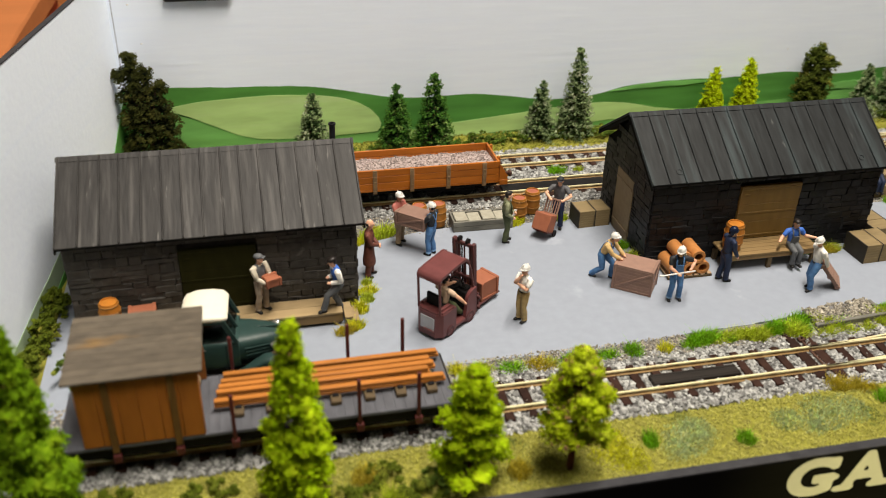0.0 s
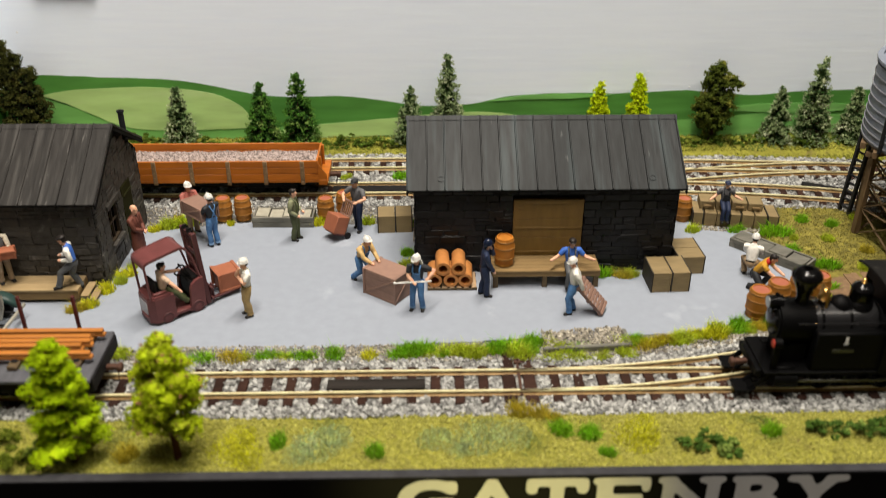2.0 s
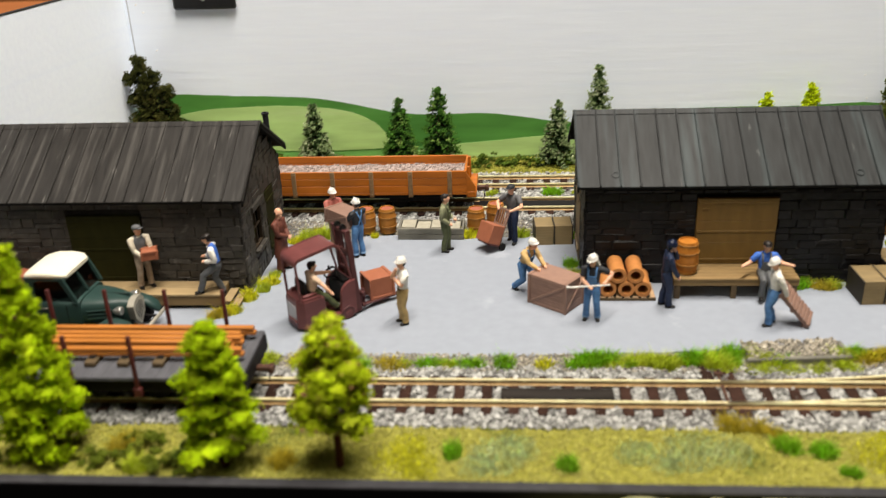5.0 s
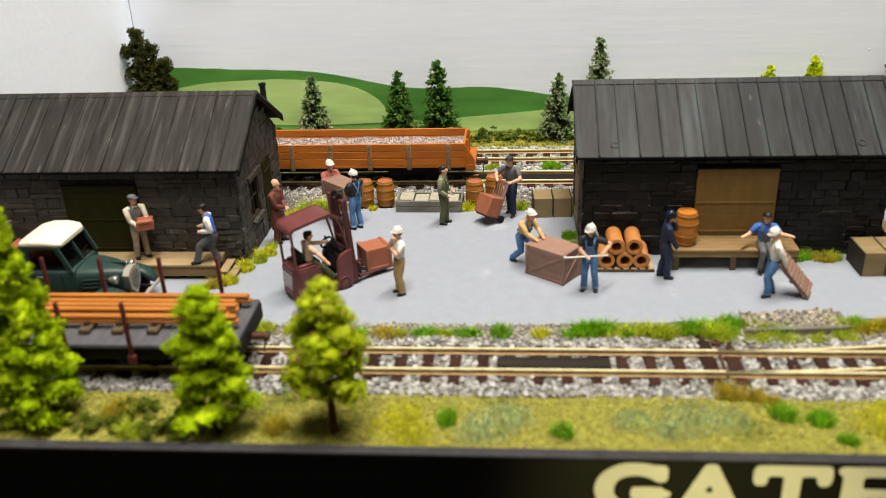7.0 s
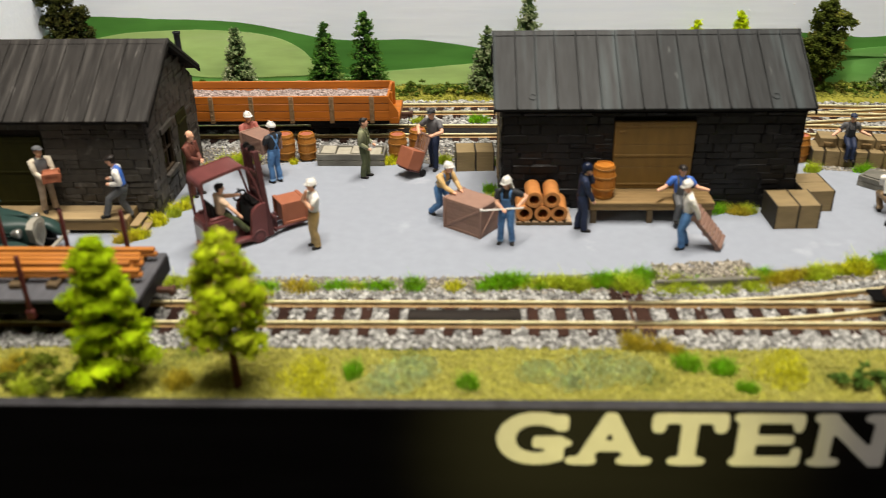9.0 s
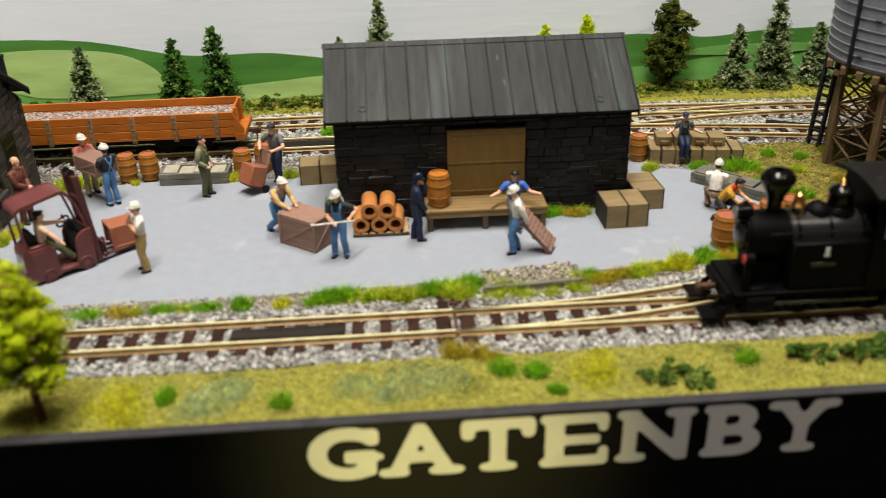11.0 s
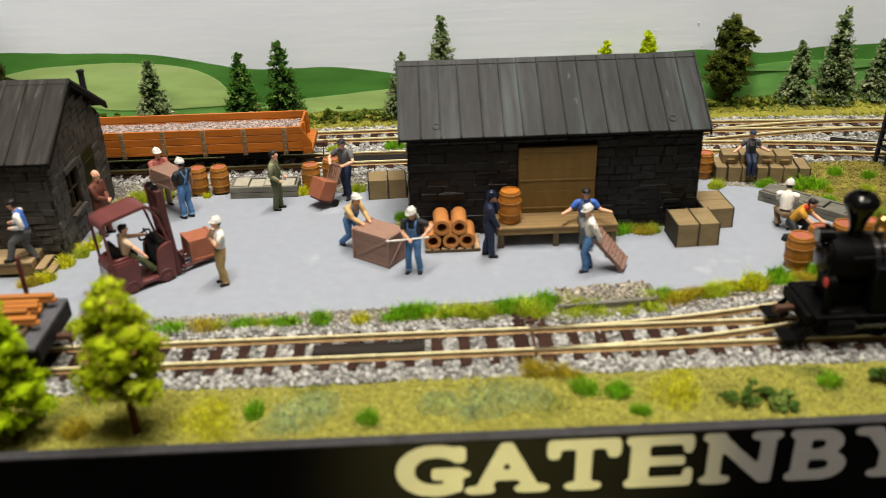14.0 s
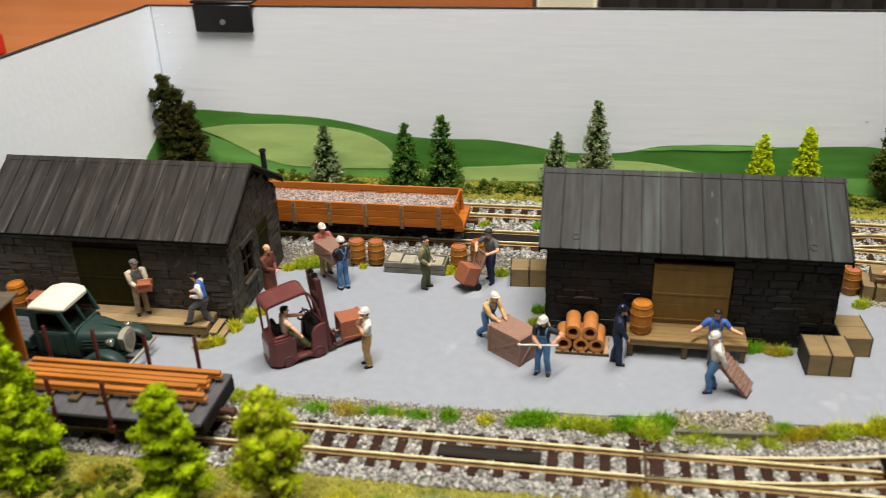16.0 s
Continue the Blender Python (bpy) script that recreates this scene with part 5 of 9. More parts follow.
def box_pair(at, turn, size, n, label, group, edge="crate_line"):
    ob = thing("packing_case", label, "case", at, turn, group)
    w = size[0] / n
    for i in range(n):
        c = part("case_body", Geo().box(i * w + 0.012, (i + 1) * w - 0.012, 0, size[1], 0, size[2], 0.012), M["crate_tan"], ob)
        k = max(3, int(round(size[2] / 0.085)))
        for j in range(k):
            part("plank", Geo().box(i * w + 0.045, (i + 1) * w - 0.045, -0.010, 0.0, j * size[2] / k + 0.003, (j + 1) * size[2] / k - 0.001, 0.002), M["crate_tan"], c)
        for a, key in ((i * w + 0.008, edge), ((i + 1) * w - 0.042, edge if i == n - 1 else "crate_tan")):
            part("strap", Geo().box(a, a + 0.034, -0.014, size[1] + 0.012, -0.0, size[2] + 0.008, 0.005), M[key], c)
    return ob


box_pair((4.72, 0.10, 0), 2, (1.12, 0.95, 0.62), 2, "pair of olive-brown packing cases strapped together", "packing cases")
box_pair((5.70, 1.08, 0), 3, (0.82, 0.57, 0.56), 1, "olive-brown packing case beside the black shed", "packing cases")
box_pair((5.67, 1.67, 0), 3, (0.82, 0.57, 0.56), 1, "olive-brown packing case behind another, by the shed", "packing cases")
box_pair((-3.12, 3.76, 0), 3, (1.12, 0.72, 0.58), 2, "pair of olive-brown packing cases beside the shed", "packing cases")
for i in range(7):
    box_pair((6.95 + i * 0.385, 4.14 - 0.054 * i, 0), -8, (0.37, 0.85, 0.46), 1, "olive-brown suitcase-like case in a long row", "row of cases", "crate_line" if i % 3 == 0 else "crate_tan")
for i in range(4):
    c = box_pair((7.22 + i * 0.50, 4.40 - 0.07 * i, 0.47), -8, (0.47, 0.58, 0.26), 1, "olive-brown case lying on the long row", "row of cases", "crate_tan")
    part("handle", Geo().cyl((0.14, -0.02, 0.10), (0.14, -0.09, 0.15), 0.03, n=6).cyl((0.33, -0.02, 0.10), (0.33, -0.09, 0.15), 0.03, n=6).cyl((0.12, -0.09, 0.15), (0.35, -0.09, 0.15), 0.035, n=6), M["deck"], c)

# clay pipes on a pallet
pal = thing("pallet", "pale wooden pallet under the clay pipes", "pallet", (-1.58, 0.30, 0), 0)
for i in range(7):
    part("slat", Geo().box(0.02 + i * 0.205, 0.17 + i * 0.205, 0, 0.85, 0.07, 0.11, 0.008), M["pallet"], pal)
for y in (0.0, 0.38, 0.76):
    part("bearer", Geo().box(0.02, 1.42, y, y + 0.09, 0, 0.07, 0.006), M["deck_dark"], pal)
for k, (x, z) in enumerate(((-1.36, 0.315), (-0.92, 0.315), (-0.48, 0.315), (-1.13, 0.69), (-0.68, 0.69))):
    g = Geo().lathe([(0.125, -0.41), (0.205, -0.41), (0.215, -0.38), (0.2, -0.33), (0.2, 0.41), (0.125, 0.41), (0.125, -0.41)], 20, at=Matrix.Translation((0, 0, 0)) @ Matrix.Rotation(radians(90), 4, "X").inverted(), caps=False)
    single("clay_pipe", g, M["clay"], "orange clay drain pipe stacked on a pallet", "pipe", (x, 0.72, z), RNG.uniform(-3, 3), "stack of clay pipes")

# grey timber boxes
def timber_box(at, turn, L, W, h, fill, label):
    ob = thing("timber_box", label, "box", at, turn, "grey timber boxes")
    for y in (0, W - 0.07):
        for k in range(2):
            part("side_board", Geo().box(0, L, y, y + 0.07, k * h / 2, (k + 1) * h / 2 - 0.01, 0.01), M["greywood"], ob)
    for x in (0.0, L - 0.07):
        part("end_board", Geo().box(x + 0.002, x + 0.068, 0.07, W - 0.07, 0, h - 0.01, 0.01), M["greywood"], ob)
    part("bottom", Geo().box(0.07, L - 0.07, 0.07, W - 0.07, 0, 0.05), M["greywood"], ob)
    n = 4
    for i in range(n):
        a = 0.09 + (L - 0.18) * i / n
        part("filling", Geo().box(a, a + (L - 0.18) / n - 0.03, 0.09, W - 0.09, 0.05, h + 0.02 - 0.05 * (i % 2), 0.02), fill, ob, "pale timber packed in the box")


timber_box((-7.12, 4.20, 0), -1, 1.95, 0.75, 0.36, M["sack"], "weathered grey timber box packed with pale planks")
timber_box((7.75, 2.75, 0), -47, 2.45, 0.70, 0.30, M["greywood"], "dark grey timber box lying at the yard's edge")

# a pallet dragged on edge
drag = thing("pallet", "mauve-brown slatted pallet leaning as it is dragged", "pallet", (2.50, -0.87, 0.0), -3)
lift = Matrix.Translation((0, 0, 0.96)) @ Matrix.Rotation(radians(50), 4, "Y") @ Matrix.Rotation(radians(28), 4, "X")
for i in range(9):
    part("slat", Geo().box(0.01 + i * 0.124, 0.105 + i * 0.124, -0.24, 0.24, 0.03, 0.065, 0.008, at=lift), M["crate_mauve"], drag)
for y in (-0.235, -0.03, 0.175):
    part("bearer", Geo().box(0.0, 1.12, y, y + 0.06, -0.05, 0.03, 0.006, at=lift), M["crate_mauve"], drag)
for i in (0, 4, 8):
    part("foot_slat", Geo().box(0.01 + i * 0.124, 0.105 + i * 0.124, -0.24, 0.24, -0.085, -0.05, 0.008, at=lift), M["crate_mauve"], drag)

# hand truck with a box
ht = thing("hand_truck", "mauve wooden hand truck tipped back with a red box", "hand truck", (-4.28, 3.55, 0), 42)
back_t = Matrix.Translation((0, 0, 0.14)) @ Matrix.Rotation(radians(24), 4, "Y")
for y in (-0.24, 0.20):
    part("rail", Geo().box(-0.03, 0.03, y, y + 0.05, 0, 1.12, 0.01, at=back_t), M["crate_mauve"], ht)
for k in range(4):
    part("slat", Geo().box(-0.02, 0.02, -0.15 + k * 0.09, -0.12 + k * 0.09, 0.05, 1.05, 0.006, at=back_t), M["crate_mauve"], ht)
for z in (0.12, 0.55, 1.02):
    part("cross_bar", Geo().box(-0.035, 0.035, -0.24, 0.25, z, z + 0.06, 0.008, at=back_t), M["crate_mauve"], ht)
part("toe_plate", Geo().box(-0.42, 0.0, -0.26, 0.26, -0.02, 0.02, 0.005, at=back_t), M["maroon"], ht)
for y in (-0.3, 0.26):
    part("wheel", Geo().cyl((0.08, y, 0.11), (0.08, y + 0.05, 0.11), 0.11, n=16), M["rubber"], ht, "small black wheel")
single("crate", Geo().box(-0.50, -0.04, -0.28, 0.28, 0.03, 0.58, 0.015, at=back_t), M["crate_red"], "red-brown box riding on the hand truck", "crate", (-4.28, 3.55, 0), 42)

# low trough of stones at the yard's front
tr = thing("stone_trough", "low dark sleeper-edged bed of tan stones", "planter", (1.35, -2.72, 0), 4)
part("front_sleeper", Geo().box(0, 2.3, -0.06, 0.06, -0.05, 0.16, 0.02), M["greywood"], tr)
part("end_sleeper", Geo().box(2.2, 2.32, 0.06, 0.7, -0.05, 0.14, 0.02), M["greywood"], tr)
part("bed", Geo().box(0.1, 2.2, 0.06, 0.75, -0.05, 0.10, 0.03), M["bed"], tr)
pos = [(RNG.uniform(0.1, 2.2), RNG.uniform(0.05, 0.78), RNG.uniform(0.09, 0.15)) for _ in range(520)]
tagged(part("gravel", cloud("gravel", pos, RNG.uniform(0.03, 0.07, len(pos)), M["fine_chips"], RNG), None, tr, "loose tan stones"), kind="stuff")


def loft(g, sections, n=20, slot=0, at=None, power=0.5):
    """Rounded-box rings (x, half width, z low, z high) joined along x."""
    v = []
    for x, w, z0, z1 in sections:
        for i in range(n):
            t = 2 * math.pi * i / n
            c, s = math.cos(t), math.sin(t)
            v.append((x, w * math.copysign(abs(c) ** power, c), (z0 + z1) / 2 + (z1 - z0) / 2 * math.copysign(abs(s) ** power, s)))
    f = [(i * n + j, i * n + (j + 1) % n, (i + 1) * n + (j + 1) % n, (i + 1) * n + j)[::1] for i in range(len(sections) - 1) for j in range(n)]
    f += [tuple(range(n - 1, -1, -1)), tuple((len(sections) - 1) * n + j for j in range(n))]
    return g.add(v, f, slot, at)


RAILTOP = 0.145


def bogie(parent, x):
    b = part("bogie_frame", Geo().box(x - 0.85, x + 0.85, -0.62, -0.54, 0.30, 0.44, 0.02).box(x - 0.85, x + 0.85, 0.54, 0.62, 0.30, 0.44, 0.02).box(x - 0.15, x + 0.15, -0.6, 0.6, 0.34, 0.5, 0.02), M["wagon_frame"], parent)
    for dx in (-0.55, 0.55):
        for y in (-0.40, 0.40):
            part("wheel", Geo().cyl((x + dx, y - 0.05, 0.30), (x + dx, y + 0.05, 0.30), 0.28, n=20), M["rubber"], b)
        part("axle", Geo().cyl((x + dx, -0.5, 0.30), (x + dx, 0.5, 0.30), 0.05, n=8), M["wagon_frame"], b)


def coupler(parent, x, s, z=0.52):
    part("coupler", Geo().box(min(x, x + 0.35 * s), max(x, x + 0.35 * s), -0.07, 0.07, z - 0.06, z + 0.06, 0.02).box(min(x + 0.3 * s, x + 0.42 * s), max(x + 0.3 * s, x + 0.42 * s), -0.13, 0.09, z - 0.09, z + 0.09, 0.03)
         .cyl((x + 0.3 * s, 0.03, z - 0.05), (x + 0.25 * s, 0.05, z - 0.4), 0.015, n=6), M["rust"], parent, "rusty knuckle coupler")


# ---- flat wagon with a brake shelter ----
EX = -9.20
car = thing("flat_wagon", "grey flat wagon with orange timber shelter and maroon stakes", "wagon", (EX, -3.98, RAILTOP - 0.02), 0)
part("frame", Geo().box(-8.3, -0.05, -0.88, 0.88, 0.46, 0.80, 0.02), M["wagon_frame"], car, "dark wagon underframe")
part("deck", Geo().box(-8.35, 0, -0.98, 0.98, 0.78, 0.86, 0.012), M["wagon_deck"], car, "grey plank deck")
pl = Geo().box(-0.105, 0.105, -0.975, 0.975, 0, 0.014, 0.005).mesh("deck_plank", [M["wagon_deck"]])
deck = car.children[-1]
for i in range(24):
    piece("deck_plank", pl, deck, (-0.12 - i * 0.222, 0, 0.856))
part("end_beam", Geo().box(-0.06, 0.05, -0.9, 0.9, 0.48, 0.84, 0.02), M["wagon_frame"], car, "dark end beam")
for x in (-1.45, -6.9):
    bogie(car, x)
coupler(car, 0.0, 1)
coupler(car, -8.35, -1)
part("step_iron", Geo().cyl((-0.55, -0.95, 0.5), (-0.55, -0.97, 0.12), 0.02, n=6).cyl((-0.25, -0.95, 0.5), (-0.25, -0.97, 0.12), 0.02, n=6).cyl((-0.55, -0.97, 0.12), (-0.25, -0.97, 0.12), 0.02, n=6), M["wagon_frame"], car)
for x in (-0.85, -2.15, -3.5, -4.8):
    part("stake", Geo().box(x - 0.04, x + 0.04, -1.06, -0.98, 0.50, 1.86, 0.012), M["stake"], car, "maroon stake")
    part("stake_pocket", Geo().box(x - 0.085, x + 0.085, -1.075, -0.965, 0.46, 0.66, 0.015), M["stake"], car)
    part("stake", Geo().box(x - 0.04, x + 0.04, 0.98, 1.06, 0.50, 1.86, 0.012), M["stake"], car, "maroon stake")
    part("stake_pocket", Geo().box(x - 0.085, x + 0.085, 0.965, 1.075, 0.46, 0.66, 0.015), M["stake"], car)
for k, x in enumerate((-0.45, -1.15, -1.85, -2.6, -3.3, -4.0, -4.7)):
    part("block", Geo().box(x - 0.12, x + 0.12, -0.60, 0.72, 0.872, 0.99, 0.02), M["deck_dark"], car, "brown bearer block")
    part("clip", Geo().box(x - 0.07, x + 0.07, -0.44, -0.16, 0.99, 1.03, 0.01), M["wagon_frame"], car)
for k, (y, z, x1) in enumerate(((-0.28, 0.99, -0.10), (0.02, 0.99, -0.40), (0.20, 0.99, -0.24), (0.38, 0.99, -0.30), (0.62, 0.99, -0.08))):
    for dz in (0.0, 0.10):
        part("timber", Geo().box(-5.2 + 0.05 * k, x1 - 0.04 * dz * 10, y - 0.07 + 0.02 * dz, y + 0.07, z + dz, z + dz + 0.085, 0.014), M["timber"], car, "long orange timber")
# shelter
sh = part("shelter", Geo().box(-7.80, -5.38, -0.96, -0.88, 0.87, 2.56, 0.01).box(-7.80, -7.72, -0.88, 0.88, 0.87, 2.60, 0.01).box(-7.80, -5.38, 0.88, 0.96, 0.87, 2.64, 0.01), M["shed_wood"], car, "orange plank shelter open at one end")
for k in range(6):
    x = -7.79 + k * 0.40
    part("plank", Geo().box(x, x + 0.392, -0.985, -0.955, 0.88, 2.52, 0.008), M["shed_wood"], sh)
for x in (-7.19, -5.93):
    part("post", Geo().box(x - 0.07, x + 0.07, -1.03, -0.98, 0.70, 2.54, 0.012), M["shed_post"], sh, "olive-brown upright post")
    part("stake_pocket", Geo().box(x - 0.085, x + 0.085, -1.075, -0.965, 0.46, 0.66, 0.015), M["stake"], sh)
RT = Matrix.Translation((0, -1.10, 2.585)) @ Matrix.Rotation(radians(2.4), 4, "X")
rf = part("shelter_roof", Geo().box(-7.96, -5.28, 0, 2.18, 0, 0.05, 0.01, at=RT), M["shed_roof"], car, "brown weathered shelter roof")
for k in range(10):
    part("roof_board", Geo().box(-7.965 + 0.01 * (k % 2), -5.275 - 0.008 * (k % 3), 0.003 + k * 0.218, 0.215 + k * 0.218, 0.048, 0.064, 0.005, at=RT), M["shed_roof"], rf)
barrel((EX - 5.85, -4.10, RAILTOP + 0.85), "pale tan barrel riding in the wagon shelter", "pallet", "sack", 0.85, 0.29)
g = Geo().ball((0, 0, 0.26), (0.30, 0.26, 0.27), 14, 9)
g.v = [(x + 0.03 * noise.noise((x * 5, y * 5, z * 5)), y + 0.03 * noise.noise((x * 5, y * 5 + 4, z * 5)), z) for x, y, z in g.v]
single("sack", g, M["tan_trousers"], "plump tan sack lying in the wagon shelter", "sack", (EX - 5.78, -4.62, RAILTOP + 0.85))
single("sack", g, M["tan_trousers"], "plump tan sack lying in the wagon shelter", "sack", (EX - 5.75, -3.5, RAILTOP + 0.85), 40)

# ---- gravel wagon ----
gon = thing("gravel_wagon", "brown wooden low-sided wagon loaded with pale gravel", "wagon", (-5.15, 6.85, RAILTOP - 0.02), 0)
part("frame", Geo().box(-10.2, -0.02, -0.65, 0.65, 0.42, 0.62, 0.02), M["wagon_frame"], gon, "dark wagon underframe")
part("wagon_floor", Geo().box(-10.3, 0, -0.8, 0.8, 0.58, 0.66, 0.01), M["gondola"], gon)
for y, o in ((-0.80, -1), (0.73, 1)):
    for k in range(3):
        part("side_plank", Geo().box(-10.3, 0.0, y, y + 0.07, 0.66 + k * 0.235, 0.885 + k * 0.235, 0.012), M["gondola"], gon)
    for i in range(8):
        x = -0.52 - i * 1.22
        part("side_post", Geo().box(x - 0.07, x + 0.07, y - 0.05 if o < 0 else y + 0.07, y if o < 0 else y + 0.12, 0.52, 1.36, 0.012), M["gondola_dark"], gon, "brown side post with bolts")
        for z in (0.62, 0.78, 0.95, 1.12, 1.28):
            part("bolt", Geo().box(x - 0.025, x + 0.025, y - 0.07 if o < 0 else y + 0.12, y - 0.05 if o < 0 else y + 0.14, z - 0.02, z + 0.02, 0.005), M["gondola_dark"], gon)
for x in (-0.07, -10.3):
    for k in range(3):
        part("end_plank", Geo().box(x, x + 0.07, -0.73, 0.73, 0.66 + k * 0.235, 0.885 + k * 0.235, 0.012), M["gondola"], gon)
part("end_sill", Geo().box(0.0, 0.30, -0.85, 0.85, 0.50, 0.70, 0.02), M["gondola"], gon)
for y in (-0.55, 0.45):
    part("end_post", Geo().box(0.0, 0.09, y, y + 0.1, 0.6, 1.40, 0.012), M["gondola"], gon)
part("end_bracket", Geo().prism([(0.0, 0.7), (0.28, 0.7), (0.28, 0.85), (0.0, 1.3)], "y", -0.84, -0.76), M["gondola"], gon)
for x in (-1.6, -8.6):
    bogie(gon, x)
coupler(gon, 0.25, 1)
g = Geo()
nx2, ny2 = 60, 10
g.v = [(-10.2 + 10.13 * i / nx2, -0.73 + 1.46 * j / ny2, 1.06 + 0.10 * math.sin(math.pi * j / ny2) + 0.05 * noise.noise((i * 0.3, j * 0.4, 2))) for j in range(ny2 + 1) for i in range(nx2 + 1)]
g.f = [(j * (nx2 + 1) + i, j * (nx2 + 1) + i + 1, (j + 1) * (nx2 + 1) + i + 1, (j + 1) * (nx2 + 1) + i) for j in range(ny2) for i in range(nx2)]
g.m = [0] * len(g.f)
load = single("gravel_load", g, M["pink_chips"], "heaped pale pinkish gravel filling the wagon", "gravel", (-5.15, 6.85, RAILTOP - 0.02), kind="stuff", angle=3)
pos = [(RNG.uniform(-10.15, -0.1), RNG.uniform(-0.72, 0.72), 0) for _ in range(3600)]
pos = [(x, y, 1.07 + 0.10 * math.sin(math.pi * (y + 0.73) / 1.46) + 0.05 * noise.noise(((x + 10.2) * 1.8, (y + 0.73) * 2.7, 2))) for x, y, z in pos]
tagged(part("gravel", cloud("gravel", pos, RNG.uniform(0.02, 0.045, len(pos)), M["pink_chips"], RNG), None, load), kind="stuff")

# ---- locomotive ----
RX = 11.0
lo = thing("steam_locomotive", "small glossy black tank locomotive with a balloon stack", "locomotive", (RX, -4.0, RAILTOP - 0.01), 0)
part("running_board", Geo().box(-4.82, -0.15, -0.74, 0.74, 0.62, 0.70, 0.015), M["black"], lo)
part("frame", Geo().box(-4.82, -0.1, -0.30, 0.30, 0.22, 0.64, 0.02), M["black"], lo)
part("rear_bunker", Geo().box(-0.28, 0.12, -0.66, 0.66, 0.45, 1.22, 0.03), M["black"], lo)
part("rear_beam", Geo().box(0.10, 0.24, -0.72, 0.72, 0.18, 0.86, 0.02), M["black"], lo)
coupler(lo, 0.22, 1, 0.50)
part("front_beam", Geo().box(-4.96, -4.82, -0.62, 0.62, 0.46, 0.68, 0.02), M["black"], lo)
for y in (-0.70, 0.22):
    part("foot_board", Geo().prism([(-5.38, 0.10), (-5.02, 0.10), (-4.90, 0.22), (-4.96, 0.26), (-5.06, 0.16), (-5.38, 0.16)], "y", y, y + 0.48), M["black"], lo, "black timber foot board")
    part("foot_board_hanger", Geo().prism([(-5.02, 0.12), (-4.52, 0.60), (-4.60, 0.66), (-5.10, 0.17)], "y", y + 0.05, y + 0.12), M["black"], lo)
    part("foot_board_hanger", Geo().prism([(-5.02, 0.12), (-4.52, 0.60), (-4.60, 0.66), (-5.10, 0.17)], "y", y + 0.36, y + 0.43), M["black"], lo)
coupler(lo, -4.95, -1, 0.50)
part("boiler", Geo().cyl((-4.20, 0, 1.67), (-2.05, 0, 1.67), 0.48, n=36), M["boiler"], lo, "dark sheened boiler jacket")
for x in (-3.55, -2.9, -2.25):
    part("boiler_band", Geo().lathe([(0.484, -0.03), (0.494, -0.03), (0.494, 0.03), (0.484, 0.03)], 36, at=Matrix.Translation((x, 0, 1.67)) @ Matrix.Rotation(radians(90), 4, "Y"), caps=False), M["gloss_black"], lo)
part("smokebox", Geo().cyl((-4.50, 0, 1.67), (-3.70, 0, 1.67), 0.495, n=36).cyl((-4.54, 0, 1.67), (-4.50, 0, 1.67), 0.42, n=30).box(-4.42, -3.75, -0.34, 0.34, 0.68, 1.2, 0.03), M["black"], lo)
part("smokebox_door", Geo().lathe([(0.34, 0), (0.3, 0.06), (0.15, 0.1), (0.02, 0.11)], 24, at=Matrix.Translation((-4.54, 0, 1.67)) @ Matrix.Rotation(radians(-90), 4, "Y")), M["gloss_black"], lo)
for s in (-1, 1):
    part("side_tank", Geo().box(-3.75, -2.1, min(s * 0.42, s * 0.70), max(s * 0.42, s * 0.70), 0.70, 1.74, 0.04), M["black"], lo, "black side tank")
    part("cylinder", Geo().cyl((-4.55, s * 0.60, 0.44), (-4.0, s * 0.60, 0.44), 0.20, n=20).box(-4.5, -4.05, s * 0.52 - 0.1, s * 0.52 + 0.1, 0.5, 0.75, 0.03), M["black"], lo)
    part("piston_rod", Geo().box(-4.15, -1.9, s * 0.66 - 0.03, s * 0.66 + 0.03, 0.36, 0.44, 0.01), M["boiler"], lo)
    part("side_rod", Geo().box(-3.35, -1.75, s * 0.60 - 0.03, s * 0.60 + 0.03, 0.32, 0.40, 0.01), M["boiler"], lo)
    for x in (-3.3, -1.8):
        w = part("driving_wheel", Geo().lathe([(0.30, -0.05), (0.40, -0.05), (0.41, 0.0), (0.38, 0.05), (0.30, 0.05), (0.30, -0.05)], 28, at=Matrix.Translation((x, s * 0.42, 0.40)) @ Matrix.Rotation(radians(90), 4, "X"), caps=False)
                 .cyl((x, s * 0.42 - 0.05, 0.40), (x, s * 0.42 + 0.05, 0.40), 0.10, n=12), M["black"], lo)
        for k in range(8):
            a = k * math.pi / 4
            part("spoke", Geo().cyl((x, s * 0.42, 0.40), (x + 0.31 * math.cos(a), s * 0.42, 0.40 + 0.31 * math.sin(a)), 0.03, n=6), M["black"], w)
    part("handrail", Geo().cyl((-4.2, s * 0.56, 1.92), (-2.1, s * 0.56, 1.92), 0.018, n=6), M["boiler"], lo)
    part("number_plate", Geo().box(-3.35, -2.85, s * 0.712 - 0.006, s * 0.712 + 0.006, 1.22, 1.32, 0.004), M["boiler"], lo)
    part("cab_step", Geo().box(-0.95, -0.35, min(s * 0.66, s * 0.80), max(s * 0.66, s * 0.80), 0.14, 0.19, 0.01).box(-0.92, -0.88, s * 0.72 - 0.02, s * 0.72 + 0.02, 0.19, 0.62).box(-0.42, -0.38, s * 0.72 - 0.02, s * 0.72 + 0.02, 0.19, 0.62), M["black"], lo)
    part("grab_rail", Geo().cyl((-0.18, s * 0.78, 1.1), (-0.18, s * 0.78, 2.2), 0.02, n=6), M["boiler"], lo)
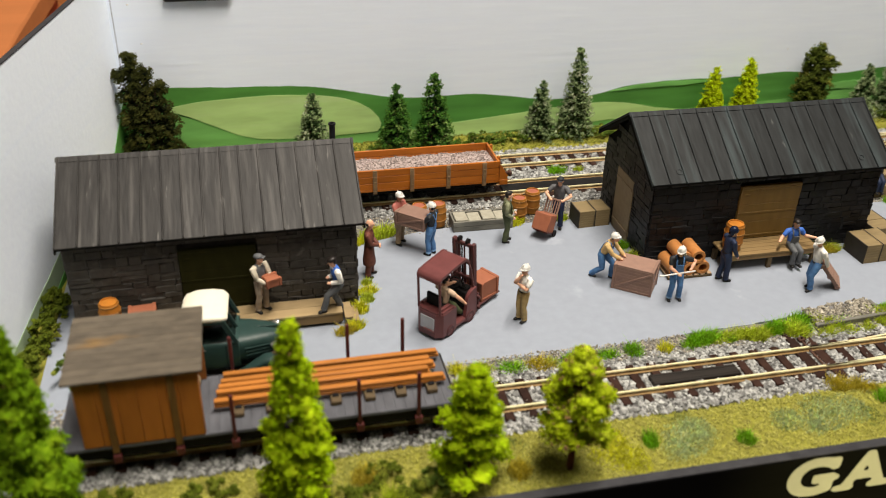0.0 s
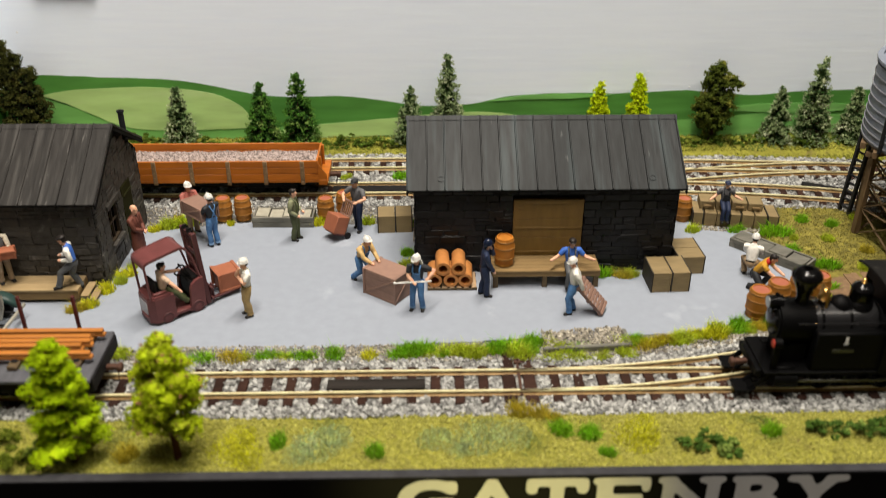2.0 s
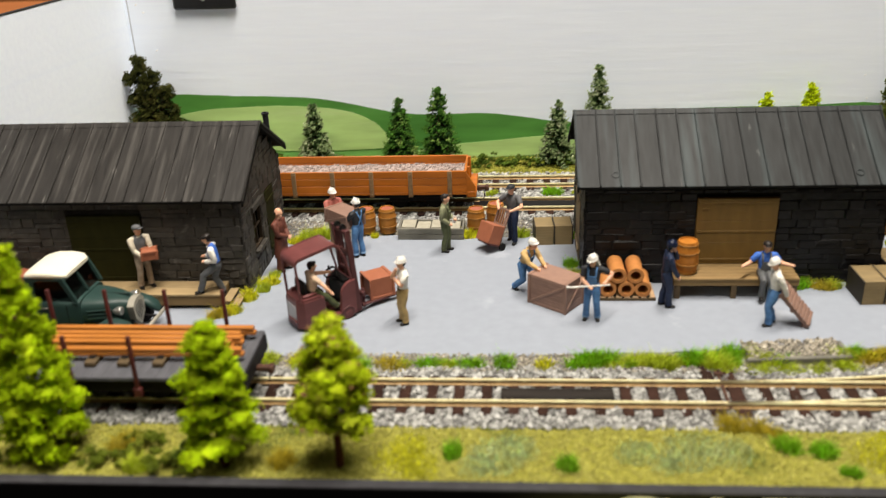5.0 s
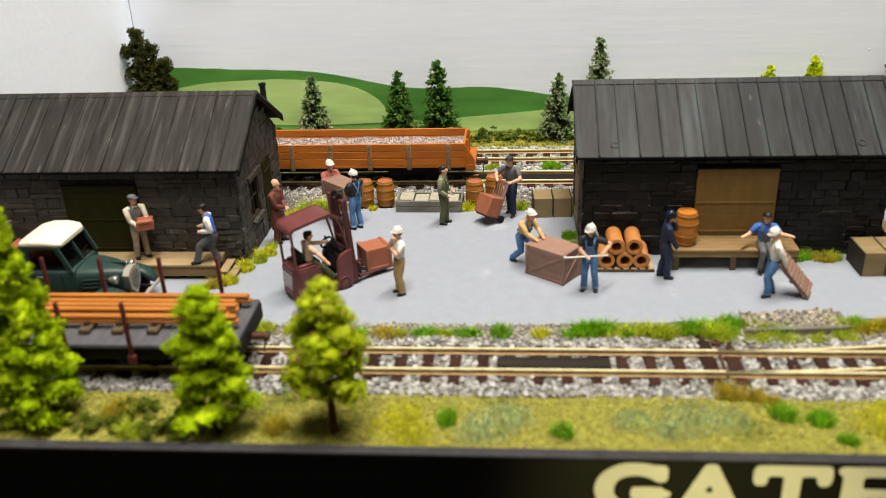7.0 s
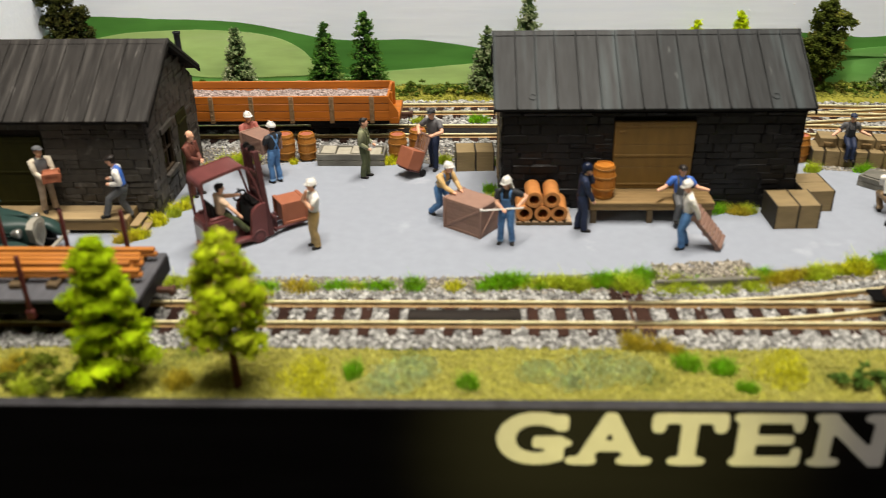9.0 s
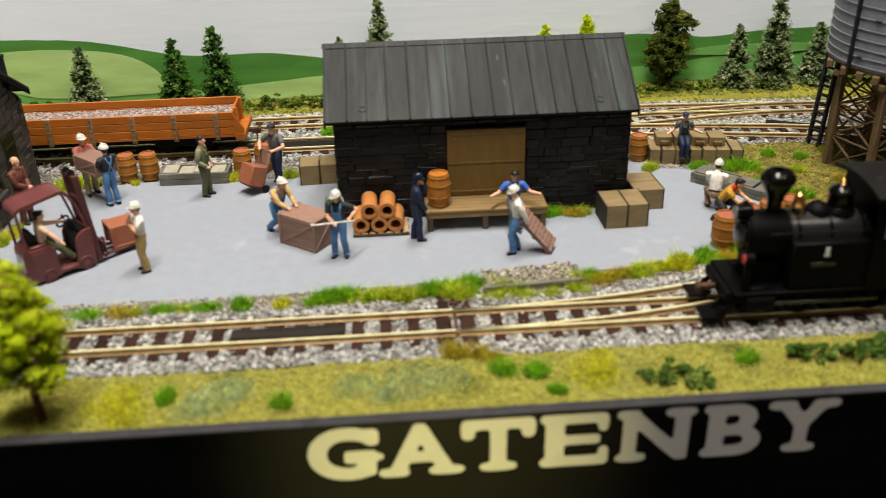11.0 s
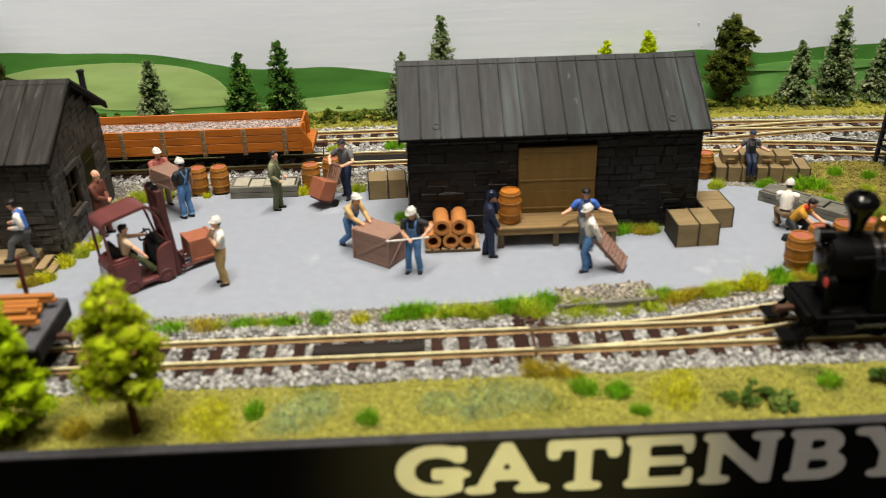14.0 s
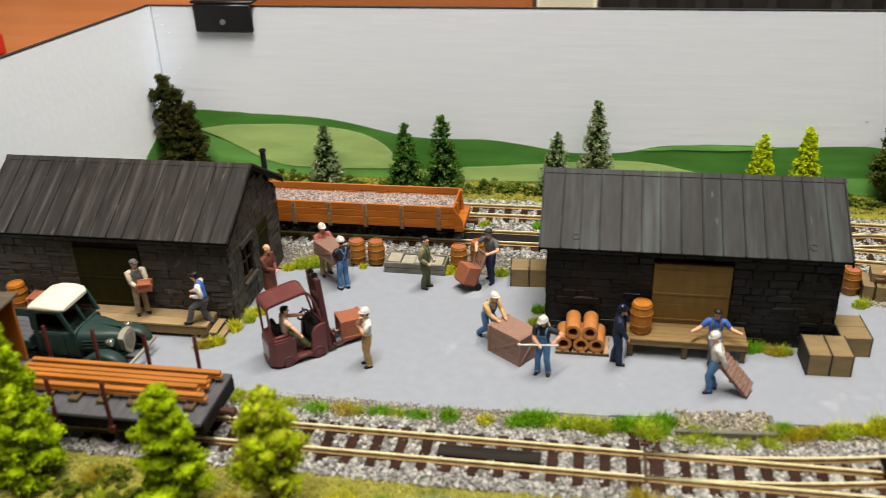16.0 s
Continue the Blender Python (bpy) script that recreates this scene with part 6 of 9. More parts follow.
# the white figure 1 on each tank
for s in (-1, 1):
    cu = bpy.data.curves.new("tank_number", "FONT")
    cu.body, cu.size, cu.offset, cu.extrude, cu.align_x = "1", 0.245 * S, 0.024 * S, 0.004 * S, "CENTER"
    cu.materials.append(M["white"])
    ob = new("tank_number", cu)
    ob.parent = lo
    ob.matrix_basis = Matrix.Translation(Vector((-3.06, s * 0.708, 1.46)) * S) @ Matrix.Rotation(radians(180 if s > 0 else 0), 4, "Z") @ Matrix.Rotation(radians(90), 4, "X")
    ob["label"] = "white painted number one"
    part("number_foot", Geo().box(-3.125, -2.995, s * 0.708 - 0.004, s * 0.708 + 0.004, 1.45, 1.48, 0.003), M["white"], lo)
stack = Geo().lathe([(0.20, 1.95), (0.17, 2.02), (0.145, 2.12), (0.145, 2.35), (0.20, 2.55), (0.33, 2.80), (0.345, 2.86), (0.335, 2.92), (0.24, 3.03), (0.16, 3.06), (0.10, 3.06), (0.10, 2.6)], 30, at=Matrix.Translation((-3.97, 0, 0)))
part("chimney", stack, M["gloss_black"], lo, "glossy black balloon chimney")
part("sand_dome", Geo().lathe([(0.32, 2.08), (0.30, 2.17), (0.245, 2.23), (0.245, 2.50), (0.26, 2.52), (0.22, 2.60), (0.10, 2.66), (0.03, 2.67)], 28, at=Matrix.Translation((-2.62, 0, 0))), M["gloss_black"], lo, "black sand dome")
part("dome_finial", Geo().lathe([(0.05, 2.65), (0.07, 2.68), (0.035, 2.72), (0.05, 2.76), (0.01, 2.79)], 14, at=Matrix.Translation((-2.62, 0, 0))), M["brass"], lo, "brass finial")
part("steam_dome", Geo().lathe([(0.28, 2.04), (0.25, 2.16), (0.22, 2.22), (0.12, 2.3), (0.02, 2.32)], 24, at=Matrix.Translation((-3.05, 0, 0))), M["black"], lo)
bell = part("bell", Geo().lathe([(0.16, 2.27), (0.13, 2.31), (0.09, 2.41), (0.085, 2.49), (0.03, 2.54)], 18, at=Matrix.Translation((-3.46, 0, 0))), M["brass"], lo, "brass bell in a yoke")
part("bell_yoke", Geo().box(-3.49, -3.43, -0.2, -0.16, 2.06, 2.52, 0.01).box(-3.49, -3.43, 0.16, 0.2, 2.06, 2.52, 0.01).cyl((-3.46, -0.2, 2.51), (-3.46, 0.2, 2.51), 0.025, n=8), M["brass"], bell)
hl = part("headlight", Geo().cyl((-4.74, 0, 2.18), (-4.42, 0, 2.18), 0.16, n=22).box(-4.68, -4.40, -0.13, 0.13, 1.96, 2.04, 0.01).cyl((-4.56, 0, 2.32), (-4.56, 0, 2.40), 0.055, n=10), M["gloss_black"], lo, "black drum headlight")
part("lens", Geo().cyl((-4.755, 0, 2.18), (-4.74, 0, 2.18), 0.13, n=20), M["chrome"], hl)
part("front_lamp", Geo().cyl((-4.66, -0.56, 1.40), (-4.48, -0.56, 1.40), 0.12, n=16).box(-4.63, -4.50, -0.62, -0.50, 0.68, 1.31, 0.01), M["black"], lo)
part("lamp_lens", Geo().cyl((-4.68, -0.56, 1.40), (-4.66, -0.56, 1.40), 0.10, n=16), M["red"], lo, "red lamp lens")
# cab with window openings through both sides
cab = Geo()
X0, X1, W, T = -2.18, -0.24, 0.76, 0.05
wins = [(-2.02, -1.42), (-1.18, -0.58)]
for s in (-1, 1):
    ya, yb = min(s * W, s * (W - T)), max(s * W, s * (W - T))
    cab.box(X0, X1, ya, yb, 0.68, 1.78, 0.008)
    cab.box(X0, X1, ya, yb, 2.46, 2.72, 0.008)
    for a, b in ((X0, wins[0][0]), (wins[0][1], wins[1][0]), (wins[1][1], X1)):
        cab.box(a, b, ya, yb, 1.78, 2.46)
cab.box(X0, X0 + T, -W + T, W - T, 0.68, 1.85).box(X0, X0 + T, -W + T, W - T, 2.42, 2.72).box(X0, X0 + T, -0.32, 0.32, 1.85, 2.42)
cab.box(X1 - T, X1, -W + T, W - T, 0.68, 1.5).box(X1 - T, X1, -W + T, W - T, 2.45, 2.72)
cabp = part("cab", cab, M["black"], lo, "black cab with two side windows")
for s in (-1, 1):
    for a, b in wins:
        part("window_frame", Geo().box(a - 0.03, b + 0.03, s * W - 0.02, s * W + 0.02, 1.75, 1.79, 0.005).box(a - 0.03, b + 0.03, s * W - 0.02, s * W + 0.02, 2.45, 2.49, 0.005)
             .box(a - 0.03, a + 0.01, s * W - 0.02, s * W + 0.02, 1.79, 2.45, 0.005).box(b - 0.01, b + 0.03, s * W - 0.02, s * W + 0.02, 1.79, 2.45, 0.005), M["black"], cabp)
        part("pane", Geo().box(a + 0.01, b - 0.01, s * (W - 0.025) - 0.004, s * (W - 0.025) + 0.004, 1.79, 2.45), M["paper"], cabp, "dull grey window pane")
part("cab_floor", Geo().box(X0, X1, -W + T, W - T, 0.70, 0.78), M["black"], cabp)
part("firebox_back", Geo().cyl((X0 + T, 0, 1.4), (X0 + 0.35, 0, 1.4), 0.5, n=20), M["black"], cabp)
roof_pts = [(y, 2.74 + 0.14 * (1 - (y / 0.92) ** 2)) for y in [-0.92 + 1.84 * i / 12 for i in range(13)]]
part("cab_roof", Geo().prism(roof_pts + [(y, z - 0.06) for y, z in roof_pts[::-1]], "x", -2.36, 0.0), M["roof_loco"], lo, "worn black arched cab roof")
part("roof_rib", Geo().prism(roof_pts + [(y, z + 0.012) for y, z in roof_pts[::-1]], "x", -0.06, -0.02), M["roof_loco"], lo)
wh = part("whistle", Geo().cyl((-1.62, 0.1, 2.85), (-1.62, 0.1, 2.92), 0.12, n=14).lathe([(0.05, 2.9), (0.05, 3.02), (0.085, 3.04), (0.085, 3.10), (0.05, 3.12), (0.05, 3.16), (0.075, 3.18), (0.075, 3.36), (0.03, 3.40)], 14, at=Matrix.Translation((-1.62, 0.1, 0))), M["brass"], lo, "brass whistle on the cab roof")
part("whistle_arm", Geo().cyl((-1.62, 0.1, 3.06), (-1.36, 0.12, 3.08), 0.035, n=8).cyl((-1.36, 0.12, 3.06), (-1.36, 0.12, 3.2), 0.05, n=8).cyl((-1.36, 0.12, 3.1), (-1.2, 0.2, 3.16), 0.025, n=6), M["brass"], wh)

# ---- pickup truck ----
tk = thing("pickup_truck", "dark green vintage pickup truck with a cream roof", "truck", (-13.45, -1.50, 0), -3)
hood = Geo()
loft(hood, [(-0.40, 0.57, 0.48, 1.20), (-0.1, 0.52, 0.48, 1.19), (0.25, 0.42, 0.48, 1.16), (0.52, 0.31, 0.48, 1.11), (0.72, 0.21, 0.46, 1.03)], 28, power=0.55)
hood.box(-0.35, 0.62, -0.012, 0.012, 1.10, 1.185, 0.006)
part("hood", hood, M["green_paint"], tk, "green tapering bonnet")
for s in (-1, 1):
    for k, z in enumerate((0.74, 0.84, 0.94)):
        a = Vector((-0.22, s * 0.555, z))
        b = Vector((0.42 + 0.03 * k, s * 0.375, z - 0.01))
        part("hood_louvre", Geo().cyl(a, b, 0.018, 0.014, 6), M["green_paint"], tk)
gr = part("grille", Geo().prism([(-0.29, 0.95), (-0.17, 1.06), (0.0, 1.09), (0.17, 1.06), (0.29, 0.95), (0.24, 0.60), (0.0, 0.36), (-0.24, 0.60)], "x", 0.64, 0.80), M["grille_tan"], tk, "dull tan shield grille")
for k in range(9):
    y = -0.18 + 0.045 * k
    part("grille_bar", Geo().box(0.80, 0.815, y - 0.008, y + 0.008, 0.46 + abs(y) * 1.1, 1.02 - abs(y) * 0.5, 0.003), M["chrome"], gr)
body = Geo()
loft(body, [(-1.60, 0.58, 0.42, 1.20), (-1.52, 0.64, 0.38, 1.24), (-0.6, 0.65, 0.38, 1.24), (-0.36, 0.60, 0.40, 1.22)], 28, power=0.3)
part("cab_body", body, M["green_paint"], tk, "green rounded cab")
up = Geo()
for s in (-1, 1):
    y0, y1 = s * 0.61 - 0.03, s * 0.61 + 0.03
    up.prism([(-1.58, 1.2), (-1.40, 1.2), (-1.36, 1.70), (-1.20, 1.76), (-0.72, 1.76), (-0.46, 1.22), (-0.36, 1.22), (-0.62, 1.82), (-1.56, 1.82)], "y", y0, y1)
up.box(-1.58, -1.52, -0.58, 0.58, 1.2, 1.42, 0.01).box(-1.58, -1.52, -0.58, -0.25, 1.42, 1.82, 0.01).box(-1.58, -1.52, 0.25, 0.58, 1.42, 1.82, 0.01)
up.prism([(-0.45, 1.22), (-0.38, 1.22), (-0.63, 1.80), (-0.70, 1.80)], "y", -0.025, 0.025)
part("cab_frame", up, M["green_paint"], tk, "green window surround")
part("seat", Geo().box(-1.46, -0.95, -0.55, 0.55, 0.9, 1.22, 0.05).box(-1.50, -1.36, -0.55, 0.55, 1.15, 1.5, 0.04), M["cab_dark"], tk, "dark red bench seat")
part("steering_wheel", Geo().lathe([(0.13, -0.012), (0.16, -0.012), (0.16, 0.012), (0.13, 0.012), (0.13, -0.012)], 16, at=Matrix.Translation((-0.72, 0.3, 1.32)) @ Matrix.Rotation(radians(-50), 4, "Y"), caps=False), M["rubber"], tk)
rfm = Geo()
loft(rfm, [(-1.64, 0.46, 1.72, 1.83), (-1.56, 0.60, 1.74, 1.92), (-1.3, 0.655, 1.77, 1.985), (-0.95, 0.66, 1.78, 1.99), (-0.68, 0.63, 1.78, 1.95), (-0.56, 0.52, 1.78, 1.87)], 32, power=0.5)
part("cab_roof", rfm, M["cream"], tk, "cream painted cab roof")
part("windscreen_header", Geo().box(-0.72, -0.60, -0.58, 0.58, 1.72, 1.80, 0.02), M["green_paint"], tk)
ws = part("windscreen", Geo().prism([(-0.44, 1.22), (-0.43, 1.22), (-0.68, 1.78), (-0.69, 1.78)], "y", -0.57, 0.57), M["cab_glass"], tk, "split glass windscreen")
sw = [part("side_window", Geo().prism([(-1.40, 1.2), (-1.36, 1.70), (-1.20, 1.76), (-0.72, 1.76), (-0.46, 1.22)], "y", s * 0.60 - 0.006, s * 0.60 + 0.006), M["cab_glass"], tk, "dark side window") for s in (-1, 1)]
for pane in [ws] + sw:
    pane.visible_shadow = False
for y in (-0.57, 0.57):
    part("roof_gutter", Geo().box(-1.58, -0.62, y * 1.09 - 0.02, y * 1.09 + 0.02, 1.79, 1.83, 0.012), M["green_paint"], tk)
for s in (-1, 1):
    part("door_seam", Geo().box(-1.36, -1.345, s * 0.652 - 0.004, s * 0.652 + 0.004, 0.48, 1.16).box(-0.66, -0.645, s * 0.652 - 0.004, s * 0.652 + 0.004, 0.48, 1.16), M["wagon_frame"], tk, "dark door joint")
    part("door_handle", Geo().box(-1.28, -1.12, s * 0.665 - 0.012, s * 0.665 + 0.012, 1.04, 1.07, 0.006), M["chrome"], tk, "small chrome handle")
    fen = Geo()
    loft(fen, [(-0.50, 0.09, 0.28, 0.35), (-0.28, 0.14, 0.29, 0.44), (-0.02, 0.175, 0.38, 0.62), (0.22, 0.19, 0.52, 0.77), (0.48, 0.195, 0.57, 0.80), (0.72, 0.185, 0.50, 0.73), (0.90, 0.16, 0.38, 0.60), (0.98, 0.09, 0.34, 0.46)], 20, 0, Matrix.Translation((0, s * 0.66, 0)), 0.75)
    part("front_fender", fen, M["green_paint"], tk, "swept green front fender")
    rear_f = Geo()
    loft(rear_f, [(-2.85, 0.08, 0.34, 0.42), (-2.72, 0.14, 0.46, 0.64), (-2.42, 0.16, 0.60, 0.78), (-2.12, 0.15, 0.48, 0.66), (-1.92, 0.08, 0.32, 0.40)], 18, 0, Matrix.Translation((0, s * 0.70, 0)), 0.75)
    part("rear_fender", rear_f, M["green_paint"], tk, "rounded rear fender")
    part("running_board", Geo().box(-1.95, -0.42, s * 0.74 - 0.11, s * 0.74 + 0.11, 0.27, 0.33, 0.02), M["wagon_frame"], tk)
    part("headlight", Geo().lathe([(0.03, -0.17), (0.085, -0.10), (0.115, 0.02), (0.10, 0.05), (0.03, 0.065)], 18, at=Matrix.Translation((0.54, s * 0.44, 0.92)) @ Matrix.Rotation(radians(90), 4, "Y")), M["chrome"], tk, "round chrome headlight")
    for x in (0.42, -2.40):
        w = part("wheel", Geo().lathe([(0.20, -0.08), (0.30, -0.09), (0.335, -0.05), (0.335, 0.05), (0.30, 0.09), (0.20, 0.08), (0.20, -0.08)], 24, at=Matrix.Translation((x, s * 0.72, 0.335)) @ Matrix.Rotation(radians(90), 4, "X"), caps=False)
                 .cyl((x, s * 0.68, 0.335), (x, s * 0.76, 0.335), 0.21, n=20), M["rubber"], tk, "black tyre")
        part("hub_cap", Geo().cyl((x, s * 0.76, 0.335), (x, s * 0.81, 0.335), 0.09, 0.05, n=14), M["chrome"], w, "small bright hub cap")
    part("bed_side", Geo().box(-3.35, -1.66, s * 0.72 - 0.03, s * 0.72 + 0.03, 0.66, 0.92, 0.012), M["green_paint"], tk, "low green bed side")
part("bumper", Geo().box(1.04, 1.12, -0.74, 0.74, 0.36, 0.47, 0.03), M["grille_tan"], tk, "dull pale bumper")
for s in (-0.3, 0.3):
    part("bumper_iron", Geo().box(0.6, 1.04, s - 0.03, s + 0.03, 0.38, 0.44, 0.01), M["wagon_frame"], tk)
part("chassis", Geo().box(-3.3, 0.65, -0.35, 0.35, 0.30, 0.48, 0.02), M["wagon_frame"], tk)
bed_o = part("load_bed", Geo().box(-3.35, -1.66, -0.69, 0.69, 0.62, 0.68, 0.02), M["wagon_deck"], tk, "dark plank load bed")
for k in range(6):
    part("bed_plank", Geo().box(-3.34, -1.67, -0.68 + k * 0.227, -0.465 + k * 0.227, 0.68, 0.70, 0.006), M["wagon_deck"], bed_o)
part("head_board", Geo().box(-1.72, -1.66, -0.69, 0.69, 0.68, 0.98, 0.01), M["green_paint"], tk)
part("tail_board", Geo().box(-3.38, -3.33, -0.69, 0.69, 0.66, 0.92, 0.01), M["green_paint"], tk)

# ---- fork lift ----
FX, FY, FT = -8.33, -0.53, 39
fk = thing("forklift", "maroon toy-like forklift with a canopy and raised mast", "forklift", (FX, FY, 0), FT)
cw = part("counterweight", Geo().prism([(-0.95, -0.27), (-0.80, -0.43), (-0.26, -0.43), (-0.26, 0.43), (-0.80, 0.43), (-0.95, 0.27)], "z", 0.09, 0.80).prism([(-0.93, -0.27), (-0.79, -0.41), (-0.34, -0.41), (-0.34, 0.41), (-0.79, 0.41), (-0.93, 0.27)], "z", 0.80, 0.86),
          M["maroon"], fk, "heavy maroon rear body with cut corners")
plate = part("rear_plate", Geo().box(-0.965, -0.945, -0.24, 0.22, 0.28, 0.68, 0.008), M["plate_grey"], cw, "pale grey worn rear plate")
part("plate_step", Geo().box(-1.0, -0.955, -0.26, 0.10, 0.25, 0.31, 0.01), M["maroon"], plate)
for y in (-0.30, 0.30):
    part("hood_lip", Geo().box(-0.78, -0.40, y - 0.05, y + 0.05, 0.86, 0.93, 0.02), M["maroon"], cw)
part("floor_plate", Geo().box(-0.28, 0.22, -0.43, 0.43, 0.12, 0.22, 0.02), M["maroon"], fk)
cowl = part("front_cowl", Geo().box(0.52, 0.60, -0.40, 0.40, 0.10, 0.98, 0.02), M["maroon"], fk, "maroon front cowl with rounded side panels")
panel = [(0.12, 0.10), (0.60, 0.10), (0.60, 1.0), (0.50, 1.0), (0.38, 0.96), (0.28, 0.88), (0.22, 0.76), (0.20, 0.52), (0.17, 0.26)]
for y in (-0.43, 0.33):
    part("side_panel", Geo().prism(panel, "y", y, y + 0.10), M["maroon"], cowl)
part("dash_panel", Geo().box(0.26, 0.52, -0.33, 0.33, 0.40, 0.92, 0.03).box(0.34, 0.54, -0.30, 0.30, 0.92, 1.02, 0.03), M["rubber"], cowl, "black dash")
for x, y in ((0.34, -0.26), (0.38, -0.16), (0.34, 0.22)):
    part("lever", Geo().cyl((x, y, 0.98), (x - 0.10, y, 1.22), 0.014, n=6).ball((x - 0.10, y, 1.23), 0.03, 8, 5), M["rubber"], cowl)
part("seat", Geo().box(-0.62, -0.16, -0.25, 0.25, 0.80, 0.90, 0.04).box(-0.70, -0.60, -0.25, 0.25, 0.86, 1.22, 0.03), M["rubber"], fk, "black seat")
part("steering_wheel", Geo().lathe([(0.14, -0.016), (0.18, -0.016), (0.18, 0.016), (0.14, 0.016), (0.14, -0.016)], 20, at=Matrix.Translation((0.16, 0, 1.18)) @ Matrix.Rotation(radians(-32), 4, "Y"), caps=False).cyl((0.16, 0, 1.18), (0.34, 0, 0.98), 0.03, n=8)
     .cyl((0.04, 0, 1.255), (0.28, 0, 1.105), 0.016, n=6).cyl((0.16, -0.16, 1.18), (0.16, 0.16, 1.18), 0.016, n=6), M["rubber"], fk)
# canopy: a bent sheet with rolled edges on slim posts
arc = [(-0.93, 1.74), (-0.925, 1.82), (-0.895, 1.885), (-0.84, 1.925), (-0.60, 1.965), (-0.20, 2.02), (0.06, 2.05), (0.15, 2.045), (0.215, 2.01), (0.25, 1.95)]
inner = [(-0.90, 1.74), (-0.895, 1.81), (-0.87, 1.86), (-0.825, 1.893), (-0.595, 1.93), (-0.195, 1.985), (0.055, 2.015), (0.135, 2.01), (0.19, 1.985), (0.22, 1.94)]
can = part("canopy", Geo().prism(arc + inner[::-1], "y", -0.37, 0.37), M["maroon"], fk, "curved maroon canopy")
for y in (-0.385, 0.345):
    part("canopy_edge", Geo().prism([(x, z + 0.012) for x, z in arc] + [(x, z - 0.03) for x, z in inner[::-1]], "y", y, y + 0.04), M["maroon"], can)
for y in (-0.355, 0.355):
    part("canopy_post", Geo().cyl((-0.86, y, 0.80), (-0.905, y, 1.78), 0.034, n=8), M["maroon"], fk)
    part("canopy_post", Geo().cyl((0.56, y, 0.95), (0.40, y, 1.62), 0.030, n=8).cyl((0.40, y, 1.62), (0.235, y, 1.98), 0.030, n=8), M["maroon"], fk)
for x, r in ((-0.50, 0.17), (0.36, 0.185)):
    for y in (-0.385, 0.385):
        w = part("wheel", Geo().lathe([(0.10, -0.06), (r - 0.025, -0.065), (r, -0.04), (r, 0.04), (r - 0.025, 0.065), (0.10, 0.06), (0.10, -0.06)], 22, at=Matrix.Translation((x, y, r)) @ Matrix.Rotation(radians(90), 4, "X"), caps=False), M["maroon_dull"], fk, "small dark maroon tyre")
        part("rim", Geo().cyl((x, y - 0.055, r), (x, y + 0.055, r), r * 0.62, n=16).cyl((x, y - 0.07, r), (x, y + 0.07, r), r * 0.22, n=10), M["maroon"], w)
# mast, leaning back a little
LEAN_M = Matrix.Translation((0.72, 0, 0.06)) @ Matrix.Rotation(radians(-4.5), 4, "Y")
for y in (-0.36, 0.26):
    part("mast_rail", Geo().box(-0.07, 0.07, y, y + 0.10, 0.0, 2.24, 0.015, at=LEAN_M), M["maroon_dull"], fk)
for y in (-0.22, 0.15):
    part("inner_rail", Geo().box(-0.03, 0.05, y, y + 0.06, 0.05, 2.14, 0.012, at=LEAN_M), M["maroon_dull"], fk)
for z in (0.42, 1.05, 1.55, 2.10):
    part("mast_bar", Geo().box(-0.06, 0.02, -0.27, 0.27, z, z + 0.11, 0.015, at=LEAN_M), M["maroon_dull"], fk)
part("mast_ram", Geo().cyl((0.0, 0, 0.05), (0.0, 0, 1.62), 0.045, n=10, at=LEAN_M).cyl((0.0, 0, 1.6), (0.0, 0, 2.1), 0.025, n=8, at=LEAN_M), M["maroon_dull"], fk)
for y in (-0.15, 0.11):
    part("chain_wheel", Geo().cyl((0.0, y, 2.25), (0.0, y + 0.06, 2.25), 0.085, n=14, at=LEAN_M).box(-0.03, 0.03, y - 0.02, y + 0.08, 2.18, 2.25, 0.01, at=LEAN_M), M["rubber"], fk)
    part("lift_chain", Geo().box(0.06, 0.085, y + 0.01, y + 0.05, 0.4, 2.24, 0.004, at=LEAN_M), M["rubber"], fk)
part("carriage", Geo().box(0.80, 0.87, -0.40, 0.40, 0.14, 0.24, 0.015).box(0.80, 0.87, -0.40, 0.40, 0.46, 0.56, 0.015).box(0.80, 0.86, -0.28, -0.20, 0.14, 0.56, 0.01).box(0.80, 0.86, 0.20, 0.28, 0.14, 0.56, 0.01), M["maroon_dull"], fk)
for y in (-0.30, 0.18):
    part("fork", Geo().box(0.87, 1.92, y, y + 0.12, 0.12, 0.17, 0.01).box(0.87, 0.92, y, y + 0.12, 0.12, 0.60, 0.01), M["maroon_dull"], fk)
ca, sa = math.cos(radians(FT)), math.sin(radians(FT))
crate((FX + 1.50 * ca - 0.02 * sa, FY + 1.50 * sa + 0.02 * ca, 0.172), (0.60, 0.60, 0.56), 32, "red-brown crate lifted on the forklift's forks", M["crate_red"], M["crate_red"], "braced crates", braced=False)

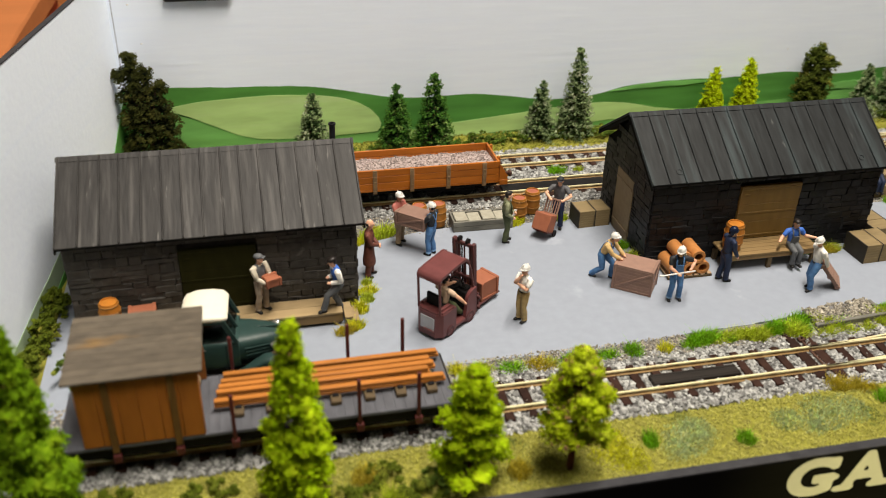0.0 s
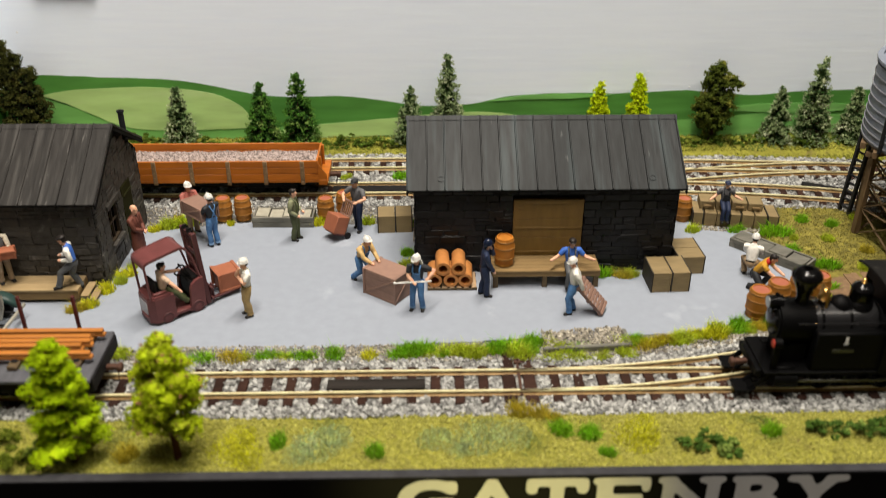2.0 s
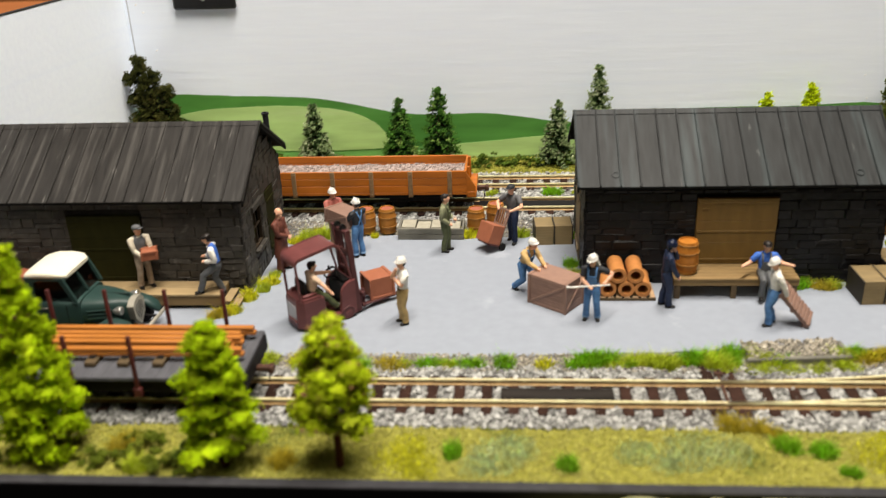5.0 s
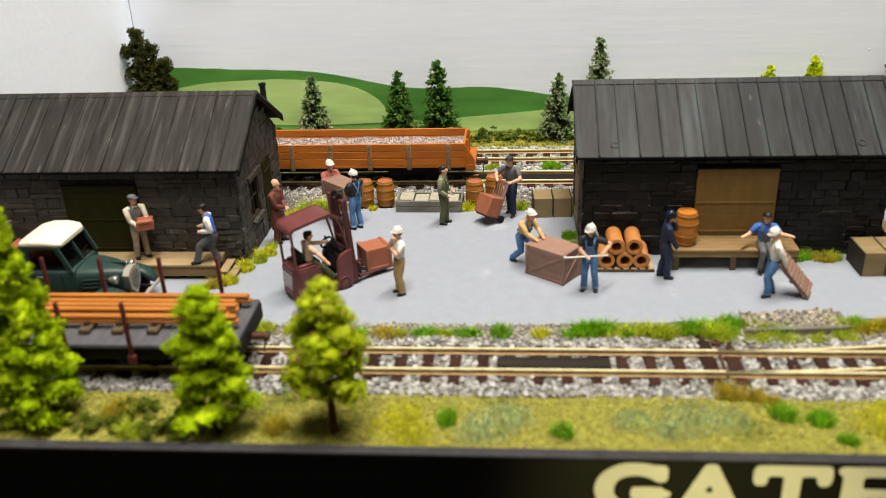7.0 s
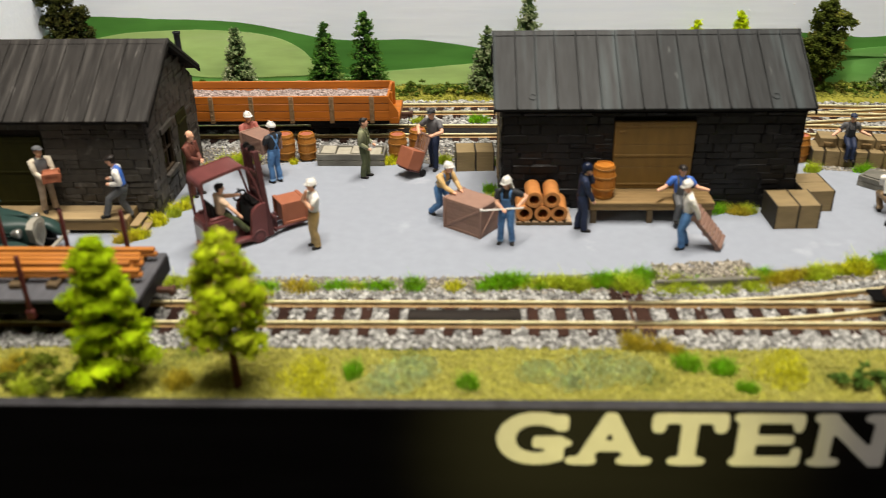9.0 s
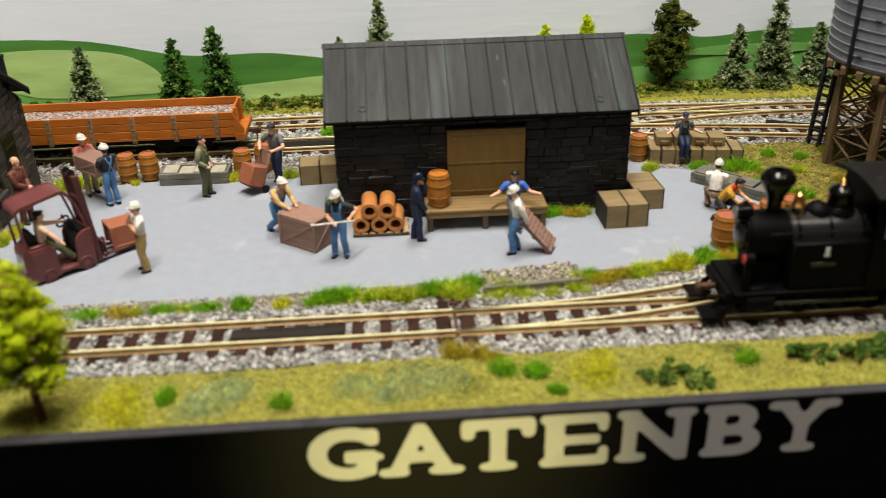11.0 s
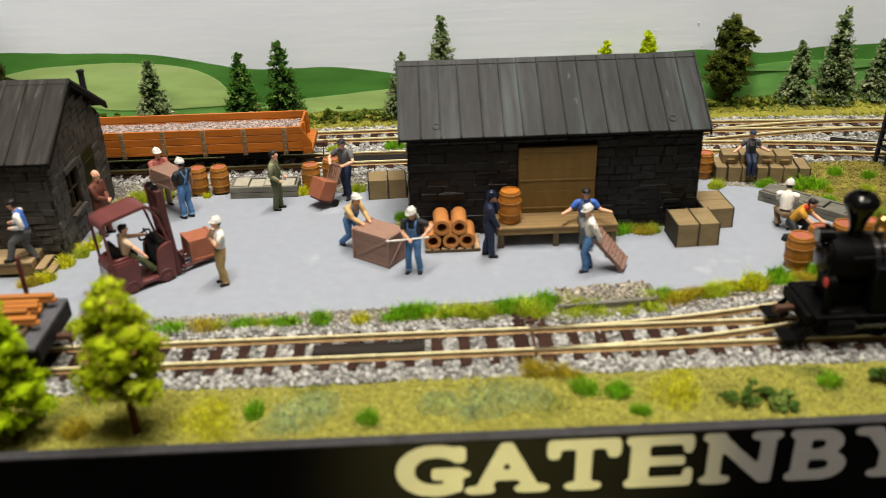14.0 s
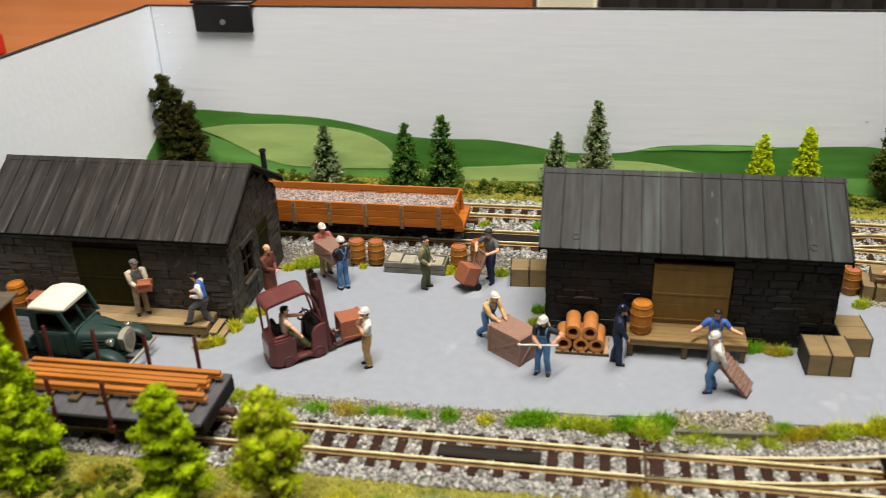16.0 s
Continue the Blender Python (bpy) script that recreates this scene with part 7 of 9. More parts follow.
# ---- water tower ----
wt = thing("water_tower", "grey hooped water tank on a brown timber trestle", "water tower", (14.25, 3.35, ground_z(14.25, 3.35)), 0)
part("tank", Geo().lathe([(2.58, 3.05), (2.60, 3.05), (2.60, 5.35), (2.66, 5.37), (2.66, 5.45), (2.5, 5.45), (2.5, 3.2)], 48), M["tank"], wt, "pale grey plank tank")
part("tank_floor", Geo().cyl((0, 0, 3.0), (0, 0, 3.08), 2.58, n=48), M["tower_wood"], wt)
part("tank_lid", Geo().cyl((0, 0, 5.30), (0, 0, 5.36), 2.5, n=48), M["tank"], wt)
for z in (3.14, 3.36, 3.58, 3.82, 4.08, 4.36, 4.66, 4.98, 5.28):
    part("hoop", Geo().lathe([(2.603, z - 0.013), (2.632, z - 0.013), (2.632, z + 0.013), (2.603, z + 0.013)], 48, caps=False), M["tank_hoop"], wt, "pale iron hoop")
for a, z in ((200, 3.36), (222, 3.82), (231, 4.08), (208, 4.36), (250, 4.66), (240, 3.36)):
    part("hoop_lug", Geo().box(2.6, 2.655, -0.085, 0.085, z - 0.028, z + 0.028, 0.012, at=rot_z(a)), M["ladder"], wt, "small dark hoop clasp")
part("down_pipe", Geo().cyl((2.66, 0, 3.0), (2.66, 0, 5.5), 0.06, n=8, at=rot_z(194)), M["ladder"], wt, "black pipe up the tank's side")
for k in range(13):
    y = -2.4 + k * 0.4
    L = math.sqrt(max(0.1, 2.62 ** 2 - y * y)) + 0.12
    part("joist", Geo().box(-L, L, y - 0.085, y + 0.085, 2.80, 3.0, 0.014, at=rot_z(60)), M["tower_wood"], wt, "brown joist end")
posts = [(x, y) for x in (-2.2, -0.75, 0.75, 2.2) for y in (-0.75, 0.75)] + [(x, y) for x in (-0.75, 0.75) for y in (-2.2, 2.2)]
TURN = rot_z(18)
for x, y in posts:
    part("post", Geo().box(x - 0.095, x + 0.095, y - 0.095, y + 0.095, -0.1, 2.62, 0.02, at=TURN), M["tower_wood"], wt, "square timber post")
for y in (-0.75, 0.75):
    part("cap_beam", Geo().box(-2.45, 2.45, y - 0.12, y + 0.12, 2.62, 2.78, 0.02, at=TURN), M["tower_wood"], wt)
for y in (-2.2, 2.2):
    part("cap_beam", Geo().box(-1.0, 1.0, y - 0.12, y + 0.12, 2.62, 2.78, 0.02, at=TURN), M["tower_wood"], wt)


def brace(a, b, z0, z1):
    p, q = Vector((a[0], a[1], z0)), Vector((b[0], b[1], z1))
    d = q - p
    m = TURN @ Matrix.Translation((p + q) / 2) @ d.to_track_quat("Z", "Y").to_matrix().to_4x4()
    part("cross_brace", Geo().box(-0.035, 0.035, -0.02, 0.02, -d.length / 2, d.length / 2, 0.01, at=m), M["tower_wood"], wt)


pairs = [((-2.2, -0.75), (-0.75, -0.75)), ((-0.75, -0.75), (0.75, -0.75)), ((0.75, -0.75), (2.2, -0.75)), ((-0.75, -2.2), (0.75, -2.2)), ((-2.2, 0.75), (-0.75, 0.75)), ((-0.75, 0.75), (0.75, 0.75)),
         ((-2.2, -0.75), (-2.2, 0.75)), ((-0.75, -2.2), (-0.75, -0.75)), ((0.75, -2.2), (0.75, -0.75)), ((-0.75, 0.75), (-0.75, 2.2))]
for a, b in pairs:
    for z0, z1 in ((0.0, 0.9), (0.9, 1.8), (1.8, 2.6)):
        brace(a, b, z0, z1)
        brace(b, a, z0, z1)
    for z in (0.9, 1.8):
        brace(a, b, z, z + 0.001)
lad = thing("ladder", "black timber ladder leaning against the water tank", "ladder", (12.15, 4.75, ground_z(12.15, 4.75)), 20)
LT = Matrix.Rotation(radians(4), 4, "Y")
for y in (-0.2, 0.2):
    part("ladder_rail", Geo().box(-0.06, 0.06, y - 0.05, y + 0.05, 0, 3.1, 0.01, at=LT), M["ladder"], lad)
for k in range(11):
    part("rung", Geo().cyl((0, -0.2, 0.2 + k * 0.27), (0, 0.2, 0.2 + k * 0.27), 0.04, n=6, at=LT), M["ladder"], lad)


# ---- painted miniature figurines, each one plain mesh ----
def tube(g, pts, radii, n=12, slot=0, round_end=True):
    """A round limb along a bent line, with one radius (or a pair: side, front) at each point."""
    pts = [Vector(p) for p in pts]
    radii = [r if isinstance(r, tuple) else (r, r) for r in radii]
    if round_end:
        a, b = (pts[0] - pts[1]).normalized(), (pts[-1] - pts[-2]).normalized()
        ra, rb = radii[0], radii[-1]
        pts = [pts[0] + a * min(ra) * 0.7] + pts + [pts[-1] + b * min(rb) * 0.7]
        radii = [(ra[0] * 0.45, ra[1] * 0.45)] + radii + [(rb[0] * 0.45, rb[1] * 0.45)]
    v, side = [], None
    for i, p in enumerate(pts):
        d = (pts[min(i + 1, len(pts) - 1)] - pts[max(i - 1, 0)]).normalized()
        if side is None:
            side = Vector((0, 1, 0)) if abs(d.y) < 0.9 else Vector((1, 0, 0))
        side = (side - d * side.dot(d)).normalized()
        fwd = d.cross(side)
        ru, rf = radii[i]
        v += [tuple(p + side * ru * math.cos(2 * math.pi * k / n) + fwd * rf * math.sin(2 * math.pi * k / n)) for k in range(n)]
    m = len(pts)
    f = [(i * n + j, i * n + (j + 1) % n, (i + 1) * n + (j + 1) % n, (i + 1) * n + j) for i in range(m - 1) for j in range(n)]
    f += [tuple(range(n - 1, -1, -1)), tuple((m - 1) * n + j for j in range(n))]
    return g.add(v, f, slot)


def bend(a, b, l1, l2, pole):
    """The middle joint of a limb of two bones from a towards b, pushed out along pole; and where its end comes to lie."""
    a, b, pole = Vector(a), Vector(b), Vector(pole)
    d = b - a
    L = min(d.length, (l1 + l2) * 0.995)
    d.normalize()
    h = (l1 * l1 - l2 * l2 + L * L) / (2 * L)
    out = (pole - d * pole.dot(d)).normalized()
    return a + d * h + out * math.sqrt(max(l1 * l1 - h * h, 0.0)), a + d * L


def figurine(at, turn, label, top, legs, hat="helmet", hat_col="helmet", sleeve=None, hip=(0.0, 0.912), lean=0.0, feet=((0.03, 0.12, 0.0), (-0.03, -0.12, 0.0)), grips=((0.10, 0.26, 0.80), (0.10, -0.26, 0.80)),
             elbows=((-0.6, 0.6, -0.5), (-0.6, -0.6, -0.5)), gaze=(0, 0), coat=False, bib=None, flap=False, scarf=None, cuff=None, tall=1.0, toes=(0, 0), knees=(1, 0, 0.15)):
    """A posed miniature facing +x. feet and grips are left, right; feet lie at sole height; gaze is yaw and pitch of the head."""
    g = Geo()
    short = sleeve == "short"
    mats = [M["skin"], M[top], M[legs], M["shoe"], M[hat_col], M[top if short or not sleeve else sleeve], M["hair"], M[bib or top], M[cuff or legs], M[scarf or top]]
    hx, hz = hip
    s, c = math.sin(radians(lean)), math.cos(radians(lean))

    def up(d, fwd=0.0, y=0.0):
        return Vector((hx + d * s + fwd * c, y, hz + d * c - fwd * s))

    for (fx, fy, fz), sgn, toe in zip(feet, (1, -1), toes):
        hipj = Vector((hx, sgn * 0.085, hz))
        ankle = Vector((fx, fy, fz + 0.09))
        knee, ankle = bend(hipj, ankle, 0.42, 0.41, (knees[0], knees[1] * sgn, knees[2]))
        mid1, mid2 = hipj.lerp(knee, 0.5), knee.lerp(ankle, 0.45)
        tube(g, [hipj + Vector((0, 0, 0.02)), mid1, knee.lerp(hipj, 0.12), knee, knee.lerp(ankle, 0.14), mid2 + Vector((-0.015, 0, 0)), ankle], [(0.105, 0.118), (0.098, 0.108), 0.084, 0.083, 0.080, (0.078, 0.086), 0.078], 12, 2)
        down = (ankle - mid2).normalized()
        tube(g, [ankle - down * 0.045, ankle + down * 0.005], [0.085, 0.086], 12, 8, False)
        m = Matrix.Translation(ankle - Vector((0, 0, 0.09))) @ rot_z(toe + sgn * 9)
        g.box(-0.075, 0.155, -0.048, 0.048, 0.0, 0.035, 0.015, 3, m)
        g.ball((0.085, 0, 0.035), (0.085, 0.052, 0.042), 10, 6, 3, m)
        g.ball((-0.01, 0, 0.055), (0.07, 0.05, 0.055), 10, 6, 3, m)
    tube(g, [up(-0.10), up(-0.03), up(0.06)], [(0.135, 0.105), (0.165, 0.125), (0.160, 0.118)], 16, 2)
    tube(g, [up(0.03), up(0.12), up(0.24), up(0.35), up(0.44, -0.01), up(0.50, -0.015), up(0.545, -0.01)],
         [(0.158, 0.116), (0.154, 0.114), (0.176, 0.124), (0.192, 0.128), (0.190, 0.112), (0.135, 0.088), (0.075, 0.066)], 16, 1)
    if not coat and not bib:
        tube(g, [up(0.015), up(0.06)], [(0.167, 0.125), (0.165, 0.123)], 16, 3, False)
    if bib:
        tube(g, [up(0.0), up(0.10)], [(0.166, 0.124), (0.162, 0.121)], 16, 7, False)
        for k in range(5):
            a, b = up(0.05 + 0.055 * k, 0.108 + 0.006 * k), up(0.05 + 0.055 * (k + 1), 0.112 + 0.006 * (k + 1))
            w = 0.135 - 0.008 * k
            g.add([(a.x, -w, a.z), (a.x, w, a.z), (b.x, w, b.z), (b.x, -w, b.z), (a.x + 0.028, -w, a.z), (a.x + 0.028, w, a.z), (b.x + 0.028, w, b.z), (b.x + 0.028, -w, b.z)],
                  [(0, 3, 2, 1), (4, 5, 6, 7), (0, 1, 5, 4), (2, 3, 7, 6), (1, 2, 6, 5), (0, 4, 7, 3)], 7)
        for y in (-0.095, 0.095):
            tube(g, [up(0.32, 0.138, y), up(0.44, 0.115, y), up(0.52, 0.03, y * 1.05), up(0.50, -0.085, y * 0.9), up(0.30, -0.135, y * 0.1), up(0.08, -0.125, -y * 0.8)], [(0.024, 0.014)] * 6, 8, 7)
    if coat:
        tube(g, [up(-0.52), up(-0.40), up(-0.15), up(0.06)], [(0.205, 0.175), (0.215, 0.180), (0.185, 0.145), (0.165, 0.125)], 16, 1, False)
        for y in (-0.035, 0.035):
            tube(g, [up(0.48, 0.09, y), up(0.30, 0.138, y * 1.5)], [(0.028, 0.012), (0.02, 0.01)], 8, 1)
    else:
        tube(g, [up(0.505, 0.045, 0.05), up(0.515, 0.075, 0.0), up(0.505, 0.045, -0.05)], [0.022, 0.022, 0.022], 8, 5)
    for (px_, py_, pz_), sgn, pole in zip(grips, (1, -1), elbows):
        sh = up(0.445, -0.01, sgn * 0.205)
        el, wr = bend(sh, (px_, py_, pz_), 0.28, 0.25, pole)
        end = sh.lerp(el, 0.62) if short else el
        tube(g, [up(0.455, -0.01, sgn * 0.135), sh, sh.lerp(el, 0.5), end], [0.082, (0.086, 0.088), 0.076, 0.072 if short else 0.066], 12, 5)
        if short:
            tube(g, [sh.lerp(el, 0.5), el, el.lerp(wr, 0.4), wr], [0.058, 0.053, 0.054, 0.040], 10, 0)
        else:
            tube(g, [el.lerp(sh, 0.1), el, el.lerp(wr, 0.35), wr], [0.066, 0.064, 0.062, 0.053], 12, 5)
        d = (wr - el).normalized()
        tube(g, [wr, wr + d * 0.045, wr + d * 0.095], [(0.034, 0.038), (0.046, 0.042), (0.032, 0.030)], 10, 0)
        tube(g, [wr + d * 0.03, wr + d * 0.065 + Vector((0.02, -sgn * 0.045, 0.02))], [0.02, 0.016], 6, 0)
    neck = up(0.53, 0.0)
    tube(g, [neck, up(0.62, 0.025)], [0.062, 0.058], 10, 0)
    hc = up(0.70, 0.035)
    H = Matrix.Translation(hc) @ rot_z(gaze[0]) @ Matrix.Rotation(radians(gaze[1] + lean * 0.35), 4, "Y")
    g.ball((0, 0, 0.01), (0.108, 0.086, 0.120), 14, 10, 0, H)
    g.ball((0.030, 0, -0.065), (0.072, 0.064, 0.064), 12, 8, 0, H)
    g.ball((0.108, 0, -0.005), (0.024, 0.018, 0.032), 8, 5, 0, H)
    for y in (-0.086, 0.086):
        g.ball((-0.005, y, -0.005), (0.026, 0.014, 0.034), 8, 5, 0, H)
    if hat == "bald":
        g.ball((-0.034, 0, 0.0), (0.096, 0.100, 0.056), 14, 7, 6, H)
    else:
        g.ball((-0.035, 0, 0.005), (0.086, 0.090, 0.100), 14, 8, 6, H)
    if hat == "helmet":
        g.ball((-0.005, 0, 0.045), (0.136, 0.116, 0.125), 18, 7, 4, H, 1.0, 0.0)
        g.lathe([(0.108, 0.036), (0.138, 0.030), (0.140, 0.040), (0.118, 0.060)], 18, 4, H @ Matrix.Translation((0.008, 0, 0)) @ Matrix.Diagonal((1.08, 0.90, 1, 1)))
        g.box(-0.105, 0.105, -0.016, 0.016, 0.135, 0.178, 0.014, 4, H)
        g.box(0.10, 0.165, -0.06, 0.06, 0.030, 0.044, 0.008, 4, H)
    elif hat == "dome":
        g.ball((-0.010, 0, 0.020), (0.138, 0.120, 0.138), 18, 8, 4, H, 1.0, -0.25)
        g.ball((-0.075, 0, -0.06), (0.065, 0.100, 0.070), 14, 8, 4, H)
    elif hat == "cap":
        g.ball((-0.012, 0, 0.060), (0.128, 0.108, 0.078), 16, 6, 4, H, 1.0, -0.1)
        g.lathe([(0.104, 0.040), (0.116, 0.050), (0.112, 0.075)], 16, 4, H)
        g.box(0.06, 0.170, -0.072, 0.072, 0.044, 0.060, 0.008, 4, H)
    elif hat == "none":
        g.ball((-0.018, 0, 0.045), (0.112, 0.094, 0.098), 14, 7, 6, H, 1.0, -0.15)
        g.ball((0.055, 0.02, 0.095), (0.055, 0.070, 0.035), 10, 6, 6, H)
    if flap:
        for k in range(3):
            g.ball((-0.085 - 0.010 * k, 0, -0.03 - 0.07 * k), (0.040, 0.095 + 0.010 * k, 0.062), 12, 7, 4, H)
    if scarf:
        tube(g, [up(0.495, 0.005), up(0.555, 0.015), up(0.60, 0.02)], [(0.118, 0.098), (0.098, 0.088), (0.070, 0.068)], 12, 9)
    if tall != 1.0:
        g.v = [(x * tall, y * tall, z * tall) for x, y, z in g.v]
    return single("figurine", g, mats, label, "figurine", at, turn, "yard figurines", angle=1.1)


figurine((-6.38, -0.84, 0), 205, "painted figurine in white hard hat, pale shirt and khaki trousers", "pale_shirt", "khaki", grips=((0.17, -0.02, 1.20), (0.165, 0.0, 1.44)), elbows=((0.1, 0.7, -0.8), (0.1, -0.6, -0.9)), lean=-2, sleeve="short",
         feet=((0.0, 0.10, 0), (0.02, -0.10, 0)))
figurine((0.0, 0.04, 0), 2, "painted figurine in dark navy raincoat and helmet beside the dock", "navy", "navy", hat="dome", hat_col="navy_shell", lean=5, grips=((0.19, 0.06, 1.42), (0.30, -0.17, 0.72)), elbows=((0.2, 0.5, -0.9), (-0.9, -0.3, -0.2)),
         feet=((-0.06, 0.09, 0), (0.08, -0.09, 0)), tall=1.02, coat=False)
figurine((2.33, -0.87, 0), 180, "painted figurine in white helmet and jeans dragging a pallet", "pale_shirt", "denim", lean=4, hip=(-0.03, 0.885), feet=((0.07, 0.11, 0), (-0.07, -0.10, 0)), grips=((-0.24, 0.20, 0.84), (-0.22, -0.16, 0.86)),
         elbows=((-1, 0.5, 0.1), (-1, -0.5, 0.1)), gaze=(14, 18), toes=(8, 4))
figurine((-5.65, 3.39, 0), -8, "painted figurine in olive green overalls holding a pale sheet", "olive_pale", "olive", hat="none", sleeve="olive_pale", grips=((0.24, 0.10, 0.98), (0.16, -0.20, 0.94)), elbows=((-0.6, 0.5, -0.5), (-0.9, -0.3, -0.3)), bib="olive",
         feet=((0.05, 0.09, 0), (-0.03, -0.10, 0)))
figurine((-1.84, -0.60, 0), 258, "painted figurine in white helmet and blue overalls holding a bar", "dark_cloth", "denim", lean=4, hip=(0.0, 0.895), feet=((0.03, 0.15, 0), (0.06, -0.13, 0)), grips=((0.14, 0.34, 1.10), (0.26, -0.05, 0.98)),
         elbows=((-0.5, 0.9, 0.1), (-0.3, -0.8, -0.5)), sleeve="short", bib="denim", flap=True, gaze=(-32, 12), cuff="cuff_denim")
figurine((-8.09, 3.05, 0), 140, "painted figurine in white helmet and blue overalls carrying a crate", "dark_cloth", "denim", grips=((0.34, 0.20, 0.98), (0.34, -0.20, 0.96)), elbows=((-0.3, 0.7, -0.8), (-0.3, -0.7, -0.8)), bib="denim", cuff="cuff_denim",
         feet=((0.02, 0.11, 0), (-0.04, -0.10, 0)), lean=-3)
figurine((-8.93, 3.90, 0), -48, "painted figurine in white helmet and brick-red shirt carrying a crate", "brick_shirt", "tan_trousers", sleeve="short", grips=((0.30, 0.24, 0.90), (0.28, -0.26, 0.90)), elbows=((-0.5, 0.8, -0.6), (-0.5, -0.8, -0.6)),
         feet=((0.0, 0.14, 0), (0.08, -0.13, 0)))
figurine((-10.10, 2.17, 0), -15, "painted bald figurine in a long brown coat beside the shed", "coat_brown", "coat_brown", hat="bald", coat=True, grips=((0.24, 0.03, 0.98), (0.24, -0.03, 1.0)), elbows=((-0.5, 0.8, -0.6), (-0.5, -0.8, -0.6)), tall=1.06)
figurine((-3.74, 4.02, 0), -118, "painted figurine in dark cap and grey shirt pushing a hand truck", "shirt_grey", "navy", hat="cap", hat_col="dark_cloth", sleeve="short", lean=5, grips=((0.33, 0.20, 1.10), (0.36, -0.24, 1.13)), elbows=((-0.4, 0.9, -0.2), (-0.4, -0.9, -0.2)),
         feet=((0.10, 0.12, 0), (-0.14, -0.11, 0)), tall=1.04)
figurine((-3.34, 0.78, 0), -42, "painted figurine in white helmet and overalls pushing a crate", "beige_shirt", "denim", sleeve="beige_shirt", lean=24, hip=(-0.16, 0.78), feet=((0.14, 0.10, 0), (-0.40, -0.09, 0)), grips=((0.42, 0.13, 0.86), (0.40, -0.14, 0.86)),
         elbows=((-0.3, 0.7, -0.6), (-0.3, -0.7, -0.6)), bib="denim", gaze=(0, -14))
figurine((2.50, 0.62, 0), -92, "painted figurine in blue shirt sitting on the dock, arms spread", "blue_shirt", "grey_cloth", hat="cap", hat_col="hair", sleeve="short", hip=(0.0, 0.66), feet=((0.42, 0.09, 0.12), (0.38, -0.10, 0.10)), grips=((0.20, 0.56, 0.93), (0.22, -0.55, 0.92)),
         elbows=((-0.3, 0.4, -0.9), (-0.3, -0.4, -0.9)), bib="grey_cloth")
figurine((-13.22, 0.28, 0.435), -48, "painted figurine in flat cap and waistcoat holding a box", "grey_cloth", "pale_trousers", hat="cap", hat_col="grey_cloth", sleeve="cream_sleeve", grips=((0.30, 0.12, 0.98), (0.26, -0.06, 0.96)), elbows=((-0.4, 0.8, -0.5), (-0.4, -0.8, -0.5)),
         feet=((0.02, 0.13, 0), (-0.02, -0.13, 0)), gaze=(22, -4))
figurine((-11.18, 0.08, 0.285), 192, "painted figurine in blue waistcoat with one foot raised", "blue_shirt", "grey_cloth", hat="cap", hat_col="hair", sleeve="pale_shirt", hip=(0.03, 0.88), feet=((0.48, 0.09, 0.15), (-0.03, -0.10, 0.0)), grips=((0.26, 0.14, 1.02), (0.28, -0.04, 1.10)),
         elbows=((-0.9, 0.3, -0.4), (-0.6, -0.6, -0.5)), lean=10, gaze=(-8, 14), tall=1.02)
figurine((-8.585, -0.89, 0), 39, "painted figurine driving the forklift, in a tan shirt", "beige", "olive", hat="none", sleeve="short", hip=(0.0, 0.92), feet=((0.62, 0.12, 0.28), (0.60, -0.12, 0.28)), grips=((0.52, 0.10, 1.28), (0.30, -0.52, 0.98)),
         elbows=((-0.2, 0.6, -0.6), (-0.2, -0.6, 0.5)), lean=2, gaze=(-18, 4), tall=0.95)
figurine((7.78, 0.95, 0), 62, "painted figurine in white helmet and pale shirt, squatting", "pale_shirt", "tan_trousers", hip=(-0.05, 0.50), lean=14, feet=((0.10, 0.14, 0), (-0.02, -0.14, 0)), grips=((0.44, 0.12, 0.66), (0.44, -0.12, 0.64)), knees=(1, 0.45, 0.35))
figurine((7.74, 0.30, 0), -38, "painted figurine in yellow shirt crouching by the barrels", "yellow_shirt", "dark_cloth", hat="none", hip=(-0.05, 0.52), lean=34, feet=((0.14, 0.13, 0), (-0.12, -0.13, 0)), grips=((0.62, 0.16, 0.62), (0.60, -0.14, 0.56)), scarf="red", sleeve="short",
         gaze=(0, 8), knees=(1, 0.3, 0.35))
figurine((7.95, 4.22, 0.0), -95, "painted figurine in dark overalls sitting on stacked cases", "shirt_grey", "navy", hat="cap", hat_col="navy", sleeve="short", hip=(0.0, 0.94), feet=((0.40, 0.08, 0.28), (0.37, -0.09, 0.26)), grips=((0.10, 0.52, 1.10), (0.10, -0.52, 1.08)),
         elbows=((-0.3, 0.4, -0.9), (-0.3, -0.4, -0.9)), bib="dark_cloth", tall=0.86)
figurine((13.55, 1.45, ground_z(13.55, 1.45)), -95, "painted figurine in orange shirt and striped cap by the tower", "orange_shirt", "dark_cloth", hat="cap", hat_col="sky_cap", sleeve="short", bib="dark_cloth", grips=((0.30, 0.14, 1.15), (0.16, -0.26, 0.84)))
single("crowbar", Geo().cyl((-0.56, 0, 0.0), (0.40, 0, 0.10), 0.022, n=8).box(-0.62, -0.55, -0.03, 0.03, -0.02, 0.03, 0.01), M["helmet"], "pale crowbar wedged against the crate", "bar", (-1.86, -0.86, 0.945), -4)
single("paper_sheet", Geo().box(-0.07, 0.07, -0.005, 0.005, -0.11, 0.11, 0.002, at=Matrix.Rotation(radians(20), 4, "Y")), M["pale_shirt"], "small pale sheet held by a figurine", "paper", (-5.38, 3.44, 0.96), 30)
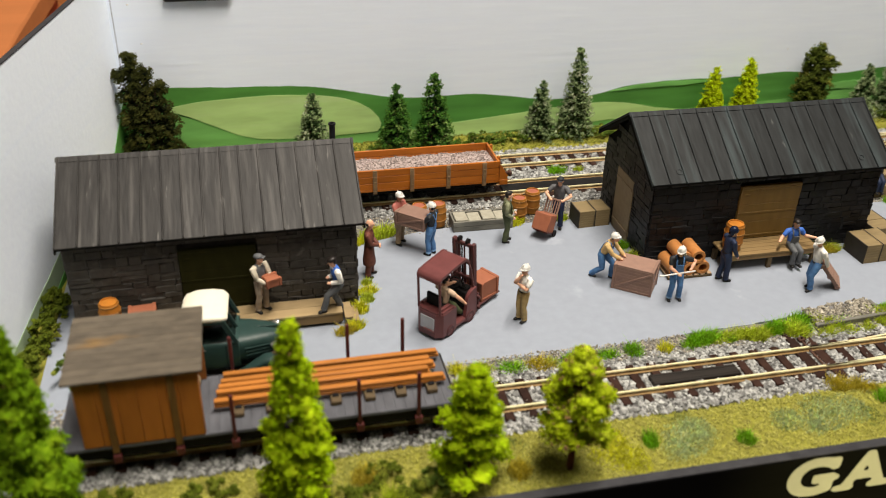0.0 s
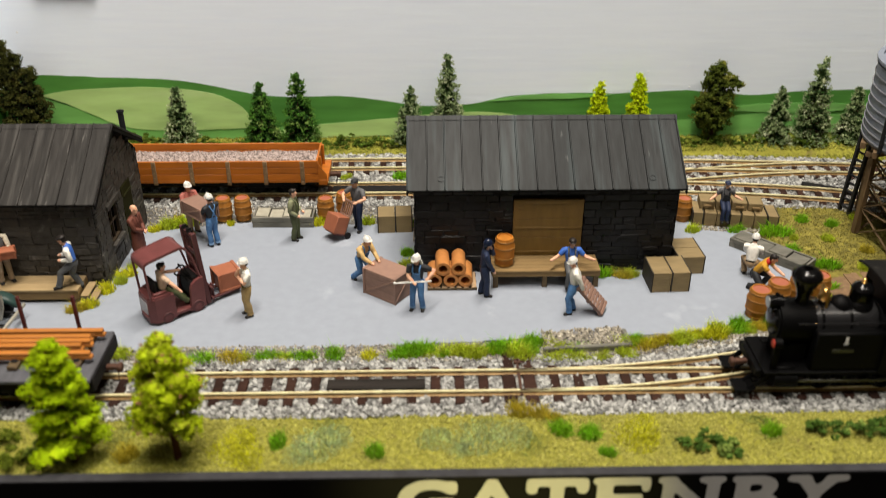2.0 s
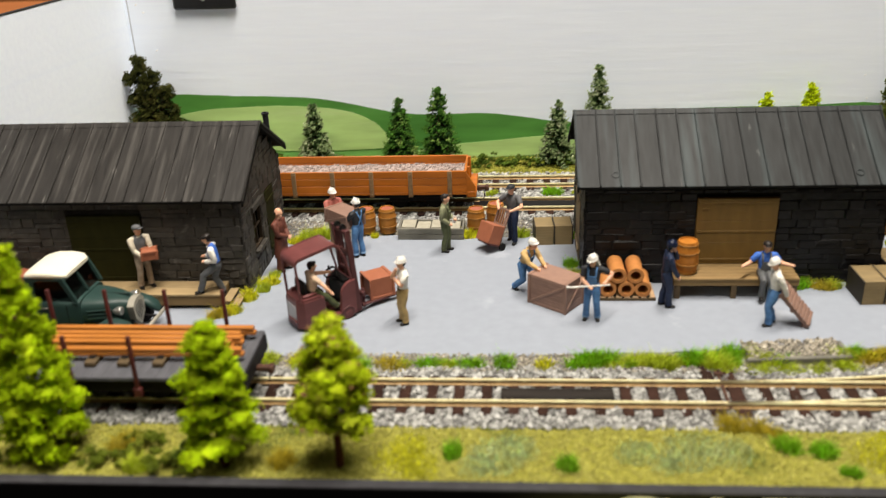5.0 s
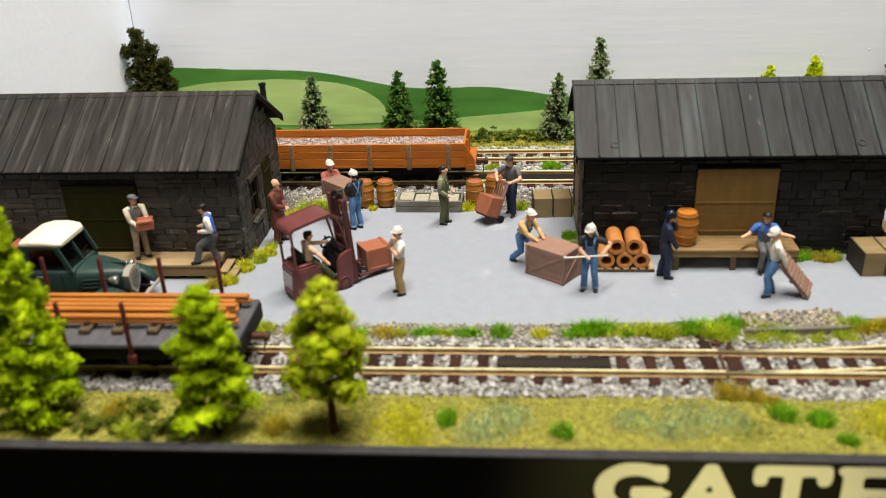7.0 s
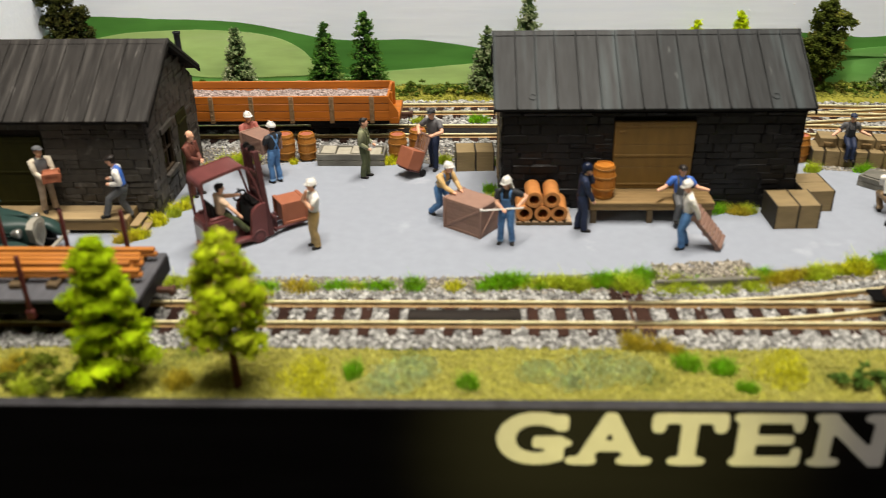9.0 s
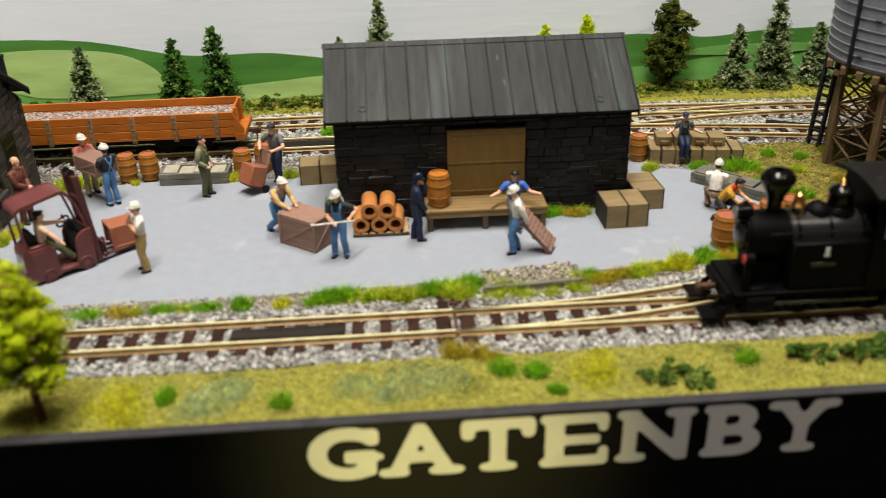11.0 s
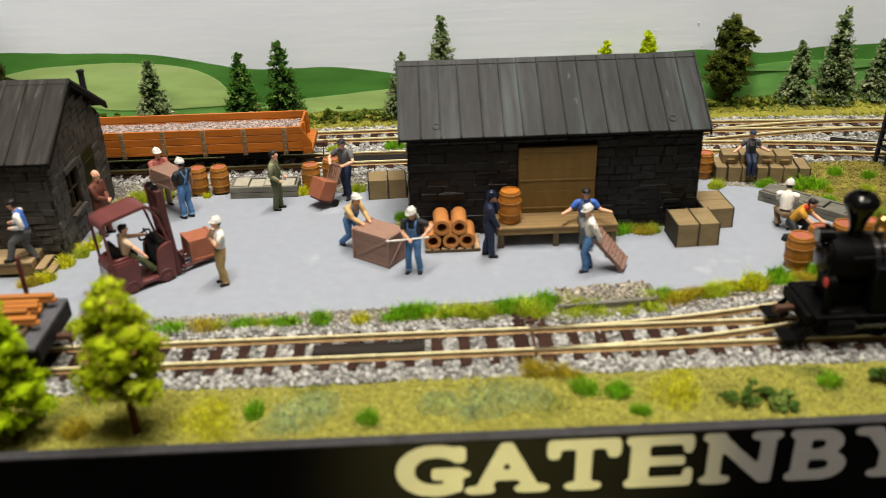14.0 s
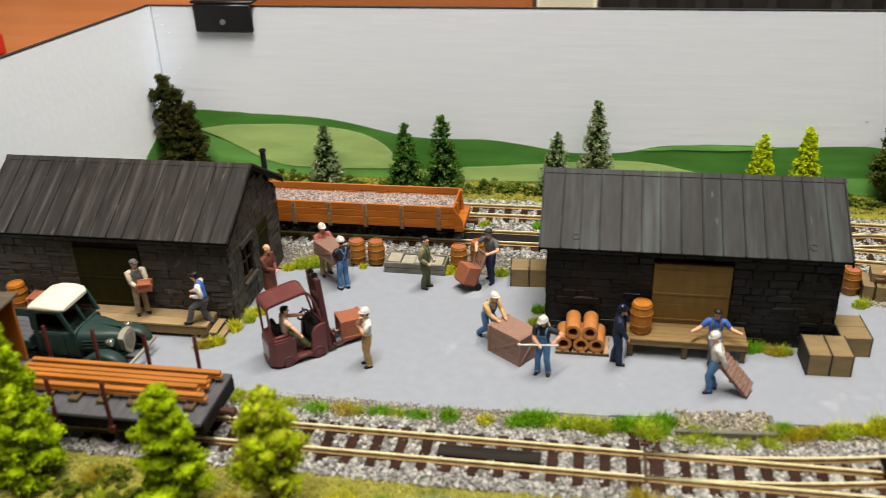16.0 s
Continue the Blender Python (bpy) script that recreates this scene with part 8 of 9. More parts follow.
crate((-12.92, 0.10, 1.32), (0.28, 0.36, 0.23), -68, "small brown box held by a figurine", M["crate_red"], M["crate_red"], "braced crates", braced=False)


# ---- trees ----
def sprigs(rng, where, out, length, bits, grain):
    """Small leafy sprigs: crumbs strung from each point along its outward direction."""
    pos, size = [], []
    for p, d in zip(where, out):
        L = length * rng.uniform(0.6, 1.3)
        d = Vector(d) + Vector(rng.normal(0, 0.35, 3))
        d.normalize()
        for k in range(bits):
            q = (k + rng.uniform(0, 1)) / bits
            pos.append((p[0] + d.x * L * q + rng.normal(0, grain * 0.7), p[1] + d.y * L * q + rng.normal(0, grain * 0.7), p[2] + d.z * L * q + rng.normal(0, grain * 0.7)))
            size.append(grain * rng.uniform(0.6, 1.25) * (1.15 - 0.4 * q))
    return pos, size


def conifer(at, h, r, kind, label, rng, full=0.9, dense=1.0):
    """A bristly cone: dark needle mass inside, paler sprigs at the ends of drooping branch tiers."""
    ob = thing("conifer_tree", label, "tree", at, rng.uniform(0, 360), "backdrop conifers")
    part("trunk", Geo().cyl((0, 0, -0.1), (0, 0, h * 0.55), 0.035 * h ** 0.5 + 0.03, 0.03, 9).cyl((0, 0, h * 0.5), (0, 0, h * 0.96), 0.03, 0.01, 7), M["bark"], ob, "brown tapered trunk")
    limbs, inner, inner_size, tips, outs = Geo(), [], [], [], []
    tiers = int(4 + 3.4 * h)
    for t in range(tiers):
        f = (t + 0.35) / tiers
        zc, rr = h * (0.04 + 0.96 * f), r * (1 - f) ** full + 0.035
        arms = int(6 + 13 * (1 - f) * dense)
        for a in range(arms):
            ang, reach = rng.uniform(0, 6.283), rr * rng.uniform(0.84, 1.10)
            ca, sa, drop = math.cos(ang), math.sin(ang), 0.30 * reach * rng.uniform(0.5, 1.3)
            zc_a = zc + rng.normal(0, 0.04)
            limbs.cyl((0, 0, zc_a), (reach * 0.85 * ca, reach * 0.85 * sa, zc_a - drop * 0.85), 0.02, 0.007, 5)
            for q in rng.uniform(0.1, 0.85, 9):
                inner.append((reach * q * ca + rng.normal(0, 0.05 * rr + 0.015), reach * q * sa + rng.normal(0, 0.05 * rr + 0.015), zc_a - drop * q + rng.normal(0, 0.05)))
                inner_size.append(0.055 * rng.uniform(0.6, 1.2))
            for q in (0.55, 0.8, 1.0, 0.95):
                side = rng.normal(0, 0.10 * rr + 0.01)
                tips.append((reach * q * ca - sa * side, reach * q * sa + ca * side, zc_a - drop * q + rng.normal(0.01, 0.03)))
                outs.append((ca, sa, rng.uniform(-0.1, 0.5)))
    tips += [(0, 0, h - 0.22), (0, 0, h - 0.14), (0, 0, h - 0.10)]
    outs += [(0, 0, 2), (0, 0, 2), (0, 0, 3)]
    tagged(part("branch_mass", limbs, M["bark"], ob), kind="stuff")
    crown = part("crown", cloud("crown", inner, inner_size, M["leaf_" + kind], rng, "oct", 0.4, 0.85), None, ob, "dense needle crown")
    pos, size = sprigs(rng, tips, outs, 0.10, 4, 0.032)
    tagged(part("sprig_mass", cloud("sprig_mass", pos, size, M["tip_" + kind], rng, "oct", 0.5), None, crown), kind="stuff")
    return ob


def round_tree(at, h, kind, label, rng, lobes, knots=40, grain=0.038, length=0.06):
    """A broad crown of several uneven lobes (x, y, z, radius), each a heap of small leafy knots with gaps between."""
    ob = thing("leafy_tree", label, "tree", at, 0, "leafy trees")
    g = Geo().cyl((0, 0, -0.1), (0, 0, h * 0.5), 0.11, 0.06, 9)
    inner, inner_size, tips, outs = [], [], [], []
    for lx, ly, lz, lr in lobes:
        g.cyl((0, 0, h * 0.3), (lx * 0.7, ly * 0.7, lz - lr * 0.3), 0.05, 0.02, 6)
        for k in range(int(170 * lr ** 2) + 20):
            d = rng.normal(size=3)
            d *= 0.80 * lr * rng.uniform(0.3, 1.0) / np.linalg.norm(d)
            inner.append((lx + d[0], ly + d[1], lz + d[2]))
            inner_size.append(0.085 * rng.uniform(0.6, 1.2))
        for k in range(int(knots * lr / 0.5)):
            d = rng.normal(size=3)
            d /= np.linalg.norm(d)
            c = np.array((lx, ly, lz)) + d * lr * rng.uniform(0.78, 1.08)
            kr = rng.uniform(0.07, 0.13)
            for _ in range(13):
                e = rng.normal(size=3)
                e /= np.linalg.norm(e)
                e[2] = abs(e[2]) if rng.random() < 0.75 else e[2]
                tips.append(tuple(c + e * kr * 0.8))
                outs.append(tuple(e + d * 0.5))
    part("trunk", g, M["bark"], ob, "dark trunk with limbs")
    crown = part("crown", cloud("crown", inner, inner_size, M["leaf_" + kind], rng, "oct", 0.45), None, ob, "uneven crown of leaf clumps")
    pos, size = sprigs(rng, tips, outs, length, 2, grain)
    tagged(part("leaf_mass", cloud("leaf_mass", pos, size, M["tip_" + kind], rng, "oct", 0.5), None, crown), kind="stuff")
    return ob


TR = np.random.default_rng(21)


def foam_tree(at, h, r, leafmat, label, shape, trunk_h, rng, clumps=150, fine=130, clump=0.20, flat=0.62, grain=(0.013, 0.031), holes=0.12, tan=0.0):
    """A foam-foliage tree: soft clumps of fine crumbs on an uneven envelope (keys of height and width), with gaps that show twigs."""
    ob = thing("conifer_tree", label, "tree", at, rng.uniform(0, 360), "front trees")
    part("trunk", Geo().cyl((0, 0, -0.1), (0.03, 0.01, h * 0.3), 0.085, 0.062, 10).cyl((0.03, 0.01, h * 0.29), (0.0, 0, h * 0.62), 0.062, 0.042, 9).cyl((0.0, 0, h * 0.6), (0, 0, h * 0.95), 0.042, 0.012, 8), M["trunk_red"], ob, "reddish-brown tapered trunk")
    keys_z, keys_r = [k[0] for k in shape], [k[1] for k in shape]
    limbs, pos, size, twigs, cores, core_size = Geo(), [], [], [], [], []
    golden = 2.39996
    for i in range(clumps):
        f = (i + 0.5) / clumps
        f = 1 - (1 - f) ** 1.35 if shape[-1][1] < 0.2 else f
        z = h * (trunk_h + (1 - trunk_h) * f) + rng.normal(0, 0.03)
        rr = r * float(np.interp(f, keys_z, keys_r))
        ang = i * golden + rng.normal(0, 0.25)
        if rng.random() < holes:
            continue
        reach = rr * rng.uniform(0.72, 1.06)
        pr = clump * (0.55 + 0.6 * rr / r) * rng.uniform(0.75, 1.3)
        ca, sa = math.cos(ang), math.sin(ang)
        cx, cy, cz = max(reach - pr * 0.6, 0) * ca, max(reach - pr * 0.6, 0) * sa, z - 0.10 * reach
        limbs.cyl((0, 0, min(z + 0.06, h * 0.96)), (cx, cy, cz), 0.022, 0.008, 5)
        for _ in range(4):
            e = rng.normal(size=3)
            e *= pr * 0.38 / np.linalg.norm(e)
            cores.append((cx + e[0], cy + e[1], cz + e[2] * flat))
            core_size.append(pr * rng.uniform(0.42, 0.58))
        n = int(fine * (pr / 0.2) ** 2)
        d = rng.normal(size=(n, 3))
        d /= np.linalg.norm(d, axis=1)[:, None]
        d[:, 2] = np.abs(d[:, 2]) * np.where(rng.random(n) < 0.72, 1, -1)
        q = rng.uniform(0.70, 1.0, n) * (1 + 0.22 * np.sin(d[:, 0] * 7 + i) * np.sin(d[:, 1] * 6 + 2 * i))
        p = np.stack([cx + d[:, 0] * pr * q, cy + d[:, 1] * pr * q, cz + d[:, 2] * pr * q * flat - 0.10 * pr * q], 1)
        pos.append(p)
        size.append(rng.uniform(*grain, n) * np.where(rng.random(n) < 0.18, 1.5, 1.0))
        if tan:
            twigs += [tuple(v) for v in p[rng.random(n) < tan]]
        twigs += [(cx * 0.7 + rng.normal(0, 0.06), cy * 0.7 + rng.normal(0, 0.06), cz - 0.06 + rng.normal(0, 0.05)) for _ in range(8)]
    n = 260
    q = rng.uniform(0, 1, n)
    pos.append(np.stack([rng.normal(0, 1, n) * (0.06 * q + 0.008), rng.normal(0, 1, n) * (0.06 * q + 0.008), h - q * 0.3], 1))
    size.append(rng.uniform(*grain, n))
    tagged(part("limb_mass", limbs, M["bark"], ob), kind="stuff")
    tagged(part("twig_mass", cloud("twig_mass", twigs, rng.uniform(0.02, 0.045, len(twigs)), M["twig"], rng, "oct", 0.5), None, ob, "reddish-brown twigs inside the crown"), kind="stuff")
    crown = part("crown", cloud("crown", np.concatenate(pos), np.concatenate(size), leafmat, rng, "oct", 0.45, 0.9), None, ob, "crown of fine foam leaf clumps")
    tagged(part("foam_mass", cloud("foam_mass", cores, core_size, leafmat, rng, "ico", 0.2, flat + 0.15), None, crown), kind="stuff")
    return ob


CONE = [(0, 0.72), (0.10, 1.0), (0.35, 0.80), (0.65, 0.52), (0.88, 0.26), (1, 0.06)]
foam_tree((-17.75, -6.0, 0.02), 4.7, 0.98, M["leaf_mid"], "tall mid-green conifer at the layout's front", CONE, 0.04, TR, 120, 52, 0.30, 0.66, (0.018, 0.042))
foam_tree((-12.75, -6.15, 0.02), 4.4, 0.84, M["leaf_lime"], "tall bright lime-green conifer at the layout's front", CONE, 0.05, TR, 105, 80, 0.28, 0.66, (0.014, 0.033))
foam_tree((-9.2, -6.42, 0.02), 3.05, 0.84, M["leaf_lime"], "bright lime-green tiered conifer at the layout's front", [(0, 0.66), (0.10, 1.0), (0.22, 0.70), (0.34, 0.94), (0.46, 0.60), (0.58, 0.76), (0.72, 0.44), (0.84, 0.50), (1, 0.16)], 0.15, TR, 56, 100, 0.29, 0.40, holes=0.08)
foam_tree((-6.98, -6.45, 0.02), 3.16, 0.80, M["leaf_lime_tan"], "lime-green tree with bare reddish trunk at the front", [(0, 0.46), (0.12, 0.95), (0.3, 1.0), (0.55, 0.90), (0.74, 0.64), (0.90, 0.40), (1, 0.18)], 0.32, TR, 60, 100, 0.26, 0.56, holes=0.10, tan=0.06)
for x, z, r, key, lab in ((-10.87, 2.34, 0.62, "leaf_frost", "small frosted grey-green conifer against the backdrop"), (-7.76, 2.48, 0.62, "leaf_green", "small dark green conifer against the backdrop"),
                          (-6.35, 2.93, 0.70, "leaf_green", "small dark green conifer against the backdrop"), (-2.15, 2.33, 0.60, "leaf_frost", "small frosted grey-green conifer against the backdrop"),
                          (-0.72, 3.58, 0.66, "leaf_frost", "slim frosted grey-green conifer against the backdrop"), (5.0, 2.52, 0.58, "leaf_yellow", "small bright yellow-green conifer against the backdrop"),
                          (6.5, 2.80, 0.60, "leaf_yellow", "small bright yellow-green conifer against the backdrop"), (11.98, 2.24, 0.66, "leaf_frost", "small frosted grey-green conifer against the backdrop"),
                          (13.32, 3.45, 0.74, "leaf_frost", "slim frosted grey-green conifer against the backdrop"), (14.9, 2.22, 0.64, "leaf_frost", "small frosted grey-green conifer against the backdrop"),
                          (17.2, 2.6, 0.66, "leaf_frost", "small frosted grey-green conifer against the backdrop")):
    kind = key[5:]
    conifer((x, 10.92, 0.0), z, r * (1.02 if x > 11 else 0.92 if kind == "yellow" else 1.18), kind, lab, TR, 0.72 if kind == "yellow" else 0.86, 2.4 if kind == "yellow" else 1.4)
round_tree((-16.55, 10.75, 0), 4.2, "dark", "tall dark olive bushy tree in the backdrop corner", TR,
           [(-0.34, 0, 4.02, 0.20), (-0.32, 0, 3.72, 0.21), (-0.70, 0, 3.42, 0.24), (-0.32, 0, 3.35, 0.26), (0.08, 0, 3.46, 0.27), (-0.12, 0, 3.00, 0.36), (0.52, 0, 2.92, 0.23), (-0.58, 0, 2.72, 0.30), (0.22, 0, 2.62, 0.34), (-0.2, 0, 2.35, 0.42),
            (0.48, 0, 2.15, 0.36), (-0.5, 0, 1.9, 0.40), (0.1, 0, 1.75, 0.46), (0.7, 0, 1.5, 0.40), (-0.25, 0, 1.2, 0.55), (0.4, 0, 0.9, 0.55), (-0.6, 0, 0.6, 0.5), (0.8, 0, 0.5, 0.4)], 56, 0.027, 0.035)
round_tree((9.45, 10.9, 0), 3.2, "oak", "olive-green bushy leafy tree against the backdrop", TR,
           [(-0.02, 0, 2.92, 0.24), (-0.22, 0, 2.52, 0.33), (0.34, 0, 2.50, 0.26), (0.72, 0, 2.36, 0.18), (0.0, 0, 2.05, 0.46), (-0.42, 0, 1.75, 0.34), (0.25, 0, 1.6, 0.50), (-0.35, 0, 1.25, 0.46), (0.25, 0, 1.05, 0.44), (-0.05, 0, 0.7, 0.42)])


def bush(at, w, d, h, leafmat, label, knots, grain, group):
    """A low heap of leafy knots, each of many small leaves."""
    ob = thing("bush", label, "bush", at, 0, group)
    pos = []
    for _ in range(knots):
        a, q = TR.uniform(0, 6.283), TR.uniform(0, 1) ** 0.6
        x, y = q * math.cos(a), q * math.sin(a)
        top = h * math.sqrt(max(0, 1 - q * q)) * (0.75 + 0.7 * noise.noise((at[0] + x * 2.5, y * 2.5, 3)))
        c = (x * w, y * d, TR.uniform(0.2, 1.0) ** 0.5 * top)
        kr = TR.uniform(0.06, 0.12)
        for _ in range(22):
            e = TR.normal(size=3)
            e *= kr * TR.uniform(0.5, 1.0) / np.linalg.norm(e)
            pos.append((c[0] + e[0], c[1] + e[1], max(0.0, c[2] + abs(e[2]) * 0.8)))
    part("foliage", cloud("foliage", pos, TR.uniform(grain * 0.6, grain * 1.3, len(pos)), leafmat, TR, "oct", 0.5), None, ob, "low mass of leaf clumps")


x = -14.5
while x < 17:
    w = TR.uniform(0.4, 0.95)
    gap = (-9.4 < x < -8.9)
    if not gap:
        bush((x, 10.75 + TR.uniform(-0.1, 0.2), 0.0), w, 0.35, TR.uniform(0.35, 0.62), M["leaf_bush"], "low green bush along the backdrop's foot", 26, 0.036, "backdrop bushes")
    x += w * 1.45
for x, y, w in ((4.45, -6.25, 0.55), (7.3, -5.85, 0.5), (8.1, -5.95, 0.6), (8.8, -5.75, 0.45), (5.0, -6.45, 0.35)):
    bush((x, y, 0.02), w, 0.26, 0.34, M["leaf_shrub"], "low dark green shrub on the front grass", 20, 0.034, "front shrubs")
for x, y, w in ((-16.6, -5.6, 0.6), (-15.6, -6.3, 0.7), (-14.6, -5.7, 0.55), (-13.9, -6.5, 0.6), (-11.7, -6.4, 0.6), (-11.0, -5.9, 0.45), (-10.3, -6.6, 0.5), (-18.6, -5.4, 0.6)):
    bush((x, y, 0.02), w, 0.32, 0.26, M["leaf_shade"], "low dark olive shrub between the front trees", 24, 0.034, "front shrubs")
bush((-9.75, -6.35, 0.02), 0.6, 0.4, 0.5, M["leaf_bush"], "low dark green shrub under the front tree", 30, 0.034, "front shrubs")
for x, y, h in ((-18.85, -2.2, 0.6), (-18.9, -0.9, 0.8), (-18.75, 0.5, 0.7), (-18.7, 1.9, 0.6), (-18.9, -3.6, 0.5)):
    bush((x, y, 0.0), 0.36, 0.75, h, M["leaf_shade"], "dark olive bush along the side board's foot", 70, 0.036, "side bushes")
bush((-17.9, -1.2, 0.0), 0.35, 0.7, 0.9, M["leaf_bush"], "green bush by the side board", 34, 0.036, "front shrubs")


# ---- grass tufts ----
def tuft_mesh(key, radius, height, n, seed, spread=0.85, width=0.0085):
    r = np.random.default_rng(seed)
    roots, hs = [], []
    for _ in range(n):
        a, q = r.uniform(0, 6.283), r.uniform(0, 1) ** 0.5
        roots.append((radius * q * math.cos(a), radius * q * math.sin(a), -0.02))
        hs.append(height * (1.1 - 0.5 * q) * r.uniform(0.45, 1.3))
    return blades("grass_tuft", roots, hs, M[key], r, spread, width)


PATCH = {k: [tuft_mesh(k, 0.36, 0.105, 760, s, 0.9, 0.008) for s in (5, 6, 7)] for k in ("grass_mint", "grass_yellow")}
TUFTS = {k: [tuft_mesh(k, 0.17 + 0.03 * s, 0.24 + 0.025 * s, 230 + 42 * s, s, 1.0) for s in (0, 1, 2, 3)] for k in ("grass_green", "grass_pale", "grass_yellow", "grass_brown", "grass_mint")}
NAMES = {"grass_green": "bright green", "grass_pale": "pale green", "grass_yellow": "yellow", "grass_brown": "straw brown", "grass_mint": "pale mint"}


def tuft(x, y, key, size=1.0, z=0.0, where="at the yard's edge"):
    low = key in ("grass_mint", "grass_yellow") and y < -4
    ob = new("grass_tuft", PATCH[key][int(TR.integers(3))] if low else TUFTS[key][int(TR.integers(4))])
    edge = where == "at the yard's edge"
    turn, long = (TR.uniform(-25, 25), TR.uniform(0.8, 1.8)) if edge else (TR.uniform(0, 360), TR.uniform(0.9, 1.25))
    ob.matrix_basis = Matrix.Translation(Vector((x, y, z)) * S) @ rot_z(turn) @ Matrix.Diagonal((size * long, size * TR.uniform(0.75, 1.1), size, 1))
    tagged(ob, f"{NAMES[key]} tuft of static grass {where}", "grass", f"grass tufts {where}")


for x, y, k, s in ((-4.9, -6.02, "grass_green", 1.0), (-2.75, -6.42, "grass_green", 1.0), (1.4, -5.72, "grass_green", 1.0), (2.02, -5.9, "grass_green", 1.0), (2.3, -6.5, "grass_green", 1.05),
                   (6.1, -5.88, "grass_green", 1.2), (3.05, -5.95, "grass_yellow", 1.6), (3.3, -5.7, "grass_yellow", 1.2), (0.5, -5.05, "grass_brown", 1.25), (1.0, -5.15, "grass_brown", 1.0), (1.3, -5.3, "grass_brown", 0.8),
                   (-4.05, -6.1, "grass_mint", 1.5), (-3.6, -5.9, "grass_mint", 1.2), (-4.4, -6.4, "grass_mint", 1.1), (-1.45, -5.95, "grass_mint", 1.3), (-0.45, -5.9, "grass_mint", 1.6), (0.3, -5.85, "grass_mint", 1.3), (-0.9, -6.2, "grass_mint", 1.2),
                   (-5.9, -6.2, "grass_yellow", 1.5), (-5.5, -6.5, "grass_yellow", 1.4), (-5.75, -5.8, "grass_yellow", 1.1), (-8.1, -6.4, "grass_brown", 1.2), (-10.9, -6.6, "grass_pale", 1.2), (-11.4, -5.9, "grass_brown", 1.1), (9.6, -5.6, "grass_yellow", 1.2), (10.3, -6.3, "grass_green", 1.1)):
    tuft(x, y, k, s, ground_z(x, y), "on the front grass")
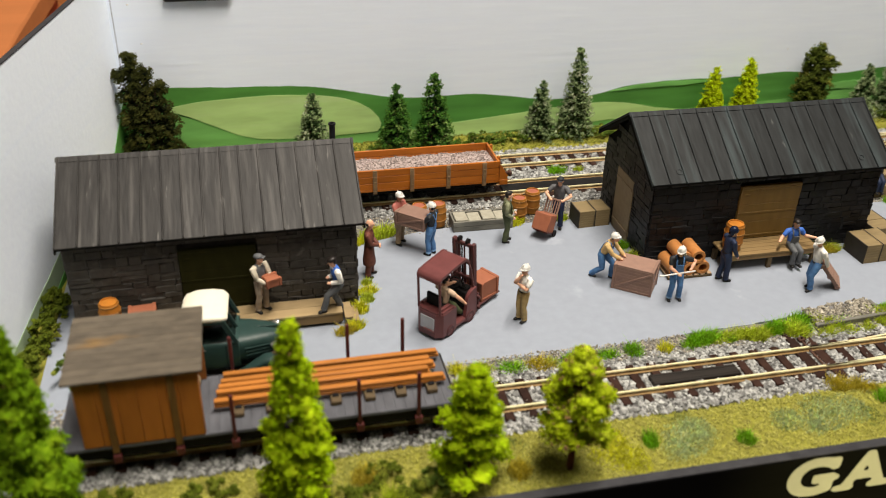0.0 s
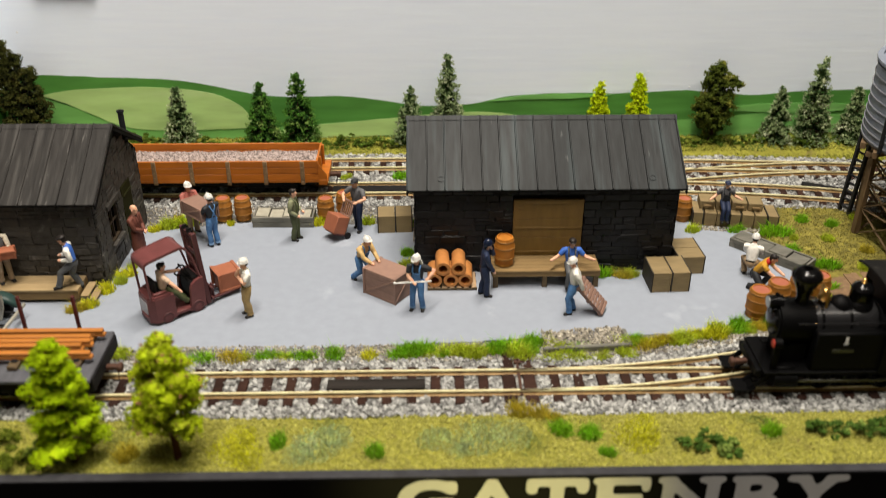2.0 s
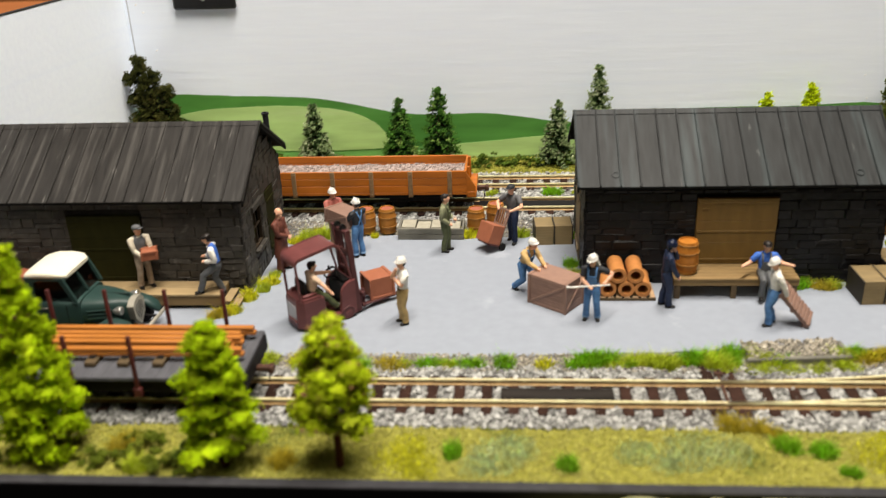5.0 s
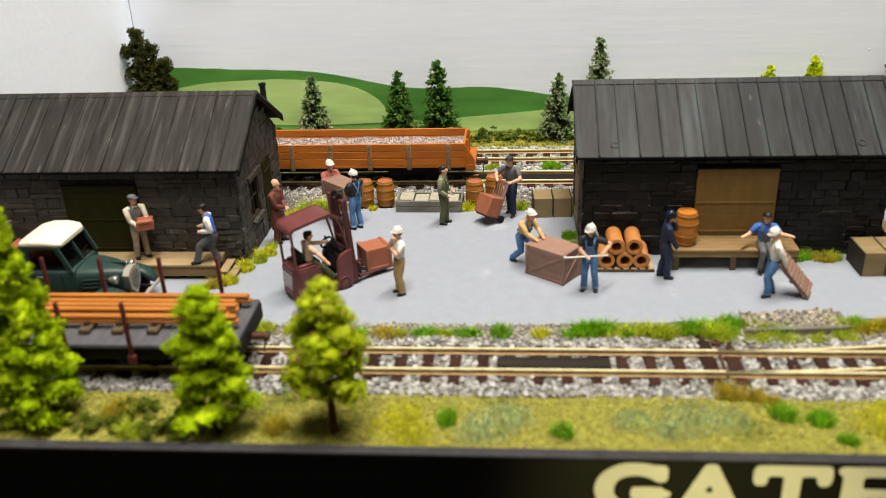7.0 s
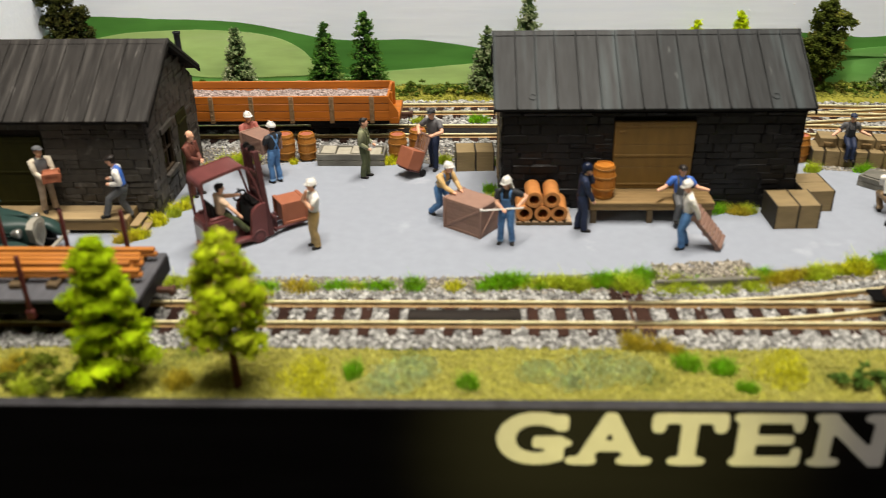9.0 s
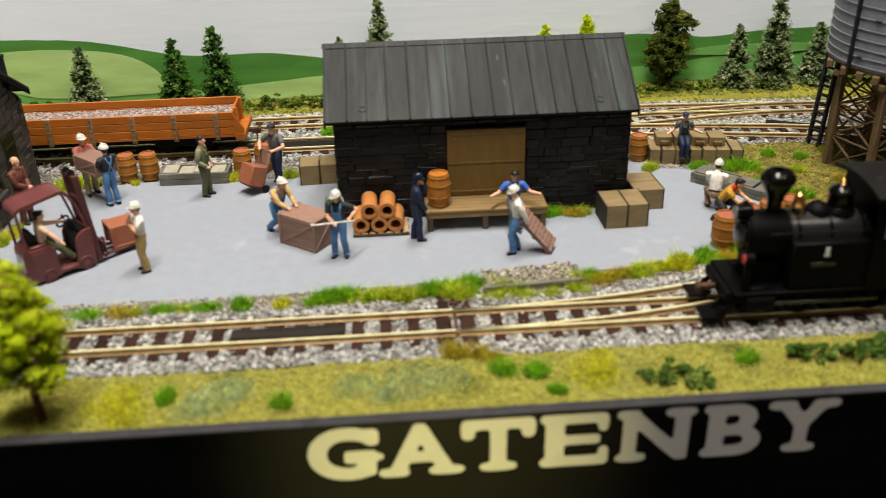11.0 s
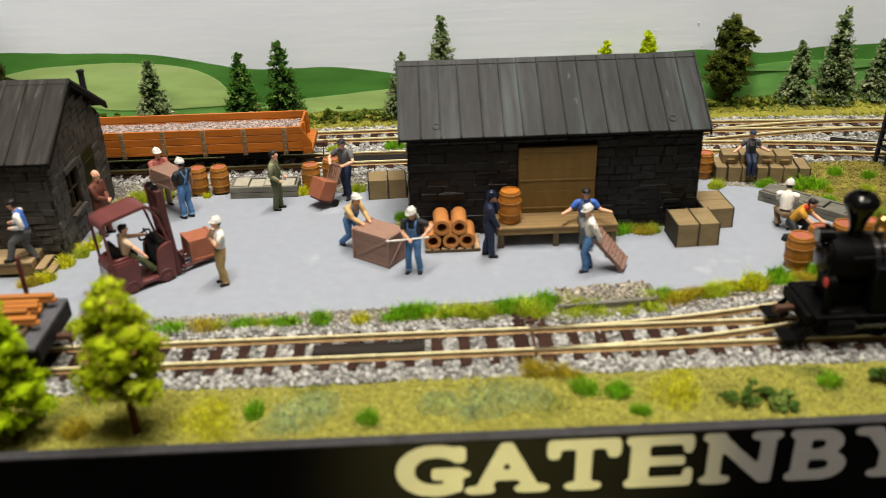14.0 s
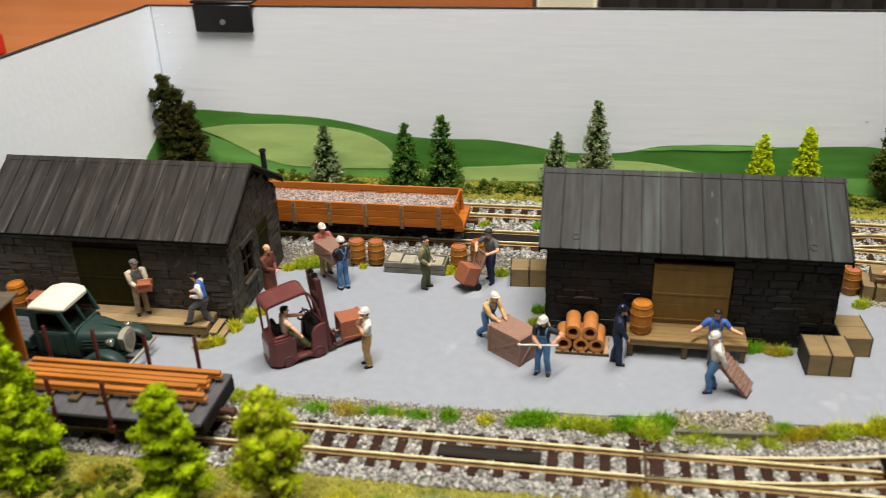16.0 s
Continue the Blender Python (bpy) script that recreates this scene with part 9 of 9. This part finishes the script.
for x, y, k, s in ((-9.3, -2.62, "grass_pale", 0.9), (-8.6, -2.7, "grass_yellow", 0.9), (-8.0, -2.75, "grass_pale", 0.9), (-7.24, -2.85, "grass_green", 1.0), (-6.5, -2.85, "grass_brown", 1.0), (-6.2, -2.8, "grass_pale", 0.7), (-5.64, -2.78, "grass_green", 0.9), (-5.2, -2.8, "grass_pale", 0.8),
                   (-4.72, -2.8, "grass_green", 1.05), (-3.92, -2.76, "grass_green", 1.1), (-3.05, -2.8, "grass_yellow", 1.2), (-2.14, -2.72, "grass_green", 1.1), (-1.6, -2.7, "grass_pale", 0.8), (-1.1, -2.66, "grass_pale", 1.0), (-0.6, -2.62, "grass_pale", 0.8), (-0.09, -2.6, "grass_green", 1.0),
                   (0.55, -2.5, "grass_green", 1.1), (0.75, -2.85, "grass_pale", 1.1), (1.1, -2.3, "grass_green", 1.0), (1.55, -2.2, "grass_pale", 0.9), (1.6, -2.95, "grass_pale", 0.9), (2.2, -2.95, "grass_pale", 0.85), (2.8, -2.93, "grass_pale", 0.85), (3.45, -2.8, "grass_pale", 0.8),
                   (3.75, -2.3, "grass_green", 1.0), (4.1, -2.5, "grass_brown", 1.2), (4.55, -2.3, "grass_brown", 1.0), (5.0, -2.15, "grass_pale", 0.9), (5.5, -2.05, "grass_yellow", 0.9), (6.1, -1.85, "grass_pale", 1.0), (6.7, -1.6, "grass_green", 1.2), (7.2, -1.75, "grass_brown", 0.8), (7.9, -1.48, "grass_green", 1.1),
                   (8.5, -1.3, "grass_pale", 0.9), (9.1, -1.15, "grass_green", 1.0), (9.7, -0.7, "grass_pale", 1.1), (10.3, -0.88, "grass_green", 1.0), (9.9, 0.2, "grass_green", 1.0), (10.3, 1.4, "grass_green", 1.1), (9.6, 2.4, "grass_green", 1.0), (9.5, 3.5, "grass_green", 1.2),
                   (6.9, 3.75, "grass_pale", 0.9), (8.3, 3.72, "grass_green", 0.9), (5.95, 1.2, "grass_pale", 0.8), (4.1, 1.0, "grass_brown", 0.9), (4.35, 1.05, "grass_pale", 0.8), (3.55, 1.1, "grass_green", 0.9), (-2.1, 1.7, "grass_pale", 0.9), (-2.15, 2.4, "grass_green", 0.8), (-2.1, 4.3, "grass_green", 0.9),
                   (-3.45, 4.45, "grass_pale", 0.9), (-5.0, 4.45, "grass_yellow", 0.9), (-7.85, 4.4, "grass_yellow", 0.8), (-9.3, 4.5, "grass_pale", 1.1), (-9.8, 4.3, "grass_pale", 1.1), (-10.2, 4.05, "grass_yellow", 1.0), (-9.6, 4.75, "grass_brown", 1.0),
                   (-10.35, 0.9, "grass_pale", 1.0), (-10.3, 1.3, "grass_yellow", 0.9), (-10.25, 1.75, "grass_pale", 0.9), (-10.6, 0.45, "grass_yellow", 1.0), (-10.85, -0.35, "grass_yellow", 0.9), (-11.1, -0.5, "grass_brown", 0.8),
                   (-14.6, -2.75, "grass_yellow", 1.1), (-13.9, -2.75, "grass_pale", 1.1), (-13.2, -2.75, "grass_green", 1.0), (-15.3, -2.75, "grass_pale", 1.1), (-2.4, 7.9, "grass_green", 0.9), (-1.6, 7.9, "grass_pale", 0.8), (-4.4, 7.9, "grass_pale", 0.7)):
    tuft(x, y, k, s, 0.0 if y > -2.5 else -0.05)

for x, y, k, s in ((10.9, 2.9, "grass_pale", 0.8), (11.4, 3.9, "grass_green", 0.8), (11.8, 2.2, "grass_brown", 0.9), (12.3, 4.3, "grass_pale", 0.7), (10.6, 4.3, "grass_green", 0.9), (11.3, 1.2, "grass_pale", 0.9), (12.4, 1.6, "grass_brown", 0.8), (9.9, 3.1, "grass_pale", 0.8)):
    tuft(x, y, k, s, ground_z(x, y), "on the grass by the tower")

EDGE = np.random.default_rng(5)
for x in np.cumsum(EDGE.uniform(0.2, 0.6, 24)) - 2.6:
    y = (-2.68 if x < 0.5 else -2.68 + 0.02 * (x - 0.5) ** 2) + EDGE.uniform(-0.1, 0.12)
    tuft(x + EDGE.uniform(-0.15, 0.15), y, ["grass_pale", "grass_green", "grass_pale", "grass_pale", "grass_yellow"][int(EDGE.integers(5))], EDGE.uniform(0.65, 1.1), -0.01)
